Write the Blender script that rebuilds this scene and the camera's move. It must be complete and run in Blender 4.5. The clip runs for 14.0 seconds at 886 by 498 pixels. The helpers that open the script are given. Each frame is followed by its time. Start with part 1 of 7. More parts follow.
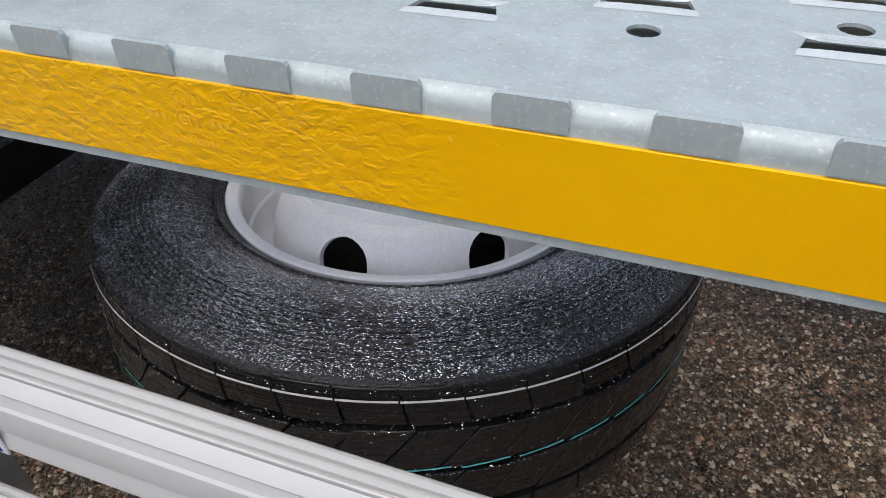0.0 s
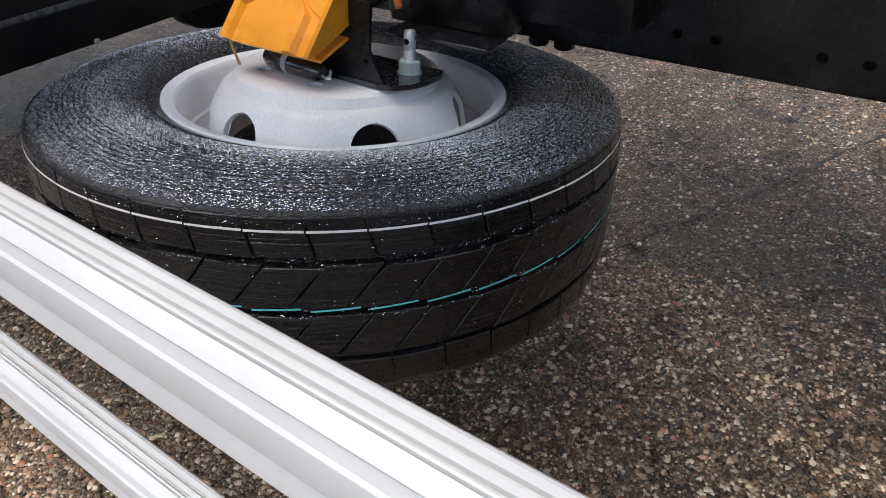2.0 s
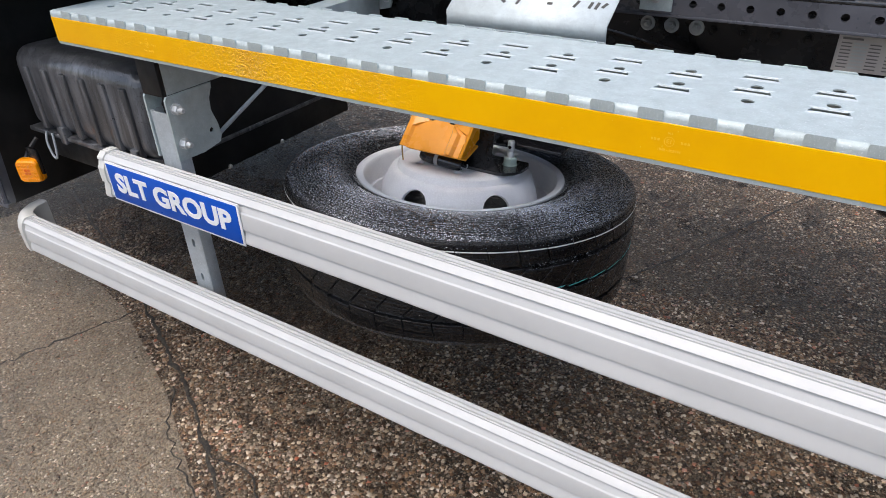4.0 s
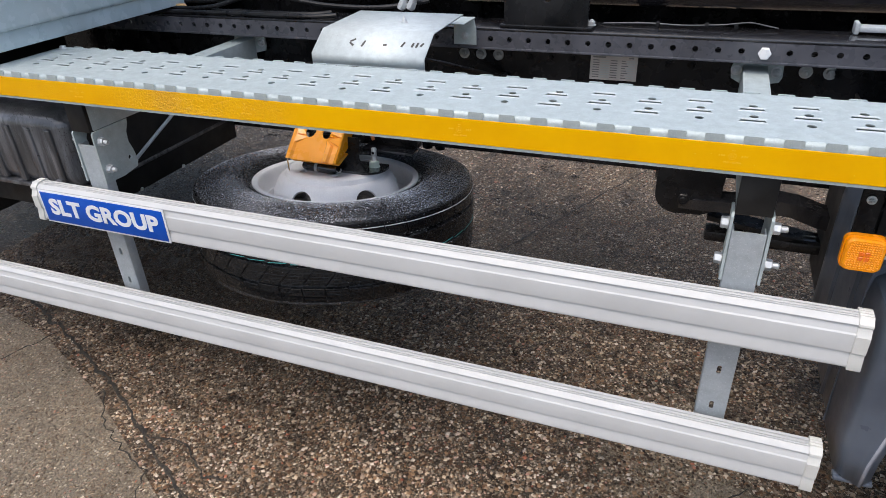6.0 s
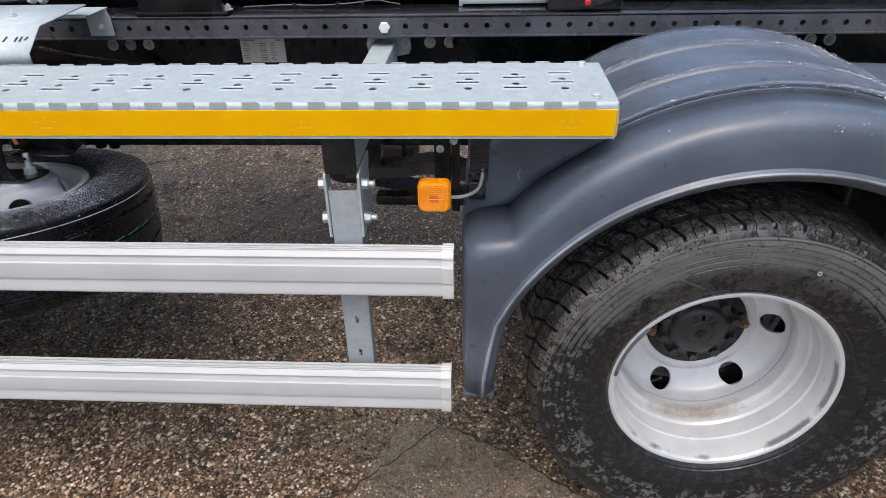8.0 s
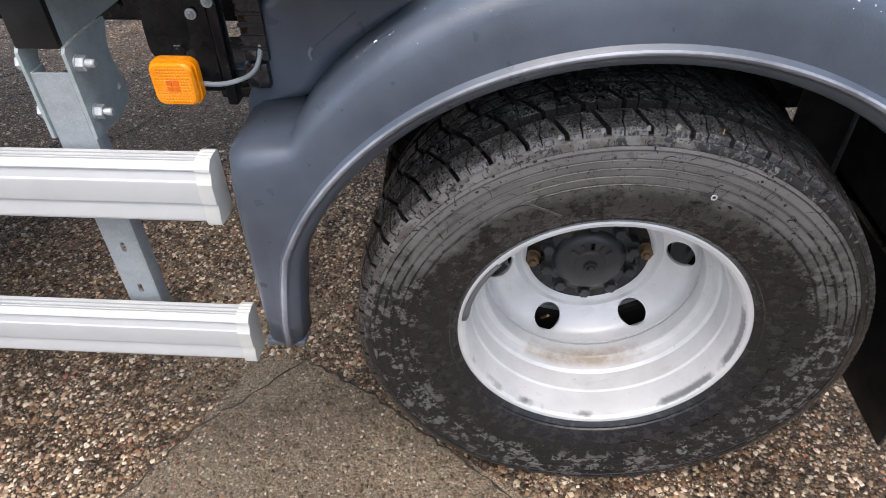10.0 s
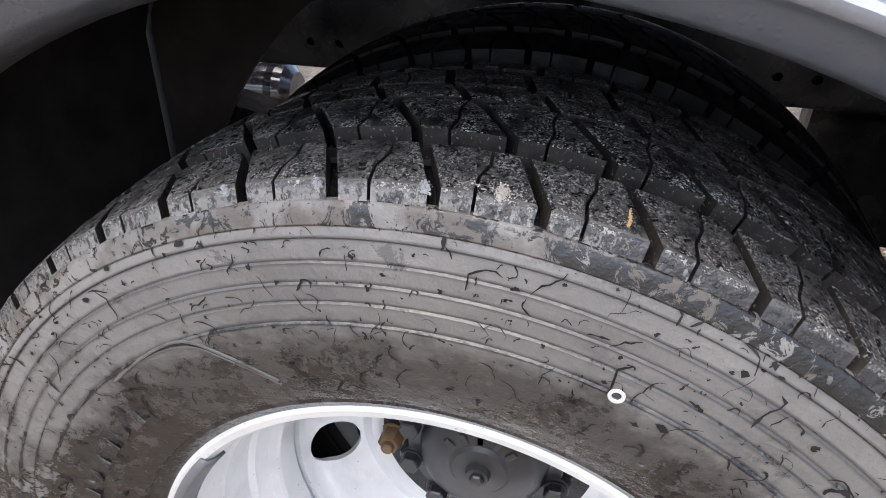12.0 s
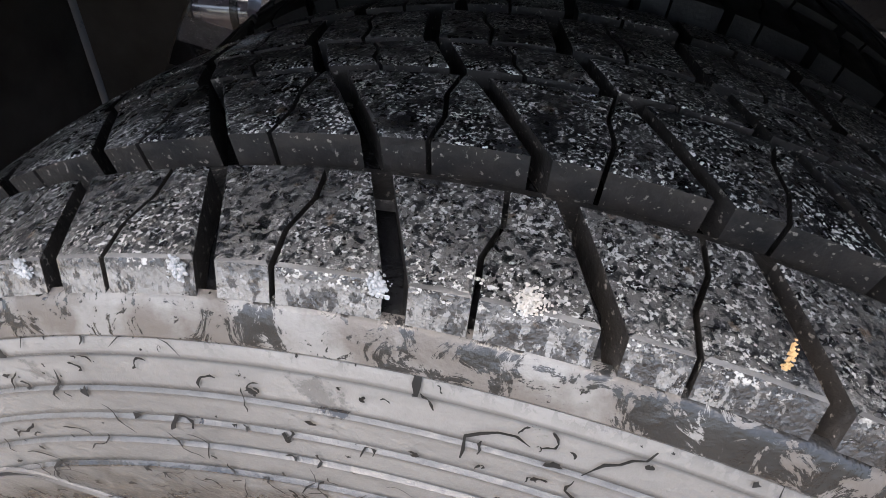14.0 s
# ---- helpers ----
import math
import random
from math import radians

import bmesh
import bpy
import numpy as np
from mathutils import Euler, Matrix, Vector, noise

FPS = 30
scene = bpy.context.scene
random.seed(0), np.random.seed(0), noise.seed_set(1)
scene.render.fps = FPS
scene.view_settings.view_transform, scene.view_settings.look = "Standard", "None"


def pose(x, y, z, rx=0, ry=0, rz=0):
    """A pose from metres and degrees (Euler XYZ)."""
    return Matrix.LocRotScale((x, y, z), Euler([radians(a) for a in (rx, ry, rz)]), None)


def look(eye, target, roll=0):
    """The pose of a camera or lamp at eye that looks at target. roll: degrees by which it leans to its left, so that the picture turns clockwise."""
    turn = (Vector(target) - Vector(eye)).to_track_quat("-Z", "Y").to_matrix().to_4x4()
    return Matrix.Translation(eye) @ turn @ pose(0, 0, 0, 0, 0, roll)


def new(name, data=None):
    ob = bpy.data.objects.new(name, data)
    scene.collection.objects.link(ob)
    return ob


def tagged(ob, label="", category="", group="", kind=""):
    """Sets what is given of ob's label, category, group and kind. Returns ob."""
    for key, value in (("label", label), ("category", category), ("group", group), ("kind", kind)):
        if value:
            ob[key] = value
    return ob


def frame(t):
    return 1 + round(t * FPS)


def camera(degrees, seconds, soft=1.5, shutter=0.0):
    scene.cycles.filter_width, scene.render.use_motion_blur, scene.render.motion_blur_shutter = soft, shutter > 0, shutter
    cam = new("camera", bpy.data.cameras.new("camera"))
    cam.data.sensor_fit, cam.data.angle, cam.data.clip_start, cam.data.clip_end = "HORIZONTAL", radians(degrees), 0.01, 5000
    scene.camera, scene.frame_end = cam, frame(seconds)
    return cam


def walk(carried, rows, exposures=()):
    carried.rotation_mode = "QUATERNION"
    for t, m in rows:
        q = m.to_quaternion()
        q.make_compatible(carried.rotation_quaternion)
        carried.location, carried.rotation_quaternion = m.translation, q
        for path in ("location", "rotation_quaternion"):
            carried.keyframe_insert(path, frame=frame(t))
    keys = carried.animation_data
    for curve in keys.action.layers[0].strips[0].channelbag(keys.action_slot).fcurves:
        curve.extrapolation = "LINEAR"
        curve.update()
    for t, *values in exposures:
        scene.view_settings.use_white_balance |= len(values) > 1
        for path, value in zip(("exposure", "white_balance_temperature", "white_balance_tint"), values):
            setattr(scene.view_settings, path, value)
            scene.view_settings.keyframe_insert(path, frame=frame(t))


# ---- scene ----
cam = camera(67.7, 14.0, 0.75)
PATH = [
    (0, (-0.056, -0.009, 1.197), (-0.592, 1.431, -0.083), -1.5),
    (0.3, (-0.005, 0.006, 1.143), (-0.586, 1.432, -0.133), -1.5),
    (0.5, (0.041, 0.031, 1.121), (-0.637, 1.417, -0.151), -1.8),
    (1, (0.174, 0.063, 1.067), (-0.768, 1.333, -0.158), -1.1),
    (1.5, (0.265, 0.07, 1.047), (-0.777, 1.284, -0.152), -1.4),
    (2, (0.303, 0.048, 1.057), (-0.649, 1.33, -0.146), -2.9),
    (2.5, (0.292, -0.045, 1.115), (-0.569, 1.306, -0.082), -2.9),
    (3, (0.294, -0.244, 1.22), (-0.602, 1.125, 0.069), -2.0),
    (3.2, (0.298, -0.318, 1.247), (-0.633, 1.048, 0.12), -2.4),
    (5.3, (0.561, -0.83, 1.479), (-0.346, 0.66, 0.502), -2.4),
    (5.4, (0.565, -0.856, 1.48), (-0.331, 0.641, 0.502), -2.2),
    (5.5, (0.578, -0.87, 1.48), (-0.305, 0.632, 0.499), -2.4),
    (6, (0.636, -0.904, 1.476), (-0.024, 0.697, 0.476), -2.4),
    (6.5, (0.721, -0.916, 1.479), (0.083, 0.689, 0.471), -2.2),
    (7, (0.818, -0.917, 1.471), (0.357, 0.743, 0.454), -1.8),
    (7.5, (0.903, -0.915, 1.467), (0.62, 0.778, 0.441), -1.6),
    (7.8, (0.972, -0.901, 1.46), (0.741, 0.796, 0.427), -1.8),
    (8, (1.016, -0.899, 1.461), (0.903, 0.806, 0.422), -1.4),
    (8.2, (1.056, -0.894, 1.458), (0.974, 0.81, 0.414), -1.1),
    (10.3, (1.442, -0.489, 1.216), (1.293, 1.026, -0.081), -1.1),
    (10.5, (1.514, -0.427, 1.164), (1.293, 1.168, -0.022), -1.0),
    (11, (1.652, -0.275, 1.091), (1.301, 1.353, -0.017), -0.4),
    (11.2, (1.67, -0.233, 1.047), (1.241, 1.474, 0.097), 1.8),
    (11.5, (1.678, -0.18, 1.015), (1.255, 1.499, 0.015), 0.7),
    (12, (1.65, -0.078, 0.981), (1.206, 1.605, -0.005), 0.8),
    (12.5, (1.626, 0.031, 0.956), (1.211, 1.632, -0.168), 0.1),
    (13, (1.617, 0.097, 0.948), (1.255, 1.452, -0.478), -1.3),
    (13.5, (1.609, 0.095, 0.959), (1.264, 1.447, -0.474), -0.4),
    (14, (1.613, 0.091, 0.953), (1.206, 1.641, -0.243), -0.4),
]
walk(cam, [(t, look(eye, target, roll)) for t, eye, target, roll in PATH], ((0.0, 0.2), (1.5, 0.6), (2.2, 0.68), (3.2, 0.58), (8.2, 0.42), (10.3, 0.83), (11.0, 1.17), (12.0, 1.66), (13.4, 1.83), (14.0, 2.08)))

# ---- light: a bright overcast sky after rain ----
from mathutils import geometry

world = bpy.data.worlds.new("overcast_sky")
scene.world = world
world.use_nodes = True
wn = world.node_tree
sky = wn.nodes.new("ShaderNodeTexSky")
sky.sky_type, sky.sun_disc = "NISHITA", False
sky.sun_elevation, sky.sun_rotation = radians(68), radians(195)
sky.air_density, sky.dust_density, sky.ozone_density = 1.0, 4.5, 1.6
wn.nodes["Background"].inputs["Strength"].default_value = 0.165
wn.links.new(sky.outputs["Color"], wn.nodes["Background"].inputs["Color"])
sun = new("sun", bpy.data.lights.new("sun", "SUN"))
sun.data.energy, sun.data.angle, sun.data.color = 0.9, radians(100), (0.965, 0.985, 1.0)
sun.matrix_world = look((-0.2, -0.5, 4.5), (0, 0, 0))


# ---- materials ----
class Mat:
    """A small builder for node materials in object space."""

    def __init__(self, name, base=(0.5, 0.5, 0.5), rough=0.5, metal=0.0, coat=0.0, coat_rough=0.1, spec=0.5):
        self.m = bpy.data.materials.new(name)
        self.m.use_nodes = True
        self.nt = self.m.node_tree
        self.bsdf = self.nt.nodes["Principled BSDF"]
        self.set("Base Color", (*base, 1)), self.set("Roughness", rough), self.set("Metallic", metal)
        self.set("Coat Weight", coat), self.set("Coat Roughness", coat_rough), self.set("Specular IOR Level", spec)
        self.tc = self.nt.nodes.new("ShaderNodeTexCoord").outputs["Object"]
        self.last_bump = None

    def set(self, key, v):
        self.bsdf.inputs[key].default_value = v

    def link(self, out, key):
        self.nt.links.new(out, self.bsdf.inputs[key])

    def node(self, kind, **kw):
        n = self.nt.nodes.new(kind)
        for k, v in kw.items():
            if k in n.inputs:
                if isinstance(v, bpy.types.NodeSocket):
                    self.nt.links.new(v, n.inputs[k])
                else:
                    n.inputs[k].default_value = v
        return n

    def coords(self, scale=(1, 1, 1)):
        n = self.node("ShaderNodeMapping", Vector=self.tc, Scale=scale)
        return n.outputs[0]

    def noise(self, scale, detail=4, rough=0.55, stretch=(1, 1, 1), dist=0.0):
        n = self.node("ShaderNodeTexNoise", Vector=self.coords(stretch), Scale=scale, Detail=detail, Roughness=rough, Distortion=dist)
        return n.outputs["Fac"]

    def polar(self, around, outward, axial=1.0):
        """Coordinates that run round, out from and along the local z axis."""
        s = self.node("ShaderNodeSeparateXYZ", Vector=self.tc)
        a = self.math("ARCTAN2", s.outputs[1], s.outputs[0])
        r = self.math("SQRT", self.math("ADD", self.math("MULTIPLY", s.outputs[0], s.outputs[0]), self.math("MULTIPLY", s.outputs[1], s.outputs[1])))
        c = self.nt.nodes.new("ShaderNodeCombineXYZ")
        for i, (v, f) in enumerate(((a, 0.4 * around), (r, outward), (s.outputs[2], axial))):
            self.nt.links.new(self.math("MULTIPLY", v, f), c.inputs[i])
        return c.outputs[0], r

    def noise_at(self, vec, scale, detail=4, rough=0.55, dist=0.0):
        return self.node("ShaderNodeTexNoise", Vector=vec, Scale=scale, Detail=detail, Roughness=rough, Distortion=dist).outputs["Fac"]

    def cells(self, scale, what="Distance", feature="F1", stretch=(1, 1, 1), rnd=1.0, flat=False):
        n = self.node("ShaderNodeTexVoronoi", Vector=self.coords(stretch), Scale=scale, Randomness=rnd)
        n.voronoi_dimensions = "2D" if flat else "3D"
        n.feature = feature
        return n.outputs[what]

    def ramp(self, fac, stops, smooth=False):
        n = self.nt.nodes.new("ShaderNodeValToRGB")
        self.nt.links.new(fac, n.inputs[0])
        e = n.color_ramp.elements
        while len(e) < len(stops):
            e.new(0.5)
        for el, (p, c) in zip(e, stops):
            el.position = p
            el.color = (c, c, c, 1) if isinstance(c, (int, float)) else (*c, 1)
        if smooth:
            n.color_ramp.interpolation = "EASE"
        return n.outputs[0]

    def mix(self, fac, a, b, blend="MIX"):
        n = self.nt.nodes.new("ShaderNodeMix")
        n.data_type, n.blend_type = "RGBA", blend
        for i, v in ((0, fac), (6, a), (7, b)):
            if isinstance(v, bpy.types.NodeSocket):
                self.nt.links.new(v, n.inputs[i])
            else:
                n.inputs[i].default_value = v if i == 0 else (*v, 1)
        return n.outputs[2]

    def math(self, op, a, b=0.0):
        n = self.nt.nodes.new("ShaderNodeMath")
        n.operation = op
        for i, v in enumerate((a, b)):
            if isinstance(v, bpy.types.NodeSocket):
                self.nt.links.new(v, n.inputs[i])
            else:
                n.inputs[i].default_value = v
        return n.outputs[0]

    def bump(self, height, dist, strength=1.0):
        n = self.node("ShaderNodeBump", Height=height, Distance=dist, Strength=strength)
        if self.last_bump:
            self.nt.links.new(self.last_bump, n.inputs["Normal"])
        self.last_bump = n.outputs[0]
        self.link(self.last_bump, "Normal")
        self.link(self.last_bump, "Coat Normal")
        return self


def painted(name, base, rough=0.35, var=0.15, wet=0.0, drops=0.0, bump=0.0004, spec=0.5, sheen=0.08):
    """Paint or plastic with faint cloudy colour, wear, and rain on it."""
    k = Mat(name, base, rough, coat=wet, coat_rough=sheen, spec=spec)
    d = tuple(c * (1 - var) for c in base)
    l = tuple(min(1, c * (1 + var) + 0.01) for c in base)
    c = k.mix(k.ramp(k.noise(9, 6), [(0.35, 0.0), (0.65, 1.0)]), d, l)
    c = k.mix(k.ramp(k.noise(160, 3), [(0.6, 0.0), (0.75, 0.35)]), c, l)
    k.link(c, "Base Color")
    k.link(k.ramp(k.noise(22, 5), [(0.3, max(0.03, rough - 0.14)), (0.7, min(1, rough + 0.14))]), "Roughness")
    if bump:
        k.bump(k.noise(90, 4), bump, 0.6)
    if drops:
        k.bump(k.ramp(k.cells(230), [(0.0, 1.0), (0.32, 0.0)]), 0.0012, drops)
    return k.m


def galvanised(name, base=(0.465, 0.53, 0.525), metal=0.25):
    k = Mat(name, base, 0.42, metal)
    d = tuple(c * 0.84 for c in base)
    l = tuple(min(1, c * 1.10) for c in base)
    sp = k.node("ShaderNodeSeparateColor", Color=k.cells(170, "Color")).outputs[0]
    c = k.mix(k.math("MULTIPLY", sp, 0.5), base, l)
    c = k.mix(k.ramp(k.noise(38, 7, 0.7), [(0.40, 0.0), (0.62, 0.8)]), c, d)
    c = k.mix(k.ramp(k.noise(420, 3), [(0.58, 0.0), (0.70, 0.6)]), c, (0.66, 0.69, 0.70))
    c = k.mix(k.ramp(k.noise(300, 3), [(0.28, 0.35), (0.38, 0.0)]), c, tuple(q * 0.6 for q in base))
    k.link(c, "Base Color")
    k.link(k.ramp(k.noise(40, 5), [(0.3, 0.42), (0.7, 0.66)]), "Roughness")
    k.bump(k.noise(110, 5), 0.0008, 0.6)
    return k.m


def rubber(name, base, rough, dust=None, fleck=0.0, wet=0.0):
    k = Mat(name, base, rough, coat=wet, coat_rough=0.12)
    c = k.mix(k.ramp(k.noise(30, 6), [(0.35, 0.0), (0.7, 1.0)]), tuple(b * 0.7 for b in base), tuple(b * 1.5 for b in base))
    if dust:
        c = k.mix(k.ramp(k.noise(18, 8, 0.7), [(0.42, 0.0), (0.62, 0.8)]), c, dust)
    if fleck:
        c = k.mix(k.ramp(k.noise(520, 3, 0.6), [(0.60, 0.0), (0.68, fleck)]), c, (0.62, 0.62, 0.62))
    k.link(c, "Base Color")
    k.link(k.ramp(k.noise(60, 5), [(0.3, rough * 0.6), (0.7, min(1, rough * 1.3))]), "Roughness")
    k.bump(k.noise(300, 3), 0.0006, 0.6)
    return k.m


def damp_shade_mask(k):
    """Where the ground is dark: wet blots, cloudy patches, a puddle stain, and painted shade under the truck."""
    blot = k.ramp(k.noise(6.5, 8, 0.72), [(0.51, 0.0), (0.61, 0.78)])
    cloud = k.ramp(k.noise(1.7, 5, 0.6), [(0.47, 0.0), (0.60, 0.36)])
    mask = k.math("MAXIMUM", blot, cloud)
    at = k.node("ShaderNodeSeparateXYZ", Vector=k.tc)
    rag = k.math("MULTIPLY", k.math("SUBTRACT", k.noise(9, 8, 0.72), 0.5), 1.1)
    # first ellipse is a puddle; the others paint shade under truck and hung wheel
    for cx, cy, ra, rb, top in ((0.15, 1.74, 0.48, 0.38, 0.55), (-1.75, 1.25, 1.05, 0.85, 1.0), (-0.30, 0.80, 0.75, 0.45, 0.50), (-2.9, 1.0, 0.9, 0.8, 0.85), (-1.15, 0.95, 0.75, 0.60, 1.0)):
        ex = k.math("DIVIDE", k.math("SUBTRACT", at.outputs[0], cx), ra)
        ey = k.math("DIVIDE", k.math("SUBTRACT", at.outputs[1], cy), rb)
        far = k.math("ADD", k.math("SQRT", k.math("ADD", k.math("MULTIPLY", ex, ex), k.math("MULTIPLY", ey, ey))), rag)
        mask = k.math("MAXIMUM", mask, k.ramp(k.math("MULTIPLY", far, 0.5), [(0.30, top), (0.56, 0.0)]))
    return mask


def ground_material(name, dry, fine, dust=0.0):
    """Worn exposed-aggregate asphalt, wet, with fine and coarse chippings."""
    k = Mat(name, (0.1, 0.08, 0.06), 0.5, spec=0.18)
    sc = 96 * fine
    sep = k.node("ShaderNodeSeparateColor", Color=k.cells(sc, "Color", flat=True))
    dist = k.cells(sc, flat=True)
    stone = k.ramp(sep.outputs[0], [(0.0, (0.030, 0.018, 0.011)), (0.22, (0.17, 0.100, 0.056)), (0.45, (0.32, 0.21, 0.125)), (0.62, (0.46, 0.36, 0.25)),
                                    (0.78, (0.23, 0.18, 0.14)), (0.90, (0.66, 0.55, 0.41)), (0.96, (0.84, 0.75, 0.62)), (1.0, (0.45, 0.13, 0.06))])
    small = k.node("ShaderNodeSeparateColor", Color=k.cells(240 * fine, "Color", flat=True))
    sd = k.cells(240 * fine, flat=True)
    bed = k.ramp(small.outputs[0], [(0.0, (0.012, 0.009, 0.006)), (0.55, (0.055, 0.034, 0.021)), (0.85, (0.21, 0.15, 0.095)), (1.0, (0.66, 0.54, 0.39))])
    bed = k.mix(k.ramp(sd, [(0.36, 0.0), (0.56, 0.95)]), bed, (0.007, 0.005, 0.0035))
    worn = k.ramp(k.noise(1.1, 6, 0.6), [(0.40, dry * 0.4), (0.64, min(1.0, dry + 0.25))])
    bed = k.mix(worn, bed, k.mix(small.outputs[1], (0.11, 0.074, 0.045), (0.46, 0.36, 0.24)))
    edge = k.math("ADD", dist, k.math("MULTIPLY", k.math("SUBTRACT", k.noise(260 * fine, 2), 0.5), 0.35))
    have = k.math("MULTIPLY", k.ramp(edge, [(0.34, 1.0), (0.42, 0.0)]), k.ramp(sep.outputs[1], [(0.12, 0.0), (0.14, 1.0)]))
    rim = k.math("MULTIPLY", k.ramp(edge, [(0.36, 0.0), (0.42, 1.0), (0.50, 0.0)]), 0.7)
    c = k.mix(have, k.mix(rim, bed, (0.006, 0.0045, 0.003)), stone)
    damp_shade = damp_shade_mask(k)
    c = k.mix(k.math("MULTIPLY", damp_shade, 1.0 if not dust else 0.55), c, k.mix(0.15, (0.012, 0.0085, 0.006), c))
    # paler tan gravel by the mudguard's foot
    at = k.node("ShaderNodeSeparateXYZ", Vector=k.tc)
    ex = k.math("DIVIDE", k.math("SUBTRACT", at.outputs[0], 0.72), 0.23)
    ey = k.math("DIVIDE", k.math("SUBTRACT", at.outputs[1], 0.57), 0.26)
    far = k.math("SQRT", k.math("ADD", k.math("MULTIPLY", ex, ex), k.math("MULTIPLY", ey, ey)))
    far = k.math("ADD", far, k.math("MULTIPLY", k.math("SUBTRACT", k.noise(11, 8, 0.72), 0.5), 1.0))
    c = k.mix(k.ramp(k.math("MULTIPLY", far, 0.5), [(0.32, 0.5), (0.58, 0.0)]), c, k.mix(small.outputs[2], (0.12, 0.08, 0.048), (0.62, 0.50, 0.34)))
    if dust:
        c = k.mix(k.ramp(k.noise(9, 6, 0.7), [(0.3, dust), (0.7, dust * 0.5)]), c, (0.56, 0.47, 0.35))
    c = k.mix(k.ramp(k.noise(420, 2), [(0.64, 0.0), (0.70, 0.6)]), c, (0.55, 0.48, 0.38))
    k.link(c, "Base Color")
    k.link(k.ramp(k.math("SUBTRACT", k.noise(2.2, 6, 0.65), k.math("MULTIPLY", damp_shade, 0.12)), [(0.30, 0.22), (0.62, 0.52)]), "Roughness")
    k.bump(k.math("MULTIPLY", have, k.ramp(dist, [(0.0, 1.0), (0.42, 0.4)], True)), 0.008, 1.0)
    k.bump(k.ramp(sd, [(0.0, 1.0), (0.6, 0.0)], True), 0.0026, 0.9)
    k.bump(k.noise(26, 6), 0.006, 0.5)
    return k.m


def tape_material():
    """Yellow retroreflective tape: faint weave, small creases, a few chips."""
    k = Mat("yellow_tape", (0.86, 0.38, 0.0), 0.30, coat=0.45, coat_rough=0.05, spec=0.12)
    c = k.mix(k.ramp(k.noise(11, 6), [(0.3, 0.0), (0.7, 1.0)]), (0.885, 0.435, 0.0), (0.955, 0.505, 0.0))
    c = k.mix(k.ramp(k.noise(190, 2), [(0.72, 0.0), (0.75, 0.5)]), c, (0.95, 0.70, 0.12))
    k.link(c, "Base Color")
    # crinkled where it was pressed on badly, flat farther along
    along = k.node("ShaderNodeSeparateXYZ", Vector=k.tc).outputs[0]
    loose = k.math("MULTIPLY", k.ramp(k.math("ADD", along, 1.1), [(0.40, 0.30), (0.62, 1.0), (0.80, 1.0), (0.98, 0.10), (1.0, 0.04)]), k.ramp(k.noise(5, 3), [(0.40, 0.45), (0.60, 1.0)]))
    k.link(k.ramp(loose, [(0.0, 0.10), (1.0, 0.9)]), "Coat Weight")
    k.bump(k.math("MULTIPLY", k.noise(205, 3, 0.55, (0.7, 1, 1), 0.5), loose), 0.0056, 1.0)
    k.bump(k.cells(900), 0.0002, 0.4)
    return k.m


def scuffs(k):
    """Small black blots in a dry grey film."""
    v, r = k.polar(1.0, 0.45)
    blot = k.ramp(k.noise(70, 8, 0.74), [(0.665, 0.0), (0.685, 1.0)])
    wide = k.math("MULTIPLY", k.ramp(k.noise(26, 8, 0.72), [(0.64, 0.0), (0.67, 1.0)]), 0.45)
    return k.math("MINIMUM", k.math("ADD", blot, wide), 1.0), r


def grey_film(k):
    grey = k.mix(k.ramp(k.noise(13, 6, 0.6), [(0.3, 0.0), (0.7, 1.0)]), (0.142, 0.137, 0.130), (0.196, 0.190, 0.180))
    grey = k.mix(k.ramp(k.noise(300, 4), [(0.35, 0.18), (0.7, 0.0)]), grey, (0.098, 0.094, 0.088))
    return k.mix(k.ramp(k.noise(34, 6), [(0.60, 0.0), (0.74, 0.25)]), grey, (0.082, 0.078, 0.074))


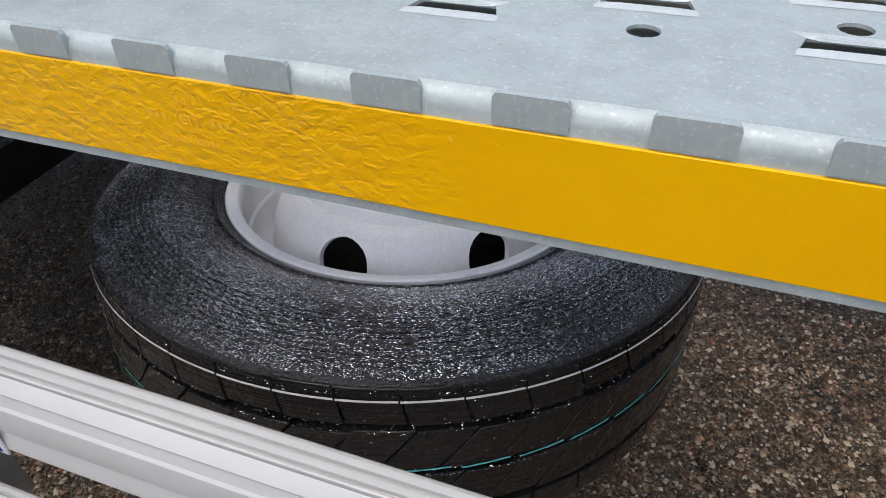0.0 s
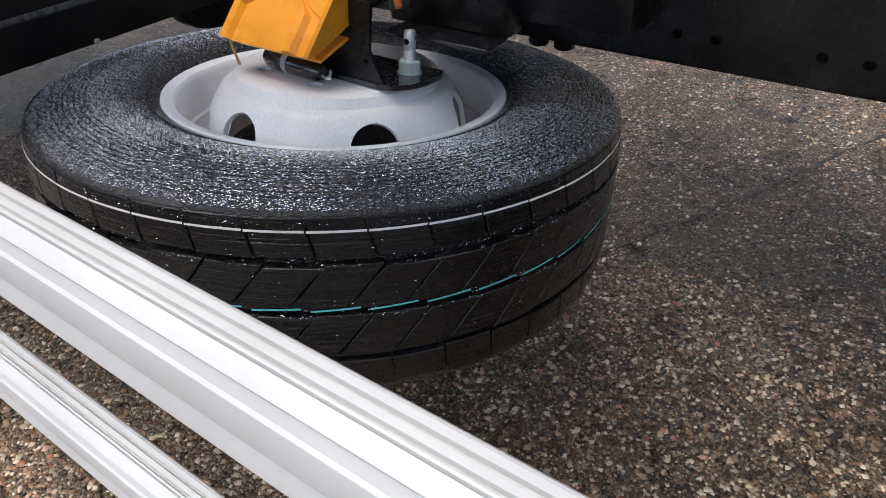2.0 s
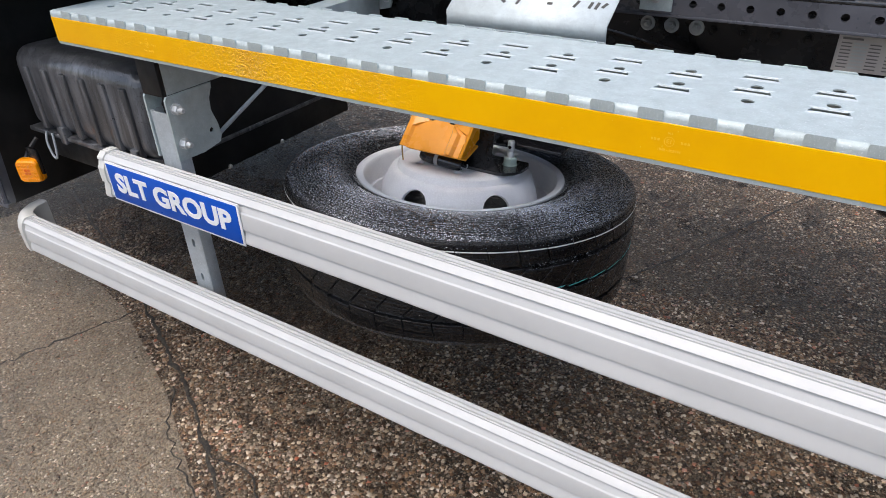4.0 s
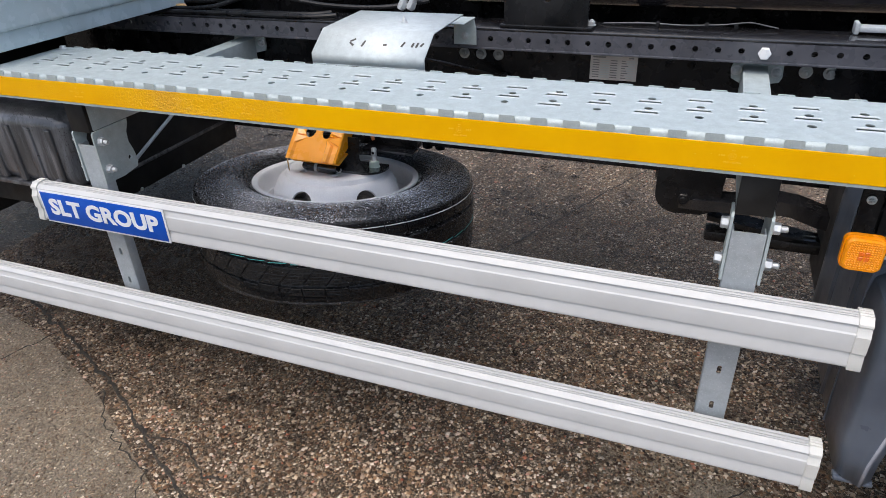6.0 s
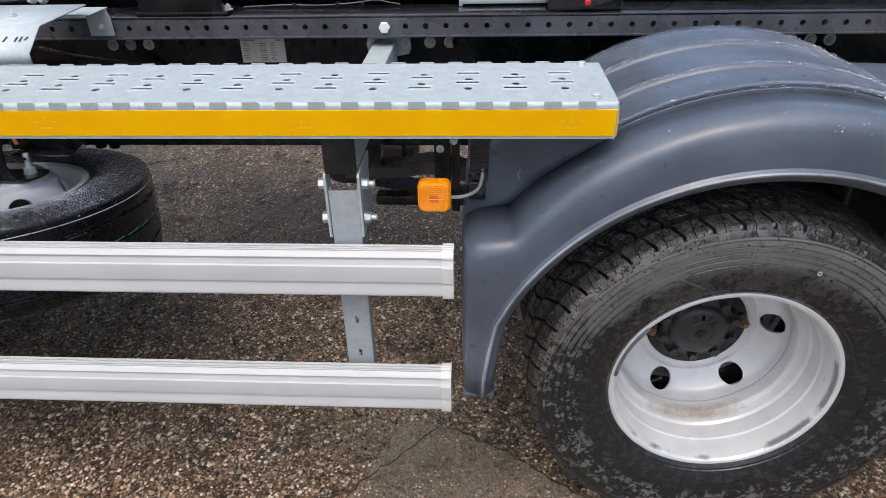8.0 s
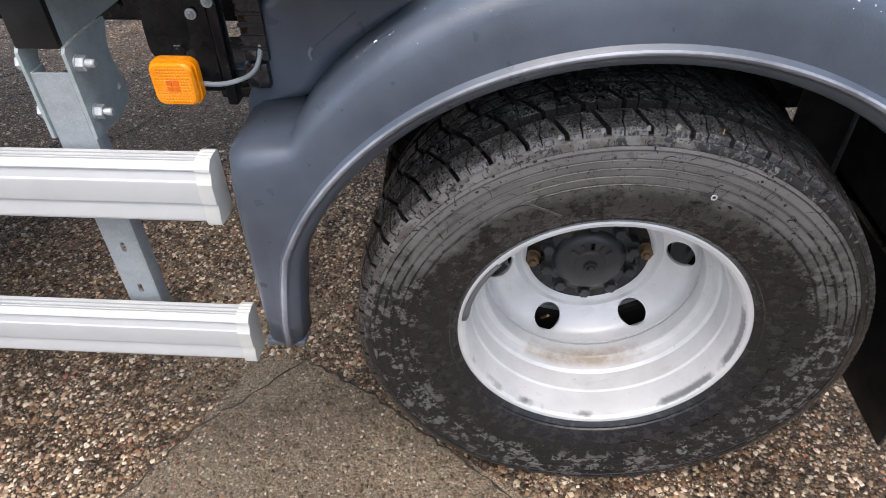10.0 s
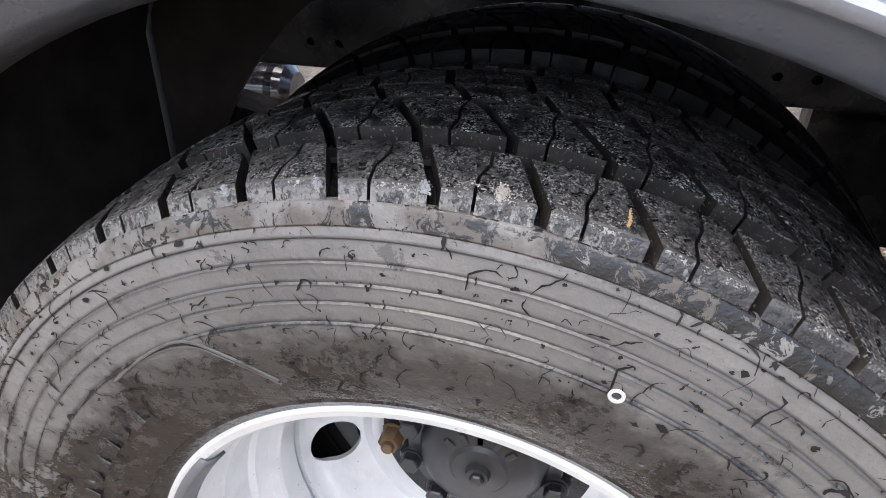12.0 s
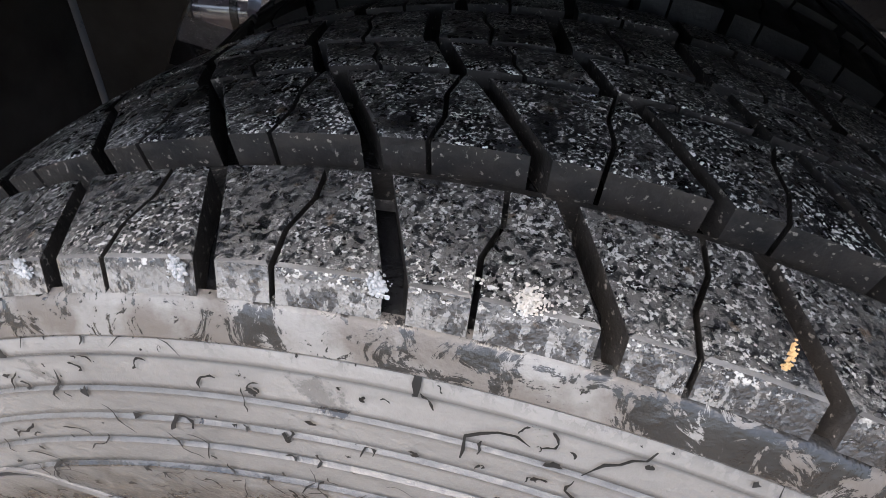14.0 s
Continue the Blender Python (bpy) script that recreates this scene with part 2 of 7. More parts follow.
def sidewall_material(name):
    """Dry grey film on a used sidewall, black where it is scuffed or still wet."""
    k = Mat(name, (0.2, 0.2, 0.2), 0.62)
    marks, r = scuffs(k)
    ragged = k.math("ADD", r, k.math("MULTIPLY", k.math("SUBTRACT", k.noise(36, 7, 0.7), 0.5), 0.075))
    inner = k.ramp(k.math("MULTIPLY", ragged, 2.0), [(0.640, 1.0), (0.692, 0.0)])
    outer = k.math("MULTIPLY", k.ramp(k.math("MULTIPLY", r, 2.0), [(0.796, 0.0), (0.826, 1.0)]), k.ramp(k.math("ADD", k.noise_at(k.polar(1.0, 0.45)[0], 210, 7, 0.68), k.math("MULTIPLY", k.math("MAXIMUM", k.node("ShaderNodeSeparateXYZ", Vector=k.tc).outputs[0], -0.05), 0.8)), [(0.548, 0.0), (0.566, 0.92)]))
    lines = k.ramp(k.math("MULTIPLY", r, 2.0), [q_ for r_ in (0.3406, 0.3551, 0.3681, 0.3821, 0.3964) for q_ in ((2 * r_ - 0.0036, 0.0), (2 * r_ - 0.0014, 0.80), (2 * r_ + 0.0014, 0.80), (2 * r_ + 0.0036, 0.0))])
    # dry only where the mudguard keeps the rain off
    high = k.node("ShaderNodeSeparateXYZ", Vector=k.tc).outputs[1]
    wet = k.ramp(k.math("ADD", high, k.math("MULTIPLY", k.math("SUBTRACT", k.noise(17, 7, 0.7), 0.5), 0.7)), [(0.05, 0.78), (0.30, 0.0)])
    wet = k.math("MULTIPLY", k.math("MINIMUM", k.math("MULTIPLY", wet, 1.25), 0.97), k.ramp(k.noise(44, 8, 0.76), [(0.455, 0.12), (0.475, 1.0)]))
    dark = k.math("MINIMUM", k.math("ADD", k.math("ADD", marks, wet), k.math("ADD", k.math("ADD", k.math("MULTIPLY", inner, 0.78), lines), outer)), 1.0)
    dark = k.math("MINIMUM", k.math("ADD", dark, k.ramp(k.math("MULTIPLY", r, 2.0), [(0.8150, 0.0), (0.8250, 1.0)])), 1.0)
    c = k.mix(dark, grey_film(k), (0.0150, 0.0150, 0.0165))
    c = k.mix(k.ramp(k.noise(8, 5), [(0.62, 0.0), (0.75, 0.15)]), c, (0.10, 0.075, 0.05))
    k.link(c, "Base Color")
    k.link(k.ramp(dark, [(0.0, 0.58), (1.0, 0.22)]), "Roughness")
    k.bump(k.math("SUBTRACT", 1.0, dark), 0.0005, 0.6)
    k.bump(k.noise(420, 3), 0.0004, 0.5)
    k.bump(k.noise(70, 6), 0.0032, 0.6)
    return k.m


def tread_material(name):
    """Used tread rubber: a grey film with its sky sheen painted in, broken by black wet blots, with pale road grit in
    its pores.
    """
    k = Mat(name, (0.022, 0.022, 0.023), 0.4, coat=0.55, coat_rough=0.07)
    marks, r = scuffs(k)
    c = k.mix(k.ramp(k.noise(60, 6), [(0.3, 0.0), (0.7, 1.0)]), (0.004, 0.0045, 0.005), (0.015, 0.015, 0.0165))
    depth = k.node("ShaderNodeSeparateXYZ", Vector=k.tc).outputs[2]
    # the film's painted sheen is fullest on the outer row, patchy farther in
    near = k.ramp(k.math("ADD", depth, 0.3), [(0.256, 0.0), (0.284, 1.0)])
    patch = k.math("ADD", k.math("MULTIPLY", near, 0.12), k.noise(26, 6, 0.65))
    where = k.ramp(patch, [(0.46, 0.0), (0.57, 1.0)])
    film = k.math("MULTIPLY", k.ramp(k.noise(300, 4, 0.62, dist=0.9), [(0.47, 0.0), (0.49, 1.0)]), where)
    c = k.mix(film, c, (0.078, 0.074, 0.070))
    grit = k.math("MULTIPLY", k.ramp(k.cells(480), [(0.20, 1.0), (0.28, 0.0)]), k.ramp(k.noise(75, 4), [(0.53, 0.0), (0.59, 1.0)]))
    fleck = k.math("MULTIPLY", k.ramp(k.noise(620, 3, 0.65), [(0.54, 0.0), (0.58, 1.0)]), k.ramp(k.noise(48, 5, 0.65), [(0.43, 0.0), (0.56, 1.0)]))
    fewer = k.math("SUBTRACT", 1.0, k.math("MULTIPLY", near, 0.55))
    grit, fleck = k.math("MULTIPLY", grit, fewer), k.math("MULTIPLY", fleck, fewer)
    c = k.mix(k.math("MAXIMUM", grit, fleck), c, (0.80, 0.78, 0.74))
    c = k.mix(k.ramp(k.noise(120, 4), [(0.66, 0.0), (0.72, 0.7)]), c, (0.12, 0.085, 0.055))
    ragged = k.math("ADD", r, k.math("MULTIPLY", k.math("SUBTRACT", k.noise(90, 6, 0.7), 0.5), 0.004))
    shoulder = k.ramp(k.math("MULTIPLY", ragged, 2.0), [(0.8440, 1.0), (0.8480, 0.0)])
    side = k.math("MULTIPLY", k.math("MAXIMUM", k.node("ShaderNodeSeparateXYZ", Vector=k.tc).outputs[0], -0.05), 0.75)
    patchy = k.ramp(k.math("ADD", k.noise_at(k.polar(1.0, 0.45)[0], 210, 7, 0.68), side), [(0.505, 0.0), (0.520, 1.0)])
    c = k.mix(shoulder, c, k.mix(k.math("MAXIMUM", marks, patchy), grey_film(k), (0.024, 0.022, 0.021)))
    high = k.node("ShaderNodeSeparateXYZ", Vector=k.tc).outputs[1]
    wet = k.ramp(k.math("ADD", high, k.math("MULTIPLY", k.math("SUBTRACT", k.noise(17, 7, 0.7), 0.5), 0.7)), [(0.05, 0.78), (0.30, 0.0)])
    c = k.mix(wet, c, (0.016, 0.016, 0.016))
    k.link(c, "Base Color")
    k.link(k.ramp(k.noise(200, 4), [(0.35, 0.16), (0.65, 0.5)]), "Roughness")
    k.bump(k.noise(260, 5), 0.0016, 0.8)
    k.bump(k.math("MAXIMUM", grit, fleck), 0.0012, 1.0)
    k.bump(k.noise(900, 2), 0.0004, 0.6)
    return k.m


def shoulder_material(name):
    """The grey film runs on over the shoulder, splashed with black where it is wet."""
    k = Mat(name, (0.18, 0.175, 0.165), 0.6)
    at = k.node("ShaderNodeSeparateXYZ", Vector=k.tc)
    side = k.math("MULTIPLY", k.math("MAXIMUM", at.outputs[0], -0.05), 0.35)
    blot = k.ramp(k.math("ADD", k.noise(84, 8, 0.74, dist=0.7), side), [(0.520, 0.0), (0.535, 0.95)])
    stain = k.ramp(k.noise(40, 6, 0.6), [(0.42, 0.0), (0.56, 0.8)])
    high = k.ramp(k.math("ADD", at.outputs[1], k.math("MULTIPLY", k.math("SUBTRACT", k.noise(44, 8, 0.76), 0.5), 1.1)), [(0.02, 0.95), (0.06, 0.0)])
    c = k.mix(stain, grey_film(k), (0.072, 0.060, 0.050))
    c = k.mix(k.math("MAXIMUM", blot, high), c, (0.014, 0.0135, 0.013))
    k.link(c, "Base Color")
    k.link(k.ramp(blot, [(0.0, 0.55), (1.0, 0.2)]), "Roughness")
    k.bump(k.noise(80, 6), 0.0030, 0.6)
    k.bump(k.noise(420, 3), 0.0004, 0.5)
    return k.m


def groove_material(name):
    """Brownish road film on groove walls."""
    k = Mat(name, (0.04, 0.035, 0.03), 0.55, coat=0.15)
    c = k.mix(k.ramp(k.noise(45, 6, 0.7), [(0.35, 0.0), (0.65, 1.0)]), (0.006, 0.006, 0.006), (0.034, 0.028, 0.023))
    c = k.mix(k.ramp(k.noise(420, 3), [(0.62, 0.0), (0.68, 0.7)]), c, (0.30, 0.27, 0.23))
    k.link(c, "Base Color")
    k.bump(k.noise(240, 5), 0.0012, 0.8)
    return k.m


def new_tyre_material(name, fleck):
    """New rubber in the rain: fine mould rings, and droplets whose glints are painted pale."""
    k = Mat(name, (0.006, 0.006, 0.007), 0.30, coat=0.25 + 0.75 * fleck, coat_rough=0.07, spec=0.3 + 0.2 * fleck)
    v, r = k.polar(0.42, 1.0)
    streak = k.noise_at(v, 330, 3, 0.6)
    dot = k.noise(360, 3, 0.6)
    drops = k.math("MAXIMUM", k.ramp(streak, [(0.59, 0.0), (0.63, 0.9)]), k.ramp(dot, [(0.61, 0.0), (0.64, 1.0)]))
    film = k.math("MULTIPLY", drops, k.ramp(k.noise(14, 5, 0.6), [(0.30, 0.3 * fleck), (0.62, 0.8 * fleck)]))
    # pale streaks stand in for sky glints on the wet sidewall
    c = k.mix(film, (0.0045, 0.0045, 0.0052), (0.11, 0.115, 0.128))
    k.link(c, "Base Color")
    k.link(k.ramp(k.noise(140, 5), [(0.3, 0.10), (0.7, 0.34)]), "Roughness")
    k.bump(streak, 0.0040 if fleck > 0.5 else 0.0005, 1.0)
    k.bump(dot, 0.0022 if fleck > 0.5 else 0.0005, 0.8)
    k.bump(k.ramp(k.noise_at(k.polar(0.02, 1.0)[0], 240, 2), [(0.4, 0.0), (0.6, 1.0)]), 0.0010, 0.6)
    return k.m


def rim_material(name, base, dirt=0.3, rust=True):
    k = Mat(name, base, 0.30, 0.12 if dirt else 0.0, coat=0.25)
    c = k.mix(k.ramp(k.noise(12, 6), [(0.3, 0.0), (0.7, 1.0)]), tuple(b * 0.88 for b in base), tuple(min(1, b * 1.06) for b in base))
    if dirt:
        c = k.mix(k.ramp(k.noise(9, 8, 0.7, (1, 1, 2.2)), [(0.55, 0.0), (0.75, dirt)]), c, (0.22, 0.19, 0.15))
        c = k.mix(k.ramp(k.noise(230, 3), [(0.70, 0.0), (0.74, 0.7)]), c, (0.1, 0.09, 0.08))
    else:
        c = k.mix(k.ramp(k.noise(300, 4), [(0.46, 0.0), (0.60, 0.5)]), c, (0.96, 0.97, 0.98))
    if rust:
        # ragged grime rubbed off by the tyre along the lip's inner edge
        ragged = k.math("ADD", k.polar(1.0, 1.0)[1], k.math("MULTIPLY", k.math("SUBTRACT", k.noise(150, 6, 0.7), 0.5), 0.006))
        edge = k.ramp(k.math("MULTIPLY", ragged, 4.0), [(0.944, 0.0), (0.950, 1.0), (0.964, 1.0), (0.969, 0.0)])
        front = k.ramp(k.math("ADD", k.node("ShaderNodeSeparateXYZ", Vector=k.tc).outputs[2], 0.5), [(0.482, 0.0), (0.488, 1.0)])
        grime = k.math("MULTIPLY", k.math("MULTIPLY", edge, front), k.ramp(k.noise(7, 4), [(0.46, 0.0), (0.54, 0.9)]))
        c = k.mix(grime, c, (0.15, 0.15, 0.155))
        # brown water stain in the well below the disc
        at = k.node("ShaderNodeSeparateXYZ", Vector=k.tc)
        well = k.ramp(k.math("ADD", at.outputs[2], 0.5), [(0.345, 0.0), (0.358, 1.0), (0.378, 1.0), (0.392, 0.0)])
        low = k.ramp(k.math("ADD", k.math("MULTIPLY", at.outputs[1], -2.0), k.math("MULTIPLY", k.noise(30, 6, 0.7), 0.24)), [(0.46, 0.0), (0.56, 0.75)])
        c = k.mix(k.math("MULTIPLY", well, low), c, (0.27, 0.19, 0.10))
    k.link(c, "Base Color")
    k.bump(k.noise(180, 4), 0.0004, 0.5)
    return k.m


def streaked(name):
    """Weathered black plastic: vertical runs of rain with their sheen painted pale, and drops hanging on it."""
    k = Mat(name, (0.05, 0.05, 0.05), 0.3, coat=0.6, coat_rough=0.1)
    run = k.ramp(k.noise(38, 6, 0.65, (1, 1, 0.10), 0.4), [(0.44, 0.0), (0.62, 1.0)])
    # the paler runs put the wet streaks' sheen into the colour
    c = k.mix(k.math("MULTIPLY", run, k.ramp(k.noise(7, 5), [(0.35, 0.25), (0.6, 1.0)])), (0.042, 0.043, 0.046), (0.155, 0.160, 0.172))
    drop = k.ramp(k.cells(170), [(0.16, 1.0), (0.30, 0.0)])
    few = k.ramp(k.noise(16, 5), [(0.44, 0.0), (0.54, 1.0)])
    c = k.mix(k.math("MULTIPLY", drop, few), c, (0.020, 0.020, 0.022))
    k.link(c, "Base Color")
    k.bump(k.math("MULTIPLY", drop, few), 0.0015, 0.8)
    k.bump(k.noise(120, 4), 0.0006, 0.6)
    return k.m


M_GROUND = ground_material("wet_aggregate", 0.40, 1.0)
M_SLAB = ground_material("worn_concrete", 0.85, 1.1, 0.22)
M_WORN_SKYLIT = ground_material("rubbed_skylit_asphalt", 0.65, 1.05, 0.34)
M_GALV = galvanised("galvanised_steel")
# paler steel: the cover's own tone, and a painted highlight on the louvres
M_GALV_BRIGHT = galvanised("pale_galvanised_steel", (0.60, 0.655, 0.655), 0.15)
M_GALV_DULL = galvanised("dull_galvanised_steel", (0.46, 0.50, 0.52), 0.3)
M_ALU = painted("anodised_aluminium", (0.565, 0.57, 0.56), 0.42, 0.03, 0.0, 0.0, 0.0001)
M_CAP = painted("pale_plastic_cap", (0.62, 0.62, 0.58), 0.45, 0.1)
M_TAPE = tape_material()
M_EMBOSS = painted("embossed_tape_mark", (0.95, 0.54, 0.025), 0.36, 0.04, spec=0.2)
M_BLACK = painted("black_chassis_paint", (0.0032, 0.0032, 0.004), 0.24, 0.3, 0.08, 0.35, spec=0.3)
M_SUBFRAME = painted("grey_subframe_paint", (0.075, 0.078, 0.092), 0.3, 0.2, 0.35, 0.2)
M_GLOSS = painted("gloss_black_cylinder", (0.030, 0.028, 0.036), 0.14, 0.3, 1.0, 0.05)
M_PLASTIC = painted("black_plastic", (0.008, 0.008, 0.008), 0.45, 0.3, 0.0, 0.15, spec=0.3)
M_BATTERY = streaked("weathered_black_plastic")
M_FENDER = painted("slate_blue_plastic", (0.071, 0.089, 0.119), 0.40, 0.14, 0.75, 0.12, sheen=0.30)
# pale copy: paints the bead's highlight, and the real rubbing on the clips
M_FENDER_RUB_GLINT = painted("rubbed_slate_plastic_with_glint", (0.27, 0.285, 0.32), 0.35, 0.45, 0.5, 0.2)
M_FENDER_IN = painted("fender_underside", (0.030, 0.027, 0.025), 0.75, 0.35)
M_CAB = painted("grey_cab_paint", (0.42, 0.50, 0.53), 0.25, 0.08, 0.4, 0.2)
M_CHOCK = painted("orange_plastic", (0.95, 0.36, 0.012), 0.30, 0.08, 0.3)
M_LENS = painted("amber_lens", (1.0, 0.31, 0.0), 0.25, 0.08, 0.15, 0.0, 0.0, spec=0.3)
M_BLUE = painted("blue_sign", (0.003, 0.078, 0.46), 0.4, 0.06, spec=0.2)
M_WHITE = painted("white_print", (0.82, 0.83, 0.84), 0.4, 0.04)
M_DATA = painted("data_plate_metal", (0.66, 0.60, 0.54), 0.45, 0.1)
M_GREYPRINT = painted("grey_print", (0.22, 0.20, 0.18), 0.6, 0.2)
M_DARKPRINT = painted("dark_print", (0.05, 0.048, 0.045), 0.6, 0.2)
M_ZINC = galvanised("bright_zinc_bolt", (0.72, 0.74, 0.74), 0.8)
M_RUST = painted("rusty_brass", (0.13, 0.075, 0.034), 0.6, 0.4)
M_HUB = painted("black_hub_paint", (0.013, 0.014, 0.016), 0.40, 0.5, 0.1)
M_SIDEWALL = sidewall_material("used_sidewall_rubber")
M_TREAD = tread_material("used_tread_rubber")
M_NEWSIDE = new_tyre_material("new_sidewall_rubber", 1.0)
M_GROOVE = groove_material("groove_film")
M_SHOULDER = shoulder_material("shoulder_film")
M_RINGMARK = painted("grey_white_paint", (0.52, 0.52, 0.50), 0.6, 0.1)
M_WORNEDGE = rubber("worn_block_edge", (0.09, 0.086, 0.082), 0.5)
M_SCUFF = painted("black_scuff", (0.009, 0.0085, 0.008), 0.6, 0.4, spec=0.2)
# pale metal, so each drop's sky glint is put into its colour
M_WATER_GLINT = Mat("raindrops", (0.74, 0.75, 0.78), 0.12, 0.78, coat=0.6, coat_rough=0.02, spec=1.0).m
M_NEWTREAD = new_tyre_material("new_tread_rubber", 0.06)
M_LEAD = painted("grey_lead", (0.10, 0.105, 0.11), 0.5, 0.2)
M_INNER_SHADE = rubber("painted_shade_rubber", (0.006, 0.006, 0.006), 0.6)
M_RIM = rim_material("silver_rim_paint", (0.68, 0.685, 0.685))
M_RIMNEW = rim_material("new_silver_rim_paint", (0.87, 0.88, 0.895), 0.0, False)
M_STRIPE = painted("white_tyre_line", (0.80, 0.80, 0.80), 0.5, 0.05)
M_TEAL = painted("teal_tyre_line", (0.10, 0.52, 0.52), 0.5, 0.1)
M_HOSE = painted("black_hose", (0.007, 0.007, 0.008), 0.32, 0.2, 0.05, spec=0.35)
M_WETBLACK = painted("rain_wet_black_steel", (0.006, 0.006, 0.008), 0.16, 0.3, 0.8, 0.9)
M_SKIRT = painted("dark_slate_skirt", (0.068, 0.076, 0.098), 0.32, 0.2, 0.3, 0.1)
M_GREYHOSE = painted("grey_conduit", (0.35, 0.36, 0.37), 0.4, 0.1)
M_YELLOW = painted("yellow_sticker", (0.85, 0.7, 0.02), 0.4, 0.05)
M_RED = painted("red_knob", (0.7, 0.03, 0.03), 0.35, 0.1)
M_STONE = painted("pale_stone_chip", (0.42, 0.39, 0.35), 0.8, 0.4)
M_STRAW = painted("straw_flake", (0.56, 0.36, 0.16), 0.7, 0.2)


# ---- building helpers ----
def part(name, bm, material, parent=None, label="", angle=32, m=None):
    """Links a bmesh as one mesh object, under a thing or a part."""
    me = bpy.data.meshes.new(name)
    bmesh.ops.recalc_face_normals(bm, faces=bm.faces)
    bm.to_mesh(me)
    bm.free()
    for p in me.polygons:
        p.use_smooth = True
    me.set_sharp_from_angle(angle=radians(angle))
    me.materials.append(material)
    ob = new(name, me)
    if m is not None:
        ob.matrix_basis = m
    if parent is not None:
        ob.parent = parent
    return tagged(ob, label) if label else ob


def thing(name, label, category, group="", kind="", m=None):
    ob = new(name)
    ob.empty_display_size = 0.05
    if m is not None:
        ob.matrix_basis = m
    return tagged(ob, label, category, group, kind)


def B():
    return bmesh.new()


def merge(bm, other):
    """Adds the other bmesh's geometry to bm."""
    me = bpy.data.meshes.new("scratch")
    other.to_mesh(me)
    other.free()
    bm.from_mesh(me)
    bpy.data.meshes.remove(me)
    return bm


def box(x0, x1, y0, y1, z0, z1, bev=0.002, seg=2, m=None):
    bm = B()
    bmesh.ops.create_cube(bm, size=1.0)
    bmesh.ops.scale(bm, vec=(x1 - x0, y1 - y0, z1 - z0), verts=bm.verts)
    bmesh.ops.translate(bm, vec=((x0 + x1) / 2, (y0 + y1) / 2, (z0 + z1) / 2), verts=bm.verts)
    if bev:
        bmesh.ops.bevel(bm, geom=list(bm.edges), offset=bev, segments=seg, profile=0.5, affect="EDGES")
    if m is not None:
        bmesh.ops.transform(bm, matrix=m, verts=bm.verts)
    return bm


def lathe(prof, seg=64, closed=False, m=None):
    """Revolves (radius, height) pairs about the local z axis."""
    bm = B()
    rings = [[bm.verts.new((r * math.cos(2 * math.pi * i / seg), r * math.sin(2 * math.pi * i / seg), z)) for i in range(seg)] if r > 1e-6
             else [bm.verts.new((0, 0, z))] for r, z in prof]
    pairs = list(zip(rings, rings[1:])) + ([(rings[-1], rings[0])] if closed else [])
    for a, b in pairs:
        for i in range(seg):
            j = (i + 1) % seg
            q = [a[i % len(a)], a[j % len(a)], b[j % len(b)], b[i % len(b)]]
            q = [v for n, v in enumerate(q) if v not in q[:n]]
            if len(q) > 2:
                bm.faces.new(q)
    if m is not None:
        bmesh.ops.transform(bm, matrix=m, verts=bm.verts)
    return bm


def aim(p, d):
    """A pose at p whose z axis points along d."""
    return Matrix.Translation(p) @ Vector(d).to_track_quat("Z", "Y").to_matrix().to_4x4()


def rod(p0, p1, r, seg=16, bev=0.0):
    p0, p1 = Vector(p0), Vector(p1)
    n = (p1 - p0).length
    b = min(bev, r * 0.5)
    prof = [(0, 0), (r - b, 0), (r, b), (r, n - b), (r - b, n), (0, n)] if b else [(0, 0), (r, 0), (r, n), (0, n)]
    return lathe(prof, seg, m=aim(p0, p1 - p0))


def tube(points, r, seg=10, smooth=6):
    """A round tube along a smoothed line of points."""
    P = [Vector(p) for p in points]
    Q = []
    for i in range(len(P) - 1):
        a, b, c, d = P[max(i - 1, 0)], P[i], P[i + 1], P[min(i + 2, len(P) - 1)]
        for k in range(smooth):
            t = k / smooth
            Q.append(0.5 * ((2 * b) + (c - a) * t + (2 * a - 5 * b + 4 * c - d) * t * t + (3 * b - a - 3 * c + d) * t ** 3))
    Q.append(P[-1])
    bm = B()
    rings = []
    up = Vector((0.13, 0.21, 0.97))
    for i, q in enumerate(Q):
        d = (Q[min(i + 1, len(Q) - 1)] - Q[max(i - 1, 0)]).normalized()
        u = d.cross(up).normalized()
        w = d.cross(u)
        rings.append([bm.verts.new(q + r * (math.cos(2 * math.pi * k / seg) * u + math.sin(2 * math.pi * k / seg) * w)) for k in range(seg)])
    for a, b in zip(rings, rings[1:]):
        for k in range(seg):
            bm.faces.new((a[k], a[(k + 1) % seg], b[(k + 1) % seg], b[k]))
    bm.faces.new(rings[0]), bm.faces.new(rings[-1])
    return bm


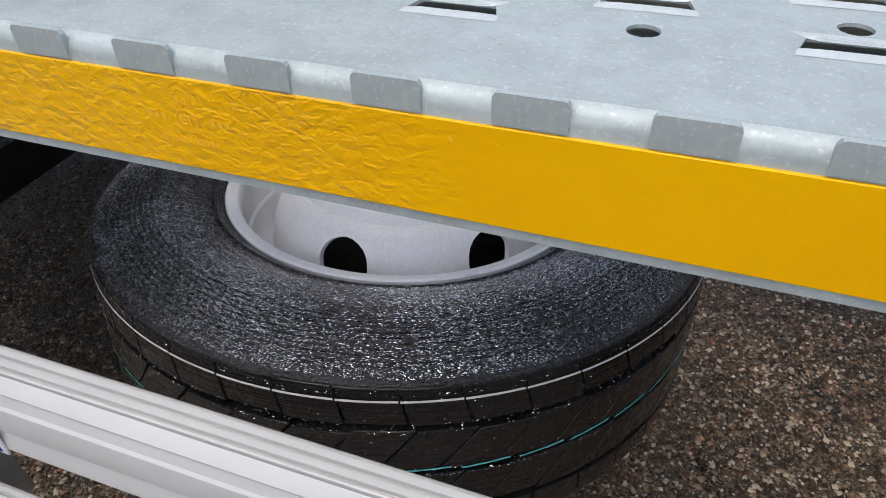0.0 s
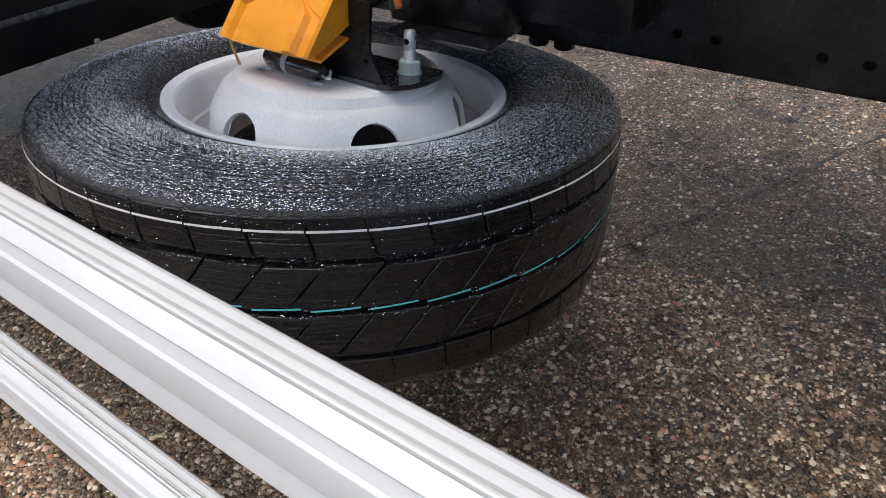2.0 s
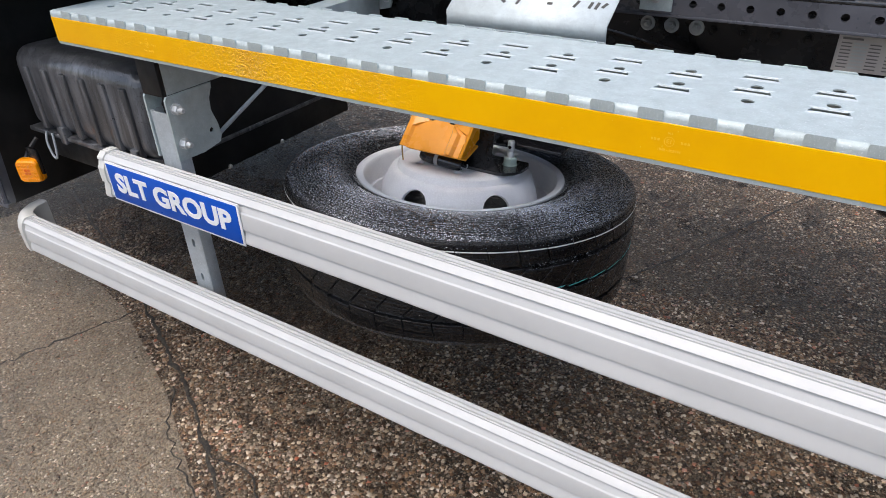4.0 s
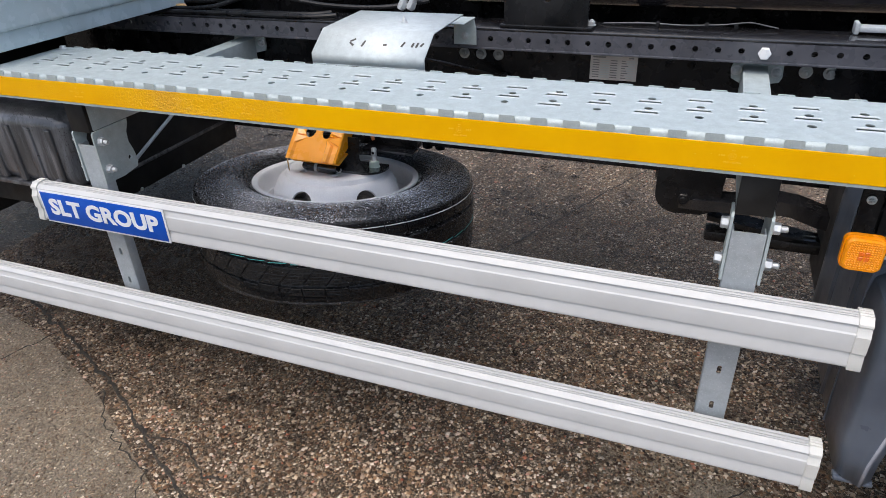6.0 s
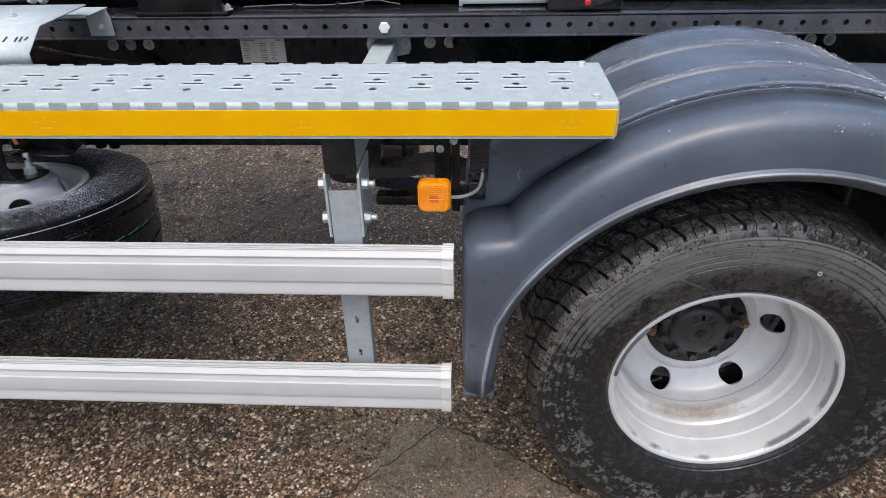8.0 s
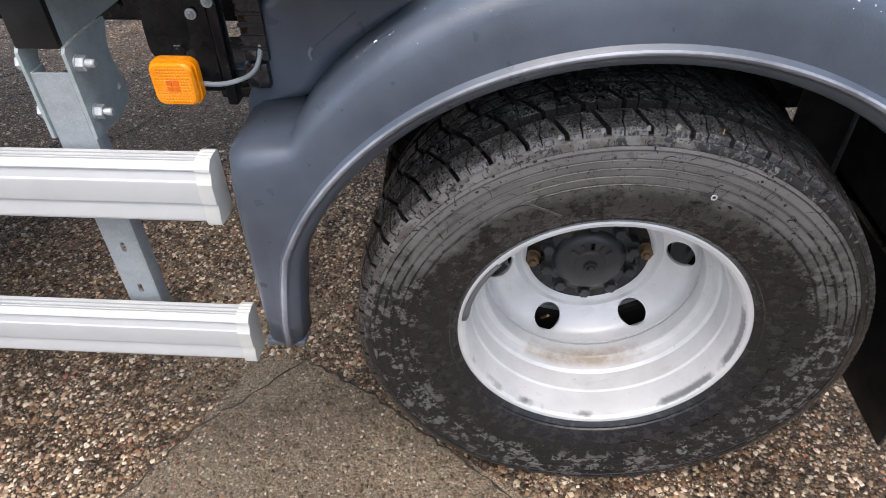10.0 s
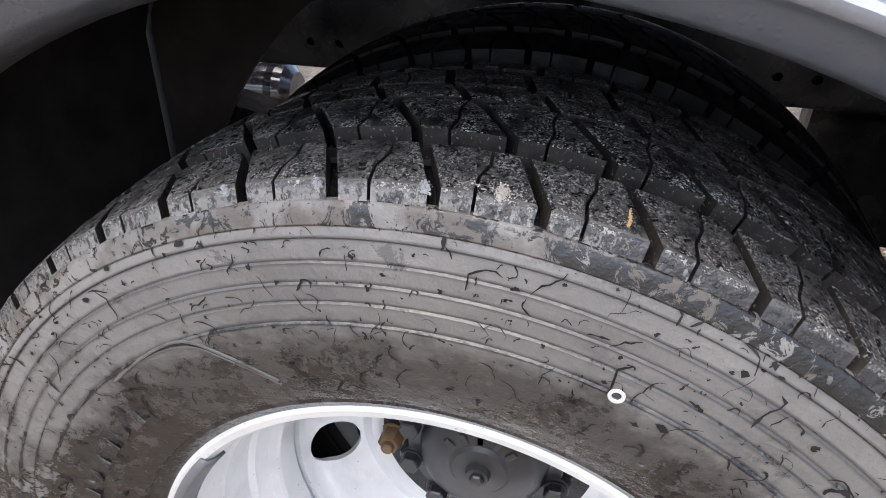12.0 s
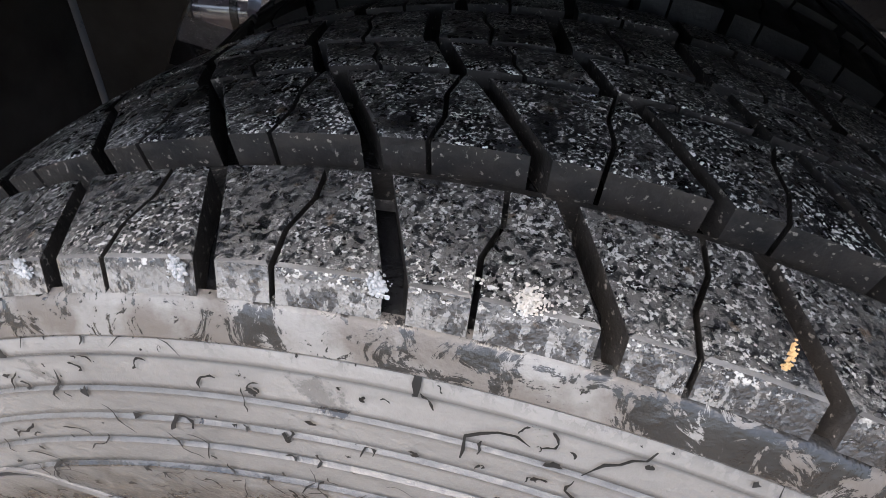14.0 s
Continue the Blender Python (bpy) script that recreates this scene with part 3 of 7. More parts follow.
def sweep(poly, path, cap=True):
    """Carries a closed polygon (a, z) along a level path of (x, y); a is measured to the path's left."""
    bm = B()
    rings = []
    n = len(path)
    for i, (x, y) in enumerate(path):
        d0 = Vector(path[i]) - Vector(path[i - 1]) if i else None
        d1 = Vector(path[i + 1]) - Vector(path[i]) if i < n - 1 else None
        dirs = [d.normalized() for d in (d0, d1) if d is not None]
        d = sum(dirs, Vector((0, 0))).normalized()
        s = 1 / max(0.3, d.dot(dirs[0]))
        rings.append([bm.verts.new((x - d.y * a * s, y + d.x * a * s, z)) for a, z in poly])
    for a, b in zip(rings, rings[1:]):
        for k in range(len(poly)):
            j = (k + 1) % len(poly)
            bm.faces.new((a[k], a[j], b[j], b[k]))
    if cap:
        bm.faces.new(rings[0]), bm.faces.new(rings[-1])
    return bm


def circle(cx, cy, r, n=14, a0=0.0):
    return [(cx + r * math.cos(a0 + 2 * math.pi * i / n), cy + r * math.sin(a0 + 2 * math.pi * i / n)) for i in range(n)]


def inside(p, loop):
    hit = False
    for i in range(len(loop)):
        (x0, y0), (x1, y1) = loop[i - 1], loop[i]
        if (y0 > p[1]) != (y1 > p[1]) and p[0] < (x1 - x0) * (p[1] - y0) / (y1 - y0) + x0:
            hit = not hit
    return hit


def plate(outline, holes=(), thick=0.004, place=None, rings=(), extra=()):
    """A sheet with real holes. place(u, v, side) gives the point of either face; rings are further lines kept in the mesh."""
    if place is None:
        def place(u, v, s):
            return (u, v, -thick * s)
    loops = [list(outline)] + [list(hl) for hl in holes]
    V, E = [], []
    for lp in loops + [list(r) for r in rings]:
        s = len(V)
        V += lp
        E += [(s + i, s + (i + 1) % len(lp)) for i in range(len(lp))]
    V += list(extra)
    vs, _, fs, *_ = geometry.delaunay_2d_cdt([Vector(v) for v in V], E, [], 0, 1e-6)
    boxes = [(min(p[0] for p in h_), max(p[0] for p in h_), min(p[1] for p in h_), max(p[1] for p in h_)) for h_ in holes]
    bm = B()
    front = [bm.verts.new(place(v.x, v.y, 0)) for v in vs]
    back = [bm.verts.new(place(v.x, v.y, 1)) for v in vs] if thick else None
    for f in fs:
        c = sum((vs[i] for i in f), Vector((0, 0))) / len(f)
        if not inside(c, loops[0]):
            continue
        if any(b[0] < c.x < b[1] and b[2] < c.y < b[3] and inside(c, hl) for b, hl in zip(boxes, loops[1:])):
            continue
        bm.faces.new([front[i] for i in f])
        if back:
            bm.faces.new([back[i] for i in reversed(f)])
    if back:
        idx = {v: i for i, v in enumerate(front)}
        rim = [(idx[e.verts[0]], idx[e.verts[1]]) for e in bm.edges if len(e.link_faces) == 1 and e.verts[0] in idx]
        for a, b in rim:
            bm.faces.new((front[a], front[b], back[b], back[a]))
    bmesh.ops.delete(bm, geom=[v for v in bm.verts if not v.link_faces], context="VERTS")
    return bm


def hexbolt(p, d, af=0.019, head=0.01, stud=0.0, washer=0.0):
    """A hexagon head or nut at p along d, with a washer and a stud end."""
    m = aim(p, d)
    r = af / math.sqrt(3)
    z = 0.0
    bm = B()
    if washer:
        merge(bm, lathe([(0, 0), (washer, 0), (washer, 0.002), (0, 0.002)], 20))
        z = 0.002
    merge(bm, lathe([(0, z), (r, z), (r, z + head * 0.85), (r * 0.86, z + head), (0, z + head)], 6))
    if stud:
        merge(bm, lathe([(0, z), (af * 0.31, z), (af * 0.31, z + head + stud - 0.002), (af * 0.22, z + head + stud), (0, z + head + stud)], 14))
    bmesh.ops.transform(bm, matrix=m, verts=bm.verts)
    return bm


def letters(text, size, depth=0.0006, bold=0.0):
    """Text in the built-in font as a bmesh, centred, lying in the xy plane."""
    cu = bpy.data.curves.new("letters", "FONT")
    cu.body, cu.size, cu.extrude, cu.align_x, cu.align_y, cu.resolution_u = text, size, depth, "CENTER", "CENTER", 3
    cu.offset = bold
    ob = bpy.data.objects.new("letters", cu)
    me = bpy.data.meshes.new_from_object(ob)
    bm = B()
    bm.from_mesh(me)
    bpy.data.objects.remove(ob), bpy.data.curves.remove(cu), bpy.data.meshes.remove(me)
    return bm


def put(bm, m):
    bmesh.ops.transform(bm, matrix=m, verts=bm.verts)
    return bm


FACING = Matrix(((1, 0, 0, 0), (0, 0, -1, 0), (0, 1, 0, 0), (0, 0, 0, 1)))  # sheet (u, v) stands upright, facing the camera's side


# ---- ground ----
def build_ground():
    bm = B()
    S = [-150, -30, -8, -3, 0, 3, 8, 30, 150]
    g = [[bm.verts.new((x, y, 0)) for x in S] for y in S]
    for j in range(len(S) - 1):
        for i in range(len(S) - 1):
            bm.faces.new((g[j][i], g[j][i + 1], g[j + 1][i + 1], g[j + 1][i]))
    ground = part("ground", bm, M_GROUND)
    tagged(ground, "wet brown aggregate asphalt with worn chippings", "ground", kind="structure")

    def ribbon(name, pts, width, wob):
        rnd = random.Random(len(pts) * 7 + int(width * 1e4))
        P = []
        for (x0, y0), (x1, y1) in zip(pts, pts[1:]):
            n = max(2, int(math.hypot(x1 - x0, y1 - y0) / 0.022))
            P += [(x0 + (x1 - x0) * i / n + rnd.gauss(0, wob), y0 + (y1 - y0) * i / n + rnd.gauss(0, wob)) for i in range(n)]
        bm = B()
        rows = []
        for i, p in enumerate(P):
            a, b = Vector(P[max(i - 1, 0)]), Vector(P[min(i + 1, len(P) - 1)])
            d = (b - a).normalized()
            w = width * rnd.uniform(0.3, 1.1)
            rows.append([bm.verts.new((p[0] - d.y * s * w, p[1] + d.x * s * w, z)) for s, z in ((-0.5, 0.0032), (0, 0.0040), (0.5, 0.0032))])
        for a, b in zip(rows, rows[1:]):
            for k in range(2):
                bm.faces.new((a[k], a[k + 1], b[k + 1], b[k]))
        o = part(name, bm, M_CRACK, ground)
        return o

    slab = [(0.79, 0.50), (0.913, 0.497), (1.10, 0.397), (1.25, 0.287), (1.60, 0.06), (2.2, -0.35), (2.6, -1.2), (0.2, -1.2), (0.45, -0.30), (0.60, 0.10), (0.70, 0.28)]
    tagged(part("concrete_slab", plate(slab, (), 0.006, lambda u, v, d: (u, v, 0.003 - 0.006 * d)), M_SLAB), "worn paler concrete slab set in the asphalt", "slab", kind="structure")
    # smoother pale copy of the ground; open-sky light is put into its colour
    worn = [(-2.6, 0.62), (-1.55, 0.40), (-1.09, 0.21), (-0.57, -0.07), (0.25, -0.12), (0.43, -0.30), (0.19, -1.2), (-3.0, -1.2)]
    tagged(part("rubbed_skylit_patch", plate(worn, (), 0.006, lambda u, v, d: (u, v, 0.0028 - 0.006 * d)), M_WORN_SKYLIT), "rubbed asphalt along the truck's side, painted paler for the open sky", "asphalt", kind="structure")
    ribbon("crack", [(-0.80, 0.11), (-0.66, 0.13), (-0.52, 0.05), (-0.40, 0.06)], 0.008, 0.004)
    ribbon("crack", [(-0.57, -0.01), (-0.42, -0.06), (-0.35, -0.17), (-0.12, -0.22)], 0.006, 0.004)
    ribbon("crack", [(-1.09, 0.24), (-0.95, 0.10), (-0.70, 0.0), (-0.62, -0.12), (-0.45, -0.3)], 0.006, 0.005)
    ribbon("crack", [(-2.6, 0.86), (-1.55, 0.46), (-1.09, 0.27), (-0.57, -0.01), (-0.2, -0.25)], 0.016, 0.004)
    ribbon("crack", [(-2.4, -0.45), (-1.70, -0.116), (-1.617, 0.104), (-1.50, 0.44)], 0.012, 0.005)
    ribbon("crack", [(-0.32, 1.05), (-0.151, 1.40), (0.04, 1.78), (0.30, 2.35), (0.8, 3.4)], 0.010, 0.004)
    ribbon("crack", [(0.60, 0.10), (0.70, 0.28), (0.91, 0.50), (1.10, 0.397), (1.25, 0.287), (1.5, 0.1)], 0.007, 0.004)

    # loose and half-buried chippings
    rnd = np.random.default_rng(4)
    n = 190000
    cx = rnd.uniform(-2.3, 2.6, n)
    cy = np.concatenate([rnd.uniform(-0.6, 1.4, n * 4 // 5), rnd.uniform(1.4, 3.0, n - n * 4 // 5)])
    size = 0.0019 + 0.0062 * rnd.random(n) ** 2.6
    octa = np.array([(1, 0, 0), (0, 1, 0), (-1, 0, 0), (0, -1, 0), (0.45, 0.25, 0.55), (-0.45, -0.25, 0.5)])
    tris = np.array([(0, 1, 4), (1, 2, 4), (2, 5, 4), (2, 3, 5), (3, 0, 5), (0, 4, 5)])
    a = rnd.uniform(0, 6.283, n)
    j = rnd.uniform(0.65, 1.35, (n, 6, 3))
    v = octa[None] * j * size[:, None, None]
    V = np.empty_like(v)
    V[..., 0] = cx[:, None] + v[..., 0] * np.cos(a)[:, None] - v[..., 1] * np.sin(a)[:, None]
    V[..., 1] = cy[:, None] + v[..., 0] * np.sin(a)[:, None] + v[..., 1] * np.cos(a)[:, None]
    V[..., 2] = v[..., 2]
    F = (tris[None] + 6 * np.arange(n)[:, None, None]).reshape(-1, 3)
    me = bpy.data.meshes.new("chippings")
    me.from_pydata(V.reshape(-1, 3).tolist(), [], F.tolist())
    for p in me.polygons:
        p.use_smooth = True
    me.materials.append(M_CHIPS)
    tagged(new("stone_chippings", me), "small rounded brown and grey stone chippings on the ground", "gravel", kind="stuff")


k = Mat("crack_dirt", (0.02, 0.016, 0.012), 0.7)
k.link(k.mix(k.ramp(k.noise(90, 5), [(0.4, 0.0), (0.6, 1.0)]), (0.016, 0.013, 0.010), (0.055, 0.045, 0.032)), "Base Color")
M_CRACK = k.m
k = Mat("chippings", (0.2, 0.17, 0.13), 0.30, spec=0.28)
rnd_island = k.nt.nodes.new("ShaderNodeNewGeometry").outputs["Random Per Island"]
chip = k.ramp(rnd_island, [(0.0, (0.026, 0.016, 0.010)), (0.28, (0.13, 0.070, 0.038)), (0.50, (0.34, 0.21, 0.115)), (0.68, (0.30, 0.23, 0.17)), (0.84, (0.66, 0.52, 0.35)), (0.95, (0.78, 0.69, 0.56)), (1.0, (0.45, 0.13, 0.06))])
k.link(k.mix(k.math("MULTIPLY", damp_shade_mask(k), 0.92), chip, k.mix(0.15, (0.014, 0.010, 0.007), chip)), "Base Color")
M_CHIPS = k.m
build_ground()

# ---- side guard rails ----
RAIL_PROFILE = [(-0.012, 0.0105), (-0.0182, 0.0120), (-0.0192, 0.0150), (-0.0190, 0.0200), (-0.0135, 0.0422), (-0.0178, 0.0440), (-0.0180, 0.0470), (-0.0180, 0.0770), (-0.0174, 0.0796), (-0.0150, 0.0822), (-0.0105, 0.0950), (-0.0095, 0.0968),
                (-0.0135, 0.0972), (-0.0138, 0.0990), (-0.0115, 0.1018), (-0.0048, 0.1072), (-0.0036, 0.1078)]
# three fine grooves run along the flat top
for a_, b_ in ((-0.0036, 0.0004), (0.0022, 0.0096), (0.0114, 0.0190)):
    RAIL_PROFILE += [(a_ + 0.0002, 0.1048), (a_ + 0.0015, 0.1048), (a_ + 0.0018, 0.1090), (b_ - 0.0006, 0.1096), (b_, 0.1088)]
RAIL_PROFILE += [(0.0207, 0.1086), (0.0225, 0.1070), (0.0235, 0.104), (0.0235, 0.0105)]


def guard_rail(name, x0, x1, y, z, label, turned=False):
    rail = thing(name, label, "guard rail", "side guard rails")
    prof = [(a, zz + z) for a, zz in RAIL_PROFILE]
    part("profile", sweep(prof, [(x0, y), (x1, y)]), M_ALU, rail, angle=20)

    def cap(xa, xb):
        # follows the profile's steps, a little proud
        path = [(xa, y), ((xa + xb) / 2, y), (xb, y)]
        prof_c = [(-0.012, 0.007), (-0.0215, 0.0085), (-0.0225, 0.014), (-0.0175, 0.0415), (-0.0212, 0.0445), (-0.0212, 0.0785), (-0.0178, 0.0835), (-0.0140, 0.0950), (-0.0165, 0.0975), (-0.0155, 0.1015), (-0.0070, 0.1095), (-0.0045, 0.1122),
                  (0.0010, 0.1110), (0.0030, 0.1128), (0.0085, 0.1116), (0.0105, 0.1130), (0.0160, 0.1118), (0.0180, 0.1128), (0.0250, 0.1110), (0.0270, 0.107), (0.0270, 0.007)]
        part("end_cap", sweep([(a, zz + z) for a, zz in prof_c], path), M_CAP, rail, "pale plastic end cap", angle=30)

    cap(x1 - 0.008, x1 + 0.014)
    if not turned:
        cap(x0 - 0.014, x0 + 0.006)
    else:
        # the nose bends in towards the chassis
        path = [(x0 - 0.075, y + 0.085), (x0 - 0.070, y + 0.050), (x0 - 0.052, y + 0.020), (x0 - 0.026, y + 0.003), (x0 + 0.003, y - 0.002)]
        nose = [(a, zz + z) for a, zz in [(-0.012, 0.008), (-0.021, 0.010), (-0.0215, 0.045), (-0.0212, 0.078), (-0.0165, 0.0975), (-0.0045, 0.1115), (0.018, 0.1125), (0.0265, 0.1085), (0.0265, 0.008)]]
        part("nose_cap", sweep(nose, path), M_CAP, rail, "pale curved plastic nose cap", angle=50)
    return rail


guard_rail("guard_rail", -0.968, 0.950, 0.194, 0.683, "ribbed anodised aluminium guard rail with a blue name plate")
guard_rail("guard_rail", -1.49, 0.941, 0.194, 0.374, "lower ribbed aluminium guard rail with a curved nose", True)

# blue name plate
plate_ob = thing("name_plate", "blue plate with white lettering riveted to the rail", "sign")
part("panel", box(-0.9505, -0.5365, 0.1725, 0.1752, 0.691, 0.784, 0.001), M_WHITE, plate_ob, "white edge of the plate")
part("face", box(-0.9455, -0.5415, 0.1712, 0.1735, 0.696, 0.779, 0.0008), M_BLUE, plate_ob)
for word_, xw_ in (("SLT", -0.868), ("GROUP", -0.679)):
    lt = letters(word_, 0.061, 0.0006, 0.0024)
    bmesh.ops.scale(lt, vec=(1.14, 1, 1), verts=lt.verts)
    part("lettering", put(lt, Matrix.Translation((xw_, 0.1708, 0.738)) @ FACING), M_WHITE, plate_ob, "white raised letters")


# ---- posts and beams that carry rails and walkway ----
def support(x, mirrored, label):
    s = thing("rail_post", label, "post", "rail posts")
    # folded channel, open to the back, with slots
    slots = [[(x + sx_ * 0.0042, zz + sz_ * 0.0105) for sx_, sz_ in ((-0.6, -1), (0.6, -1), (1, -0.8), (1, 0.8), (0.6, 1), (-0.6, 1), (-1, 0.8), (-1, -0.8))] for zz in (0.590, 0.497)]
    web = plate([(x - 0.026, 0.372), (x + 0.026, 0.372), (x + 0.026, 0.900), (x - 0.026, 0.900)], slots, 0.004,
                lambda u, v, d: (u, 0.232 + 0.004 * d, v))
    part("web", web, M_GALV_DULL, s)
    for sx in (-1, 1):
        part("flange", box(x + sx * 0.027 - 0.002, x + sx * 0.027 + 0.002, 0.2325, 0.262, 0.372, 0.901, 0.0012), M_GALV_DULL, s)
    # cheek plates, one wavy-edged
    for sx in (-1, 1):
        yb = 0.275 if sx * (1 if not mirrored else -1) < 0 else 0.345
        out = [(0.228, 0.800), (0.292, 0.798), (yb - 0.006, 0.806), (yb, 0.820), (yb - 0.004, 0.850), (yb - 0.014, 0.880), (yb - 0.012, 0.905), (yb - 0.002, 0.926), (yb, 0.9365), (0.234, 0.9365), (0.229, 0.930)]
        out = [(0.228, 0.800), (0.262, 0.798)] + out[2:] if yb < 0.3 else out
        xs = x + sx * 0.0325
        hole = [circle(yb - 0.022, 0.838, 0.006, 10)]
        part("cheek_plate", plate(out, hole, 0.005, lambda u, v, d, xs=xs: (xs - 0.0025 + 0.005 * d, u, v)), M_GALV, s)
    for zz in (0.909, 0.835):
        part("bolt", hexbolt((x - 0.036, 0.247, zz), (-1, 0, 0), 0.019, 0.011, 0, 0.012), M_ZINC, s, "bright zinc bolt head")
        part("nut", hexbolt((x + 0.036, 0.247, zz), (1, 0, 0), 0.019, 0.011, 0.012, 0.012), M_ZINC, s, "bright zinc nut with its stud")
    beam = thing("cross_beam", "galvanised box beam carrying the walkway from the chassis", "beam", "walkway beams")
    # hollow tube
    bm = B()
    for a in ((x - 0.029, x - 0.025, 0.937, 1.012), (x + 0.025, x + 0.029, 0.937, 1.012), (x - 0.025, x + 0.025, 1.008, 1.012), (x - 0.025, x + 0.025, 0.937, 0.941)):
        merge(bm, box(a[0], a[1], 0.236, 0.945, a[2], a[3], 0.0006, 1))
    part("tube", bm, M_GALV, beam)
    part("end_plug", box(x - 0.0305, x + 0.0305, 0.2285, 0.240, 0.936, 1.0135, 0.002), M_PLASTIC, beam, "black plastic end plug")
    # foot against the chassis, bolted
    ears = plate([(x - 0.052, 0.977), (x - 0.03, 0.965), (x + 0.03, 0.965), (x + 0.062, 0.972), (x + 0.068, 0.985), (x + 0.066, 1.018), (x + 0.030, 1.024), (x - 0.030, 1.024), (x - 0.05, 1.02), (x - 0.056, 1.0)], (), 0.006, lambda u, v, d: (u, 0.948 + 0.006 * d, v))
    part("foot_plate", ears, M_GALV, beam)
    for xx in (x - 0.042, x + 0.052):
        part("bolt", hexbolt((xx, 0.948, 0.998), (0, -1, 0), 0.017, 0.009, 0.006, 0.013), M_ZINC, beam, "zinc flange nut")


support(0.7505, False, "galvanised channel post bolted between two cheek plates")
support(-0.795, False, "galvanised channel post with a wavy cheek plate")
brace = thing("brace_rod", "thin grey brace rod behind the post", "rod")
part("shaft", rod((-0.775, 0.345, 0.815), (-0.80, 0.80, 0.985), 0.005, 10), M_GALV_DULL, brace)


# ---- walkway ----
def build_walkway():
    wk = thing("walkway", "perforated galvanised walkway plank with yellow edge tape", "walkway")
    X0, X1, YF, YB, Z = -1.045, 1.250, 0.212, 0.460, 1.0815
    holes, louvres = [], []
    pitch = 0.08840
    for i in range(-12, 18):
        x = -0.0720 + pitch * i
        if not X0 + 0.03 < x < X1 - 0.03:
            continue
        lo, ho = ((0.3300, 0.3880), (0.2920, 0.3490)) if i % 2 == 0 else ((0.2980, 0.3600), (0.3200, 0.3790))
        for yy in lo:
            holes.append([(x - 0.0225, yy - 0.0065), (x + 0.0225, yy - 0.0065), (x + 0.0190, yy + 0.0062), (x - 0.0190, yy + 0.0062)])
            louvres.append((x, yy - 0.002))
        for yy in ho:
            holes.append(circle(x + 0.002, yy, 0.0078, 12))
    outline = [(X0, YF + 0.007), (X1, YF + 0.007), (X1, YB - 0.004), (X0, YB - 0.004)]
    part("deck", plate(outline, holes, 0.0018, lambda u, v, d: (u, v, Z - 0.0018 * d)), M_GALV, wk)
    bm = B()
    n = 10
    env = [min(1.0, 2.2 * math.sin(math.pi * q / n)) for q in range(n + 1)]
    for lines in (((0.0205, 0.0078, -0.0012), (0.0215, 0.0086, 0.0006), (0.0235, 0.0110, 0.0006), (0.0245, 0.014, 0.0)),
                  ((0.0245, -0.0130, 0.0), (0.0240, -0.0085, 0.0010), (0.0236, -0.0068, 0.0011), (0.0232, -0.0052, 0.0005), (0.0230, -0.0046, -0.0022))):
        rings = [[bm.verts.new((-hw + 2 * hw * q / n, dy, 0.0002 + hz * env[q])) for q in range(n + 1)] for hw, dy, hz in lines]
        for a, b in zip(rings, rings[1:]):
            for q in range(n):
                bm.faces.new((a[q], a[q + 1], b[q + 1], b[q]))
    first = None
    # louvre lips have their highlight painted in with the paler steel
    for lx, ly in louvres:
        m = Matrix.Translation((lx, ly, Z))
        if first is None:
            first = part("louvre", bm, M_GALV_BRIGHT, wk, angle=60, m=m)
        else:
            o = new("louvre", first.data)
            o.matrix_basis, o.parent = m, wk
    # folded front and back skirts with rounded bends
    front = [(0.0, -0.0665), (0.0, -0.008), (0.0012, -0.004), (0.004, -0.0012), (0.0075, 0.0), (0.0075, -0.003), (0.0035, -0.006), (0.003, -0.009), (0.003, -0.0635), (0.022, -0.0635), (0.022, -0.0665)]
    part("front_skirt", sweep([(a, b + Z) for a, b in front], [(X0, YF), (X1, YF)]), M_GALV, wk)
    back = [(-a, b) for a, b in front]
    part("back_skirt", sweep([(a, b + Z) for a, b in back], [(X0, YB), (X1, YB)]), M_GALV, wk)
    # upright grip teeth along both edges
    tooth = plate([(-0.0150, -0.0112), (0.0150, -0.0112), (0.0150, 0.0002), (0.0138, 0.0019), (0.0125, 0.0022), (-0.0125, 0.0022), (-0.0138, 0.0019), (-0.0150, 0.0002)], (), 0.003, lambda u, v, d: (u, 0.003 * d, v))
    first = None
    n = 38
    for yy in (YF - 0.0012, YB - 0.0030):
        for q in range(n):
            m = Matrix.Translation((0.7250 + 0.05905 * (q - 29), yy, Z))
            if first is None:
                first = part("grip_tooth", tooth, M_GALV, wk, m=m)
            else:
                o = new("grip_tooth", first.data)
                o.matrix_basis, o.parent = m, wk
    for xa, xb in ((X0 - 0.003, X0), (X1, X1 + 0.003)):
        part("end_plate", box(xa, xb, YF + 0.002, YB, Z - 0.064, Z - 0.001, 0.001, 1), M_GALV, wk)
    part("deck_bolt", hexbolt((X1 - 0.035, YF + 0.028, Z), (0, 0, 1), 0.014, 0.005, 0.0, 0.011), M_ZINC, wk)
    part("deck_bolt", hexbolt((X1 - 0.035, YB - 0.02, Z), (0, 0, 1), 0.014, 0.005, 0.0, 0.011), M_ZINC, wk)
    part("deck_bolt", hexbolt((X0 + 0.02, YB - 0.02, Z), (0, 0, 1), 0.014, 0.006, 0.0, 0.011), M_ZINC, wk)
    part("edge_tape", box(X0 + 0.001, X1 - 0.001, YF - 0.0016, YF + 0.001, Z - 0.0605, Z - 0.0125, 0.0004, 1), M_TAPE, wk, "yellow retroreflective edge tape")
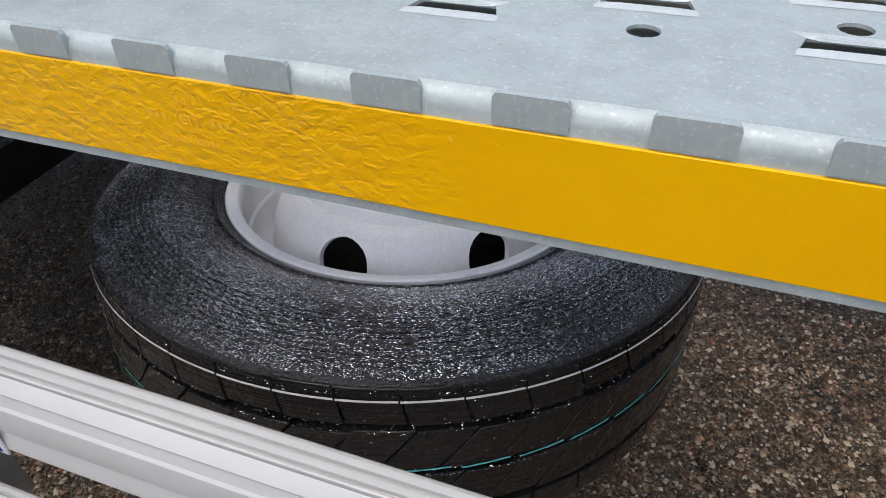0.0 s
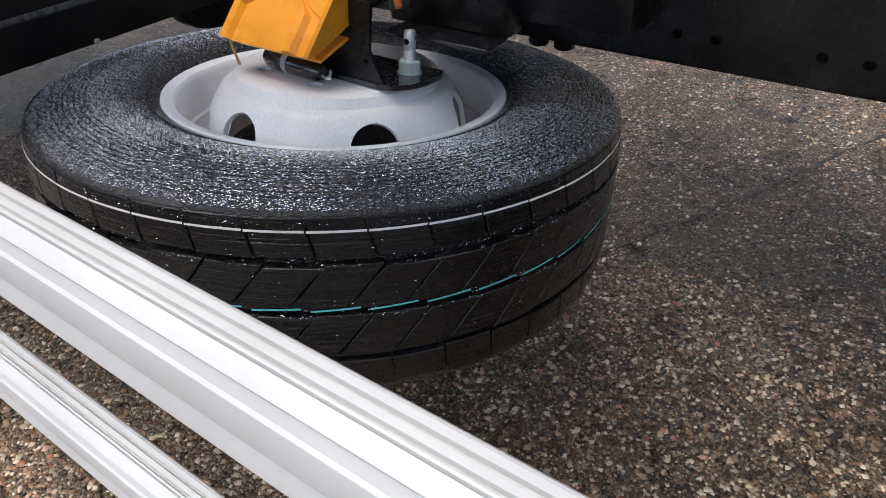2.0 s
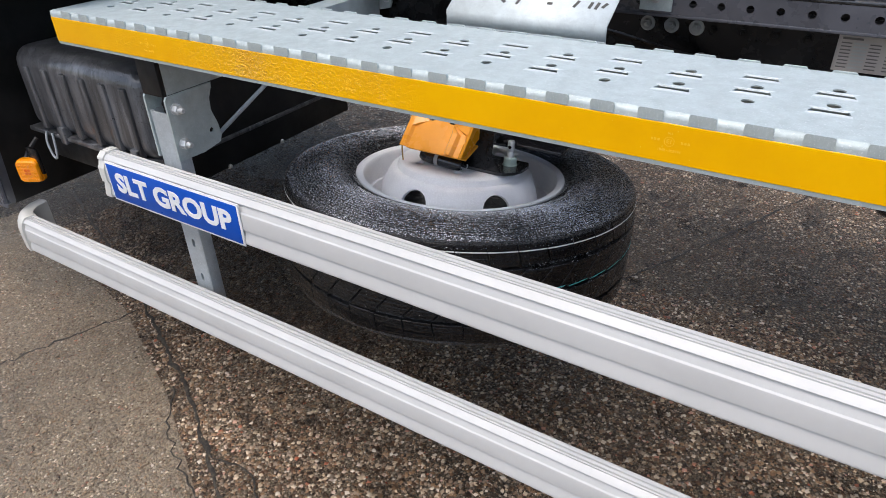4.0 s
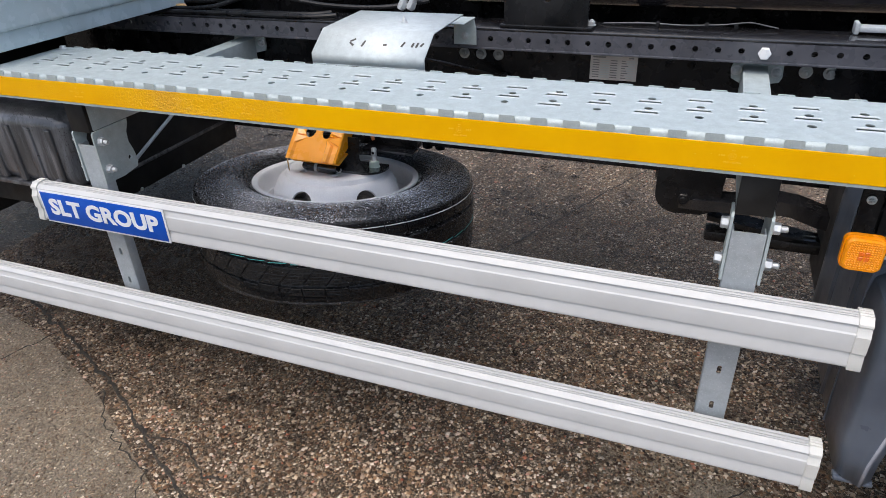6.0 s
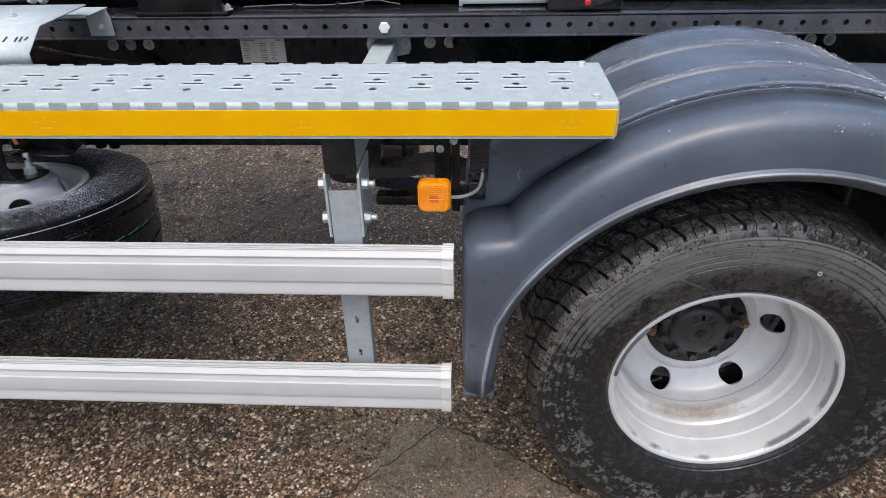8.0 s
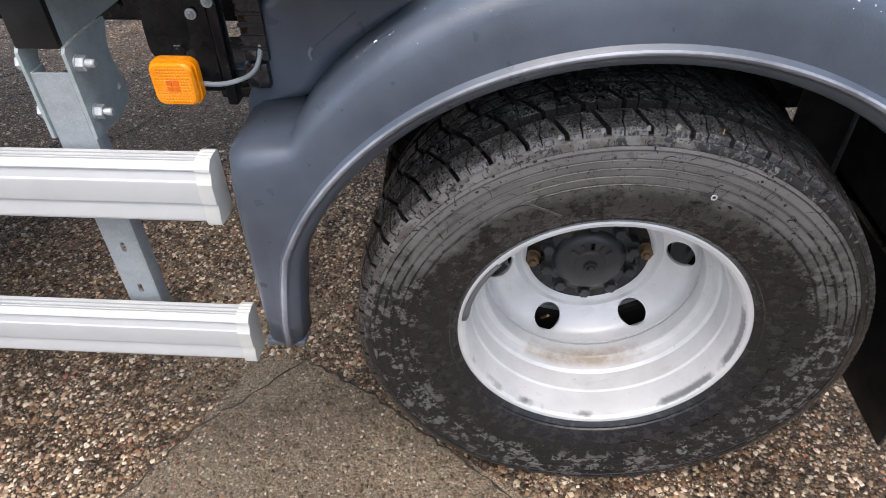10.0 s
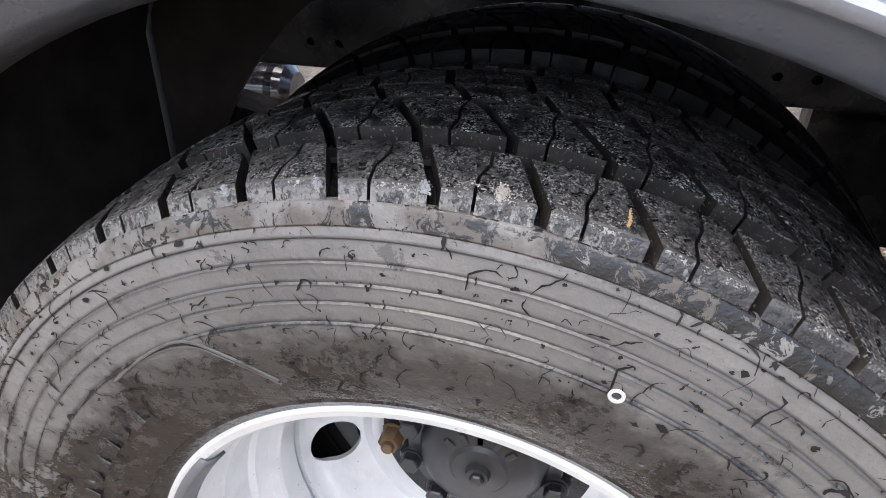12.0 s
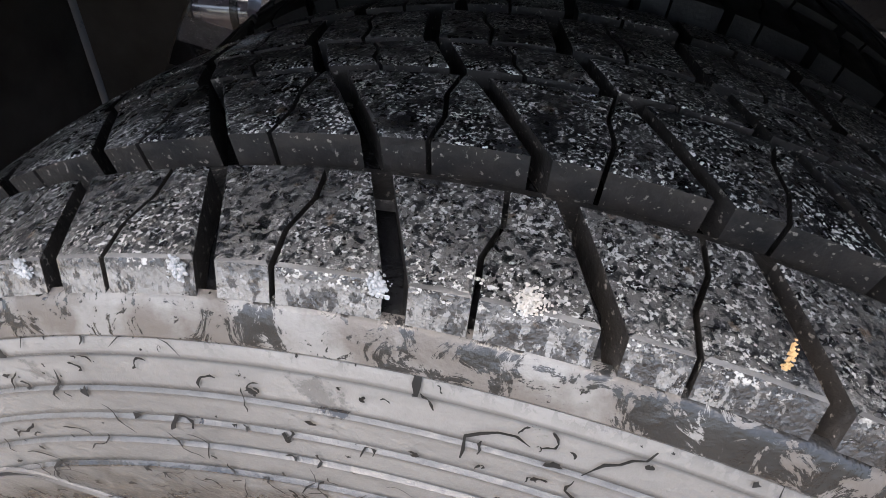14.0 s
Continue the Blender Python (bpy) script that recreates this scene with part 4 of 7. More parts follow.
    part("edge_tape", box(X1 + 0.0025, X1 + 0.004, YF + 0.002, YF + 0.016, Z - 0.0605, Z - 0.0125, 0.0003, 1), M_TAPE, wk, "yellow tape folded round the end")
    # approval marks pressed into the tape: a ringed E with short lines beside it
    for xm in (-0.742, -0.264, 0.220, 0.698, 1.174):
        bm = B()
        ring = [(0.0054, 0), (0.0061, 0), (0.0061, 0.00014), (0.0054, 0.00014)]
        merge(bm, lathe(ring, 22, True))
        merge(bm, letters("E1", 0.0072, 0.00012, 0.0001))
        for word, wx, wy, ws in (("943", 0.0, 0.0098, 0.0040), ("104R - 003994", 0.001, -0.0112, 0.0046), ("B", -0.0165, 0.001, 0.0050), ("R", 0.0185, 0.001, 0.0050)):
            if len(word) == 1:
                for q in range(3):
                    merge(bm, box(wx - 0.005 + 0.0038 * q, wx - 0.0025 + 0.0038 * q, wy - 0.0018, wy + 0.0012, 0, 0.00014, 0))
            else:
                merge(bm, put(letters(word, ws, 0.00012, 0.00008), Matrix.Translation((wx, wy, 0))))
        part("approval_mark", bm, M_EMBOSS, wk, m=Matrix.Translation((xm, YF - 0.0018, Z - 0.034)) @ FACING)


build_walkway()


# ---- wheels ----
def crown(w):
    return 0.439 - 0.010 * min(1.3, abs((w + 0.108) / 0.118)) ** 1.92


def crown_new(w):
    return 0.4285 - 0.007 * min(1.2, abs((w + 0.108) / 0.118)) ** 4


def tread_blocks(bm, rows, n, phase, gap, base, lug, sipe=0.0018, sipe_rows=None, seed=1, flat=None, crown=crown, jit=0.0):
    """Raised blocks on the tyre's belt. rows: outer edge, inner edge, half-pitch shift, slope, zigzag, cut's place, whether the cut slants."""
    rnd = random.Random(seed)
    pitch = 2 * math.pi / n
    for ri, (w0, w1, shift, slope, zig, cut, slant) in enumerate(rows):
        ws = [w0 + (w1 - w0) * q / 3 for q in range(4)]
        for kk in range(n):
            mid = phase + (kk + 0.5 + shift) * pitch
            inset = [rnd.uniform(-jit, jit) if ri else 0.0, rnd.uniform(-jit, jit)]

            def line(frac, half, z, slant=True):
                out = []
                for q, w in enumerate(ws):
                    th = mid + frac * pitch + (slope * (w - ws[0]) / 0.42 if slant else 0.0) + half / 0.42
                    th += z * (0.0016 if q in (1,) else -0.0016 if q in (2,) else 0) / 0.42
                    out.append((th, w + (inset[0] if q == 0 else inset[1] if q == 3 else 0.0)))
                return out

            g, s = gap / 2, sipe / 2
            pieces = [(line(-0.5, g, 0), line(cut, -s, zig, slant)), (line(cut, s, zig, slant), line(0.5, -g, 0))] if sipe and (sipe_rows is None or ri in sipe_rows) else [(line(-0.5, g, 0), line(0.5, -g, 0))]
            for left, right in pieces:
                steps = 3 if len(pieces) == 1 else 2
                c = 0.0011
                cols = []
                for q in range(steps + 1):
                    f = q / steps
                    cols.append([(l[0] * (1 - f) + r[0] * f, l[1]) for l, r in zip(left, right)])
                grid = []
                for q, col in enumerate(cols):
                    colv = []
                    for e, (th, w) in enumerate(col):
                        th2 = th + (c / 0.42 if q == 0 else -c / 0.42 if q == steps else 0)
                        w2 = w - c if e == 0 else w + c if e == 3 else w
                        R = crown(w) - (rnd.uniform(0, 0.0005) if jit == 0 else 0)
                        colv.append((th2, w2, R))
                    grid.append(colv)

                def P(th, w, R):
                    return bm.verts.new((R * math.cos(th), R * math.sin(th), w))

                topv = [[P(*v) for v in col] for col in grid]
                for q in range(steps):
                    for e in range(3):
                        bm.faces.new((topv[q][e], topv[q + 1][e], topv[q + 1][e + 1], topv[q][e + 1]))
                # outline round the block
                idx = [(q, 0) for q in range(steps + 1)] + [(steps, e) for e in range(1, 4)] + [(q, 3) for q in range(steps - 1, -1, -1)] + [(0, e) for e in (2, 1)]
                ring_t = [topv[q][e] for q, e in idx]
                ring_s, ring_b = [], []
                for q, e in idx:
                    th, w = cols[q][e]
                    ring_s.append(P(th, w, crown(w) - 0.0009))
                    if lug and ri == 0 and e == 0:
                        ring_b.append(P(th, lug[0], lug[1]))
                    elif lug and ri == len(rows) - 1 and e == 3:
                        ring_b.append(P(th, -0.216 - lug[0], lug[1]))
                    else:
                        ring_b.append(P(th, w, base))
                for mi, (a, b) in enumerate(((ring_t, ring_s), (ring_s, ring_b))):
                    for q in range(len(a)):
                        j = (q + 1) % len(a)
                        f = bm.faces.new((a[q], a[j], b[j], b[q]))
                        outer = lug and ri == 0 and idx[q][1] == 0 and idx[j][1] == 0
                        f.material_index = 1 if mi else 0
                        if outer:
                            f.material_index = 0 if mi else 2
                        elif not mi and idx[q][1] == idx[j][1] == 3 and ri < 3:
                            f.material_index = 2
    if flat is not None:
        for v in bm.verts:
            v.co.y = max(v.co.y, flat)
    return bm


# sidewall from bead to shoulder (radius, outward), with raised rings
SIDE = [(0.238, -0.020), (0.246, -0.008), (0.253, 0.001), (0.262, 0.008), (0.266, 0.0085), (0.268, 0.0115), (0.285, 0.0185), (0.305, 0.0242), (0.325, 0.0280),
        (0.3400, 0.0304), (0.3412, 0.0291), (0.3545, 0.0313), (0.3557, 0.0300), (0.3675, 0.0318), (0.3687, 0.0306), (0.3815, 0.0322), (0.3827, 0.0312), (0.3958, 0.0302),
        (0.3970, 0.0314), (0.4010, 0.0306), (0.4045, 0.0292), (0.4075, 0.0262), (0.412, 0.0185), (0.4165, 0.010), (0.4185, -0.002), (0.4195, -0.03)]
SIDE_NEW = [(0.238, -0.020), (0.246, -0.008), (0.253, 0.001), (0.262, 0.008), (0.268, 0.0115), (0.270, 0.0105), (0.285, 0.0180), (0.287, 0.0190), (0.305, 0.0238), (0.325, 0.0264),
            *[(r_ + d_, 0.0258 - 2.9 * (r_ + d_ - 0.345) ** 2 - 0.03 * (r_ + d_ - 0.345) + o_) for r_ in [0.339 + 0.0068 * q_ for q_ in range(9)] for d_, o_ in ((0.0, 0.0), (0.0045, 0.0), (0.0051, -0.0013), (0.0062, -0.0013))], (0.402, 0.0145), (0.4130, 0.0108), (0.4195, 0.0082), (0.4212, 0.0066), (0.4216, 0.0030), (0.4210, -0.004), (0.4160, -0.03)]


def mirrored(p):
    return [(r, -0.216 - w) for r, w in reversed(p)]


def disc_sheet(prof, outer, hand, studs, bore, thick=0.007):
    """A wheel disc: flat pattern in polar form, raised by its profile [(pattern radius, radius, height)]."""
    def raised(u, v, d):
        rho, th = math.hypot(u, v), math.atan2(v, u)
        for (p0, r0, h0), (p1, r1, h1) in zip(prof, prof[1:]):
            if rho <= p1 + 1e-9:
                f = (rho - p0) / (p1 - p0)
                break
        else:
            f = 1.0
        r, h_ = r0 + (r1 - r0) * f, h0 + (h1 - h0) * f
        nr, nh = -(h1 - h0), (r1 - r0)
        q = math.hypot(nr, nh) or 1
        r -= d * thick * nr / q
        return (r * math.cos(th), r * math.sin(th), h_ - d * thick * nh / q)
    rings = [circle(0, 0, p[0], 72) for p in prof[1:-1]]
    hs = [circle(0, 0, bore, 36)]
    for a in hand[2]:
        hs.append(circle(hand[0] * math.cos(a), hand[0] * math.sin(a), hand[1], 24))
    for a in studs[2]:
        hs.append(circle(studs[0] * math.cos(a), studs[0] * math.sin(a), studs[1], 12))
    keep = []
    for r_ in rings:
        keep.append([p for p in r_ if not any(inside(p, h_) for h_ in hs)])
    pts = [p for r_ in keep for p in r_]
    return plate(circle(0, 0, outer, 72), hs, thick, raised, extra=pts)


RIM_IN = [(0.2400, -0.0140), (0.2500, -0.0080), (0.2535, -0.0030), (0.2535, 0.0010), (0.2500, 0.0030), (0.2440, 0.0015), (0.2395, -0.0045), (0.2370, -0.0150), (0.2352, -0.0280), (0.2338, -0.0430), (0.2326, -0.0560),
          (0.2285, -0.0590), (0.2280, -0.0800), (0.2270, -0.0990), (0.2225, -0.1060), (0.2200, -0.1150), (0.2165, -0.1230), (0.2080, -0.1265), (0.2062, -0.1300), (0.2058, -0.1400), (0.2052, -0.1600), (0.2085, -0.1660), (0.2130, -0.1720), (0.2240, -0.2000), (0.2340, -0.2160), (0.2500, -0.2190)]
RIM_OUT = [(0.2520, -0.2230), (0.2330, -0.2210), (0.2300, -0.2000), (0.2255, -0.1800), (0.2180, -0.1750), (0.2140, -0.1600), (0.2150, -0.1380), (0.2290, -0.1150), (0.2350, -0.0780), (0.2385, -0.0400)]


def build_rear_wheel():
    M0 = Matrix.Translation((1.562, 0.235, 0.419)) @ FACING
    ax = thing("rear_axle", "rear axle with twin wheels, worn grey tyres and silver rims", "axle")
    wh = new("wheel")
    wh.matrix_basis, wh.parent = M0, ax
    tagged(wh, "outer wheel with a worn grey tyre and silver rim")
    prof = SIDE + mirrored(SIDE)
    bm = lathe(prof, 160)
    for v in bm.verts:
        v.co.y = max(v.co.y, -0.4188)
    tyre = part("tyre", bm, M_SIDEWALL, wh, "used tyre with a dusty grey sidewall", angle=28)
    rows = [(0.0215, -0.0205, 0.0, -0.41, 1, 0.127, False), (-0.0400, -0.0880, 0.50, -0.60, -1, 0.15, False), (-0.0940, -0.1220, 0.20, -0.45, 1, 0.05, True), (-0.1280, -0.1760, 0.55, -0.22, -1, 0.05, True), (-0.1955, -0.2375, 0.6, -0.1, 1, 0.05, True)]
    tr = tread_blocks(B(), rows, 48, radians(90 - 0.85), 0.0068, 0.4185, (0.0303, 0.4045), flat=-0.4188)
    tread = part("tread", tr, M_TREAD, wh, "black wet tread blocks with grit in the grooves", angle=25)
    # the shoulder closes the outer cuts below the block's edge
    bm = lathe([(0.4032, 0.0302), (0.4045, 0.0309), (0.4085, 0.0298), (0.4130, 0.0280), (0.4152, 0.0268), (0.4163, 0.0256), (0.4166, 0.0225)], 192)
    for v in bm.verts:
        v.co.y = max(v.co.y, -0.4186)
    part("shoulder", bm, M_SHOULDER, wh, "grey filmed shoulder splashed with black", angle=40)
    part("groove_floor", lathe([(0.4200, -0.0190), (0.4225, -0.0215), (0.4228, -0.0390), (0.4200, -0.0415)], 120), M_GROOVE, wh, "dusty floor of the outer groove")
    tread.data.materials.append(M_GROOVE), tread.data.materials.append(M_WORNEDGE)
    part("rim", lathe(RIM_IN + RIM_OUT, 128, True), M_RIM, wh, "silver painted steel rim", angle=11)
    a0 = radians(-113)
    ang = [a0 + q * math.pi / 3 for q in range(6)]
    prof_d = [(0.06, 0.06, -0.226), (0.122, 0.122, -0.226), (0.129, 0.128, -0.2200), (0.136, 0.135, -0.2180), (0.142, 0.141, -0.2205), (0.149, 0.148, -0.2225), (0.160, 0.158, -0.2170), (0.197, 0.1900, -0.1960), (0.209, 0.1975, -0.1850), (0.218, 0.2010, -0.1755), (0.226, 0.2025, -0.1660)]
    part("disc", disc_sheet(prof_d, 0.2255, (0.1830, 0.0295, ang), (0.125, 0.0001, []), 0.062), M_RIM, wh, "silver wheel disc with six hand holes")
    hub = lathe([(0, -0.176), (0.012, -0.176), (0.014, -0.183), (0.030, -0.184), (0.034, -0.188), (0.056, -0.189), (0.066, -0.194), (0.071, -0.202), (0.073, -0.207), (0.087, -0.209), (0.089, -0.212), (0.089, -0.2255), (0, -0.2255)], 60)
    merge(hub, lathe([(0, -0.170), (0.006, -0.170), (0.008, -0.172), (0.008, -0.177), (0, -0.177)], 6))
    for q in range(6):
        a = radians(60 + 12 * q)
        part("hub_rib", box(-0.0035, 0.0035, 0.038, 0.052, -0.1895, -0.1855, 0.001, 1, Matrix.Rotation(a - math.pi / 2, 4, "Z") @ Matrix.Rotation(radians(18 if q % 2 else -18), 4, "Z")), M_HUB, wh)
    for q in range(10):
        a = radians(18 + 36 * q)
        part("hub_boss", lathe([(0, -0.2255), (0.0165, -0.2255), (0.0165, -0.2095), (0.0150, -0.2075), (0, -0.2075)], 20, m=Matrix.Translation((0.086 * math.cos(a), 0.086 * math.sin(a), 0))), M_HUB, wh)
    part("hub", hub, M_HUB, wh, "black painted hub cover")
    for q in range(10):
        a = radians(18 + 36 * q)
        part("hub_bolt", hexbolt((0.087 * math.cos(a), 0.087 * math.sin(a), -0.2075), (0, 0, 1), 0.021, 0.012, 0.0, 0.0135), M_HUB, wh)
    for a in (7, 187):
        a = radians(a)
        part("wheel_nut", hexbolt((0.112 * math.cos(a), 0.112 * math.sin(a), -0.226), (0, 0, 1), 0.024, 0.018, 0.008, 0.017), M_RUST, wh, "rusty wheel nut")
    a = a0
    part("valve", rod((0.188 * math.cos(a) - 0.004, 0.188 * math.sin(a) - 0.03, -0.235), (0.188 * math.cos(a) + 0.006, 0.188 * math.sin(a) + 0.008, -0.205), 0.0035, 10), M_RUST, wh, "brass tyre valve")
    # curved black scuffs and blots that the road left in the film
    def bulge(r):
        for (r0, w0), (r1, w1) in zip(SIDE, SIDE[1:]):
            if r0 <= r <= r1:
                return w0 + (w1 - w0) * (r - r0) / (r1 - r0)
        return SIDE[-1][1]

    rnd = random.Random(21)
    bm = B()
    for q in range(1700):
        r = 0.275 + 0.129 * rnd.random() ** (0.55 if q % 2 else 0.9)
        if 0.338 < r < 0.398 and rnd.random() < 0.35:
            continue
        th = radians(rnd.uniform(-25, 205))
        size = rnd.choice((0.4, 0.7, 1.1, 1.8, 3.0))
        if q % 3 == 0:
            # blot
            n = rnd.randint(9, 13)
            rad = (0.0003 + 0.0017 * rnd.random() ** 2.5) * (2.0 if rnd.random() < 0.06 else 1.0) * (1.5 if r > 0.397 else 1)
            st = rnd.uniform(0.6, 1.8)
            pts = [(rad * rnd.uniform(0.25, 1.4) * math.cos(2 * math.pi * e / n) * st, rad * rnd.uniform(0.25, 1.4) * math.sin(2 * math.pi * e / n)) for e in range(n)]
            vs = []
            for a, b in pts:
                rr = min(0.404, r + b)
                t = th + a / r
                vs.append(bm.verts.new((rr * math.cos(t), rr * math.sin(t), bulge(rr) + 0.0010)))
            bm.faces.new(vs)
            continue
        ln, wd = 0.0066 * size * rnd.uniform(0.6, 1.6), rnd.uniform(0.00014, 0.00055) * (2.3 if rnd.random() < 0.12 else 1.0)
        head, bend = rnd.gauss(math.pi / 2, 0.8), rnd.uniform(-2.4, 2.4)
        a, b, prev = 0.0, 0.0, None
        steps = 6
        for e in range(steps + 1):
            w = wd * rnd.uniform(0.45, 1.5) * (0.4 if e in (0, steps) else 1.0)
            nx, ny = -math.sin(head), math.cos(head)
            pair = []
            for sg in (-1, 1):
                rr = min(0.404, max(0.262, r + b + sg * ny * w))
                t = th + (a + sg * nx * w) / r
                pair.append(bm.verts.new((rr * math.cos(t), rr * math.sin(t), bulge(rr) + 0.0009)))
            if prev:
                bm.faces.new((prev[0], prev[1], pair[1], pair[0]))
            prev = pair
            a, b = a + math.cos(head) * ln / steps, b + math.sin(head) * ln / steps
            head += bend / steps + rnd.gauss(0, 0.45)
    tagged(part("scuffing", bm, M_SCUFF, wh, "curved black scuffs in the grey film"), kind="stuff")
    # worn raised marks on the sidewall, too rubbed to read, and a raised crescent
    for a0_, n_, r_, step_, f_ in ((104, 9, 0.311, 1.35, 0.72), (66, 4, 0.300, 1.9, 1.0), (48, 8, 0.306, 1.9, 1.0)):
        for e in range(n_):
            t = radians(a0_ - step_ * e)
            mk = box(-0.0030 * f_, 0.0030 * f_, -0.0045 * f_, 0.0045 * f_, 0, 0.0010, 0.0004, 1)
            if e % 3 == 1:
                mk = lathe([(0.0018 * f_, 0), (0.0042 * f_, 0), (0.0038 * f_, 0.0010), (0.0022 * f_, 0.0010)], 10, True)
            part("raised_mark", put(mk, Matrix.Translation((r_ * math.cos(t), r_ * math.sin(t), bulge(r_) - 0.0004)) @ Matrix.Rotation(t - math.pi / 2, 4, "Z")), M_SIDEWALL, tyre)
    for a0_, n_ in ((212, 9), (168, 8), (8, 8), (-38, 9)):
        for e in range(n_):
            t = radians(a0_ - 4.6 * e)
            mk = box(-0.0075, 0.0075, -0.0105, 0.0105, 0, 0.0012, 0.0005, 1) if e % 3 else lathe([(0.0050, 0), (0.0098, 0), (0.0094, 0.0012), (0.0054, 0.0012)], 14, True)
            part("raised_mark", put(mk, Matrix.Translation((0.309 * math.cos(t), 0.309 * math.sin(t), bulge(0.309) - 0.0003)) @ Matrix.Rotation(t - math.pi / 2, 4, "Z")), M_SIDEWALL, tyre)
    swoosh = [(0.336, 131), (0.3395, 125), (0.3412, 120.5), (0.3400, 117.6), (0.3345, 116.0), (0.3260, 114.6), (0.3160, 113.0), (0.3040, 111.2), (0.2925, 109.6)]
    for off, rad, mat_, lab in ((0.0, 0.0012, M_WORNEDGE, "raised curved rib"), (-0.0042, 0.0010, M_WORNEDGE, "raised curved rib"), (-0.0021, 0.0008, M_SCUFF, "dark groove beside the rib")):
        part("raised_rib", tube([((r_ + off * min(1, e / 3)) * math.cos(radians(t)), (r_ + off * min(1, e / 3)) * math.sin(radians(t)), bulge(r_ + off) + 0.0001) for e, (r_, t) in enumerate(swoosh)], rad, 6), mat_, tyre, lab)
    # balance mark and bits stuck to the rubber
    part("white_mark", lathe([(0.0026, 0), (0.0048, 0), (0.0046, 0.0008), (0.0028, 0.0008)], 24, True, m=Matrix.Translation((0.110, 0.322, 0.0302))), M_RINGMARK, wh, "white painted ring mark")
    bw = B()
    for e in range(10):
        a_ = [radians(139.5 + 3.4 * q) for q in (e, e + 1)]
        pts = [(0.2485, 0.0038), (0.2425, 0.0022), (0.2385, -0.0050), (0.2365, -0.0150)]
        q0, q1 = [[bw.verts.new((r_ * math.cos(t_), r_ * math.sin(t_), z_)) for r_, z_ in [(pr - 0.0012, pz + 0.001) for pr, pz in pts]] for t_ in a_]
        for w_ in range(3):
            bw.faces.new((q0[w_], q0[w_ + 1], q1[w_ + 1], q1[w_]))
    bmesh.ops.remove_doubles(bw, verts=bw.verts, dist=1e-6)
    wgt = part("balance_weight", bw, M_LEAD, wh, "dull grey balance weight clipped on the rim")
    sol = wgt.modifiers.new("thickness", "SOLIDIFY")
    sol.thickness, sol.offset = 0.003, 0.0
    # inner twin, the mudguard's shade painted into its near-black tyre
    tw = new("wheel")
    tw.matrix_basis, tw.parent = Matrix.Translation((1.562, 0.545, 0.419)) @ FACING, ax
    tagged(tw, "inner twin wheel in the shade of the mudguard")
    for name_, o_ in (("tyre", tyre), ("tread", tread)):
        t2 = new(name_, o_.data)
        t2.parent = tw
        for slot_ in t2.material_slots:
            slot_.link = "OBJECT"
            slot_.material = M_INNER_SHADE
    part("rim", lathe(RIM_IN[:17] + [(0.2185, -0.2100), (0.226, -0.2100)] + RIM_OUT[3:], 72, True), M_RIM, tw, "silver steel rim")
    part("tube", rod((1.562, 0.62, 0.419), (1.562, 2.2, 0.419), 0.075, 24, 0.01), M_BLACK, ax)
    part("drum", rod((1.562, 0.46, 0.419), (1.562, 0.70, 0.419), 0.165, 40, 0.01), M_BLACK, ax)
    part("casing", lathe([(0, -0.2), (0.12, -0.17), (0.18, -0.08), (0.19, 0.0), (0.18, 0.08), (0.12, 0.17), (0, 0.2)], 28, m=Matrix.Translation((1.562, 1.38, 0.43)) @ FACING), M_BLACK, ax)


build_rear_wheel()


M_NEWGROOVE = painted("new_groove_rubber", (0.006, 0.006, 0.007), 0.3, 0.3, 0.3)


RIM_SPARE = [(0.2420, -0.0140), (0.2530, -0.0040), (0.2555, 0.0030), (0.2550, 0.0062), (0.2520, 0.0080), (0.2460, 0.0072), (0.2385, 0.0042), (0.2362, 0.0010), (0.2352, -0.0060), (0.2345, -0.0200)]


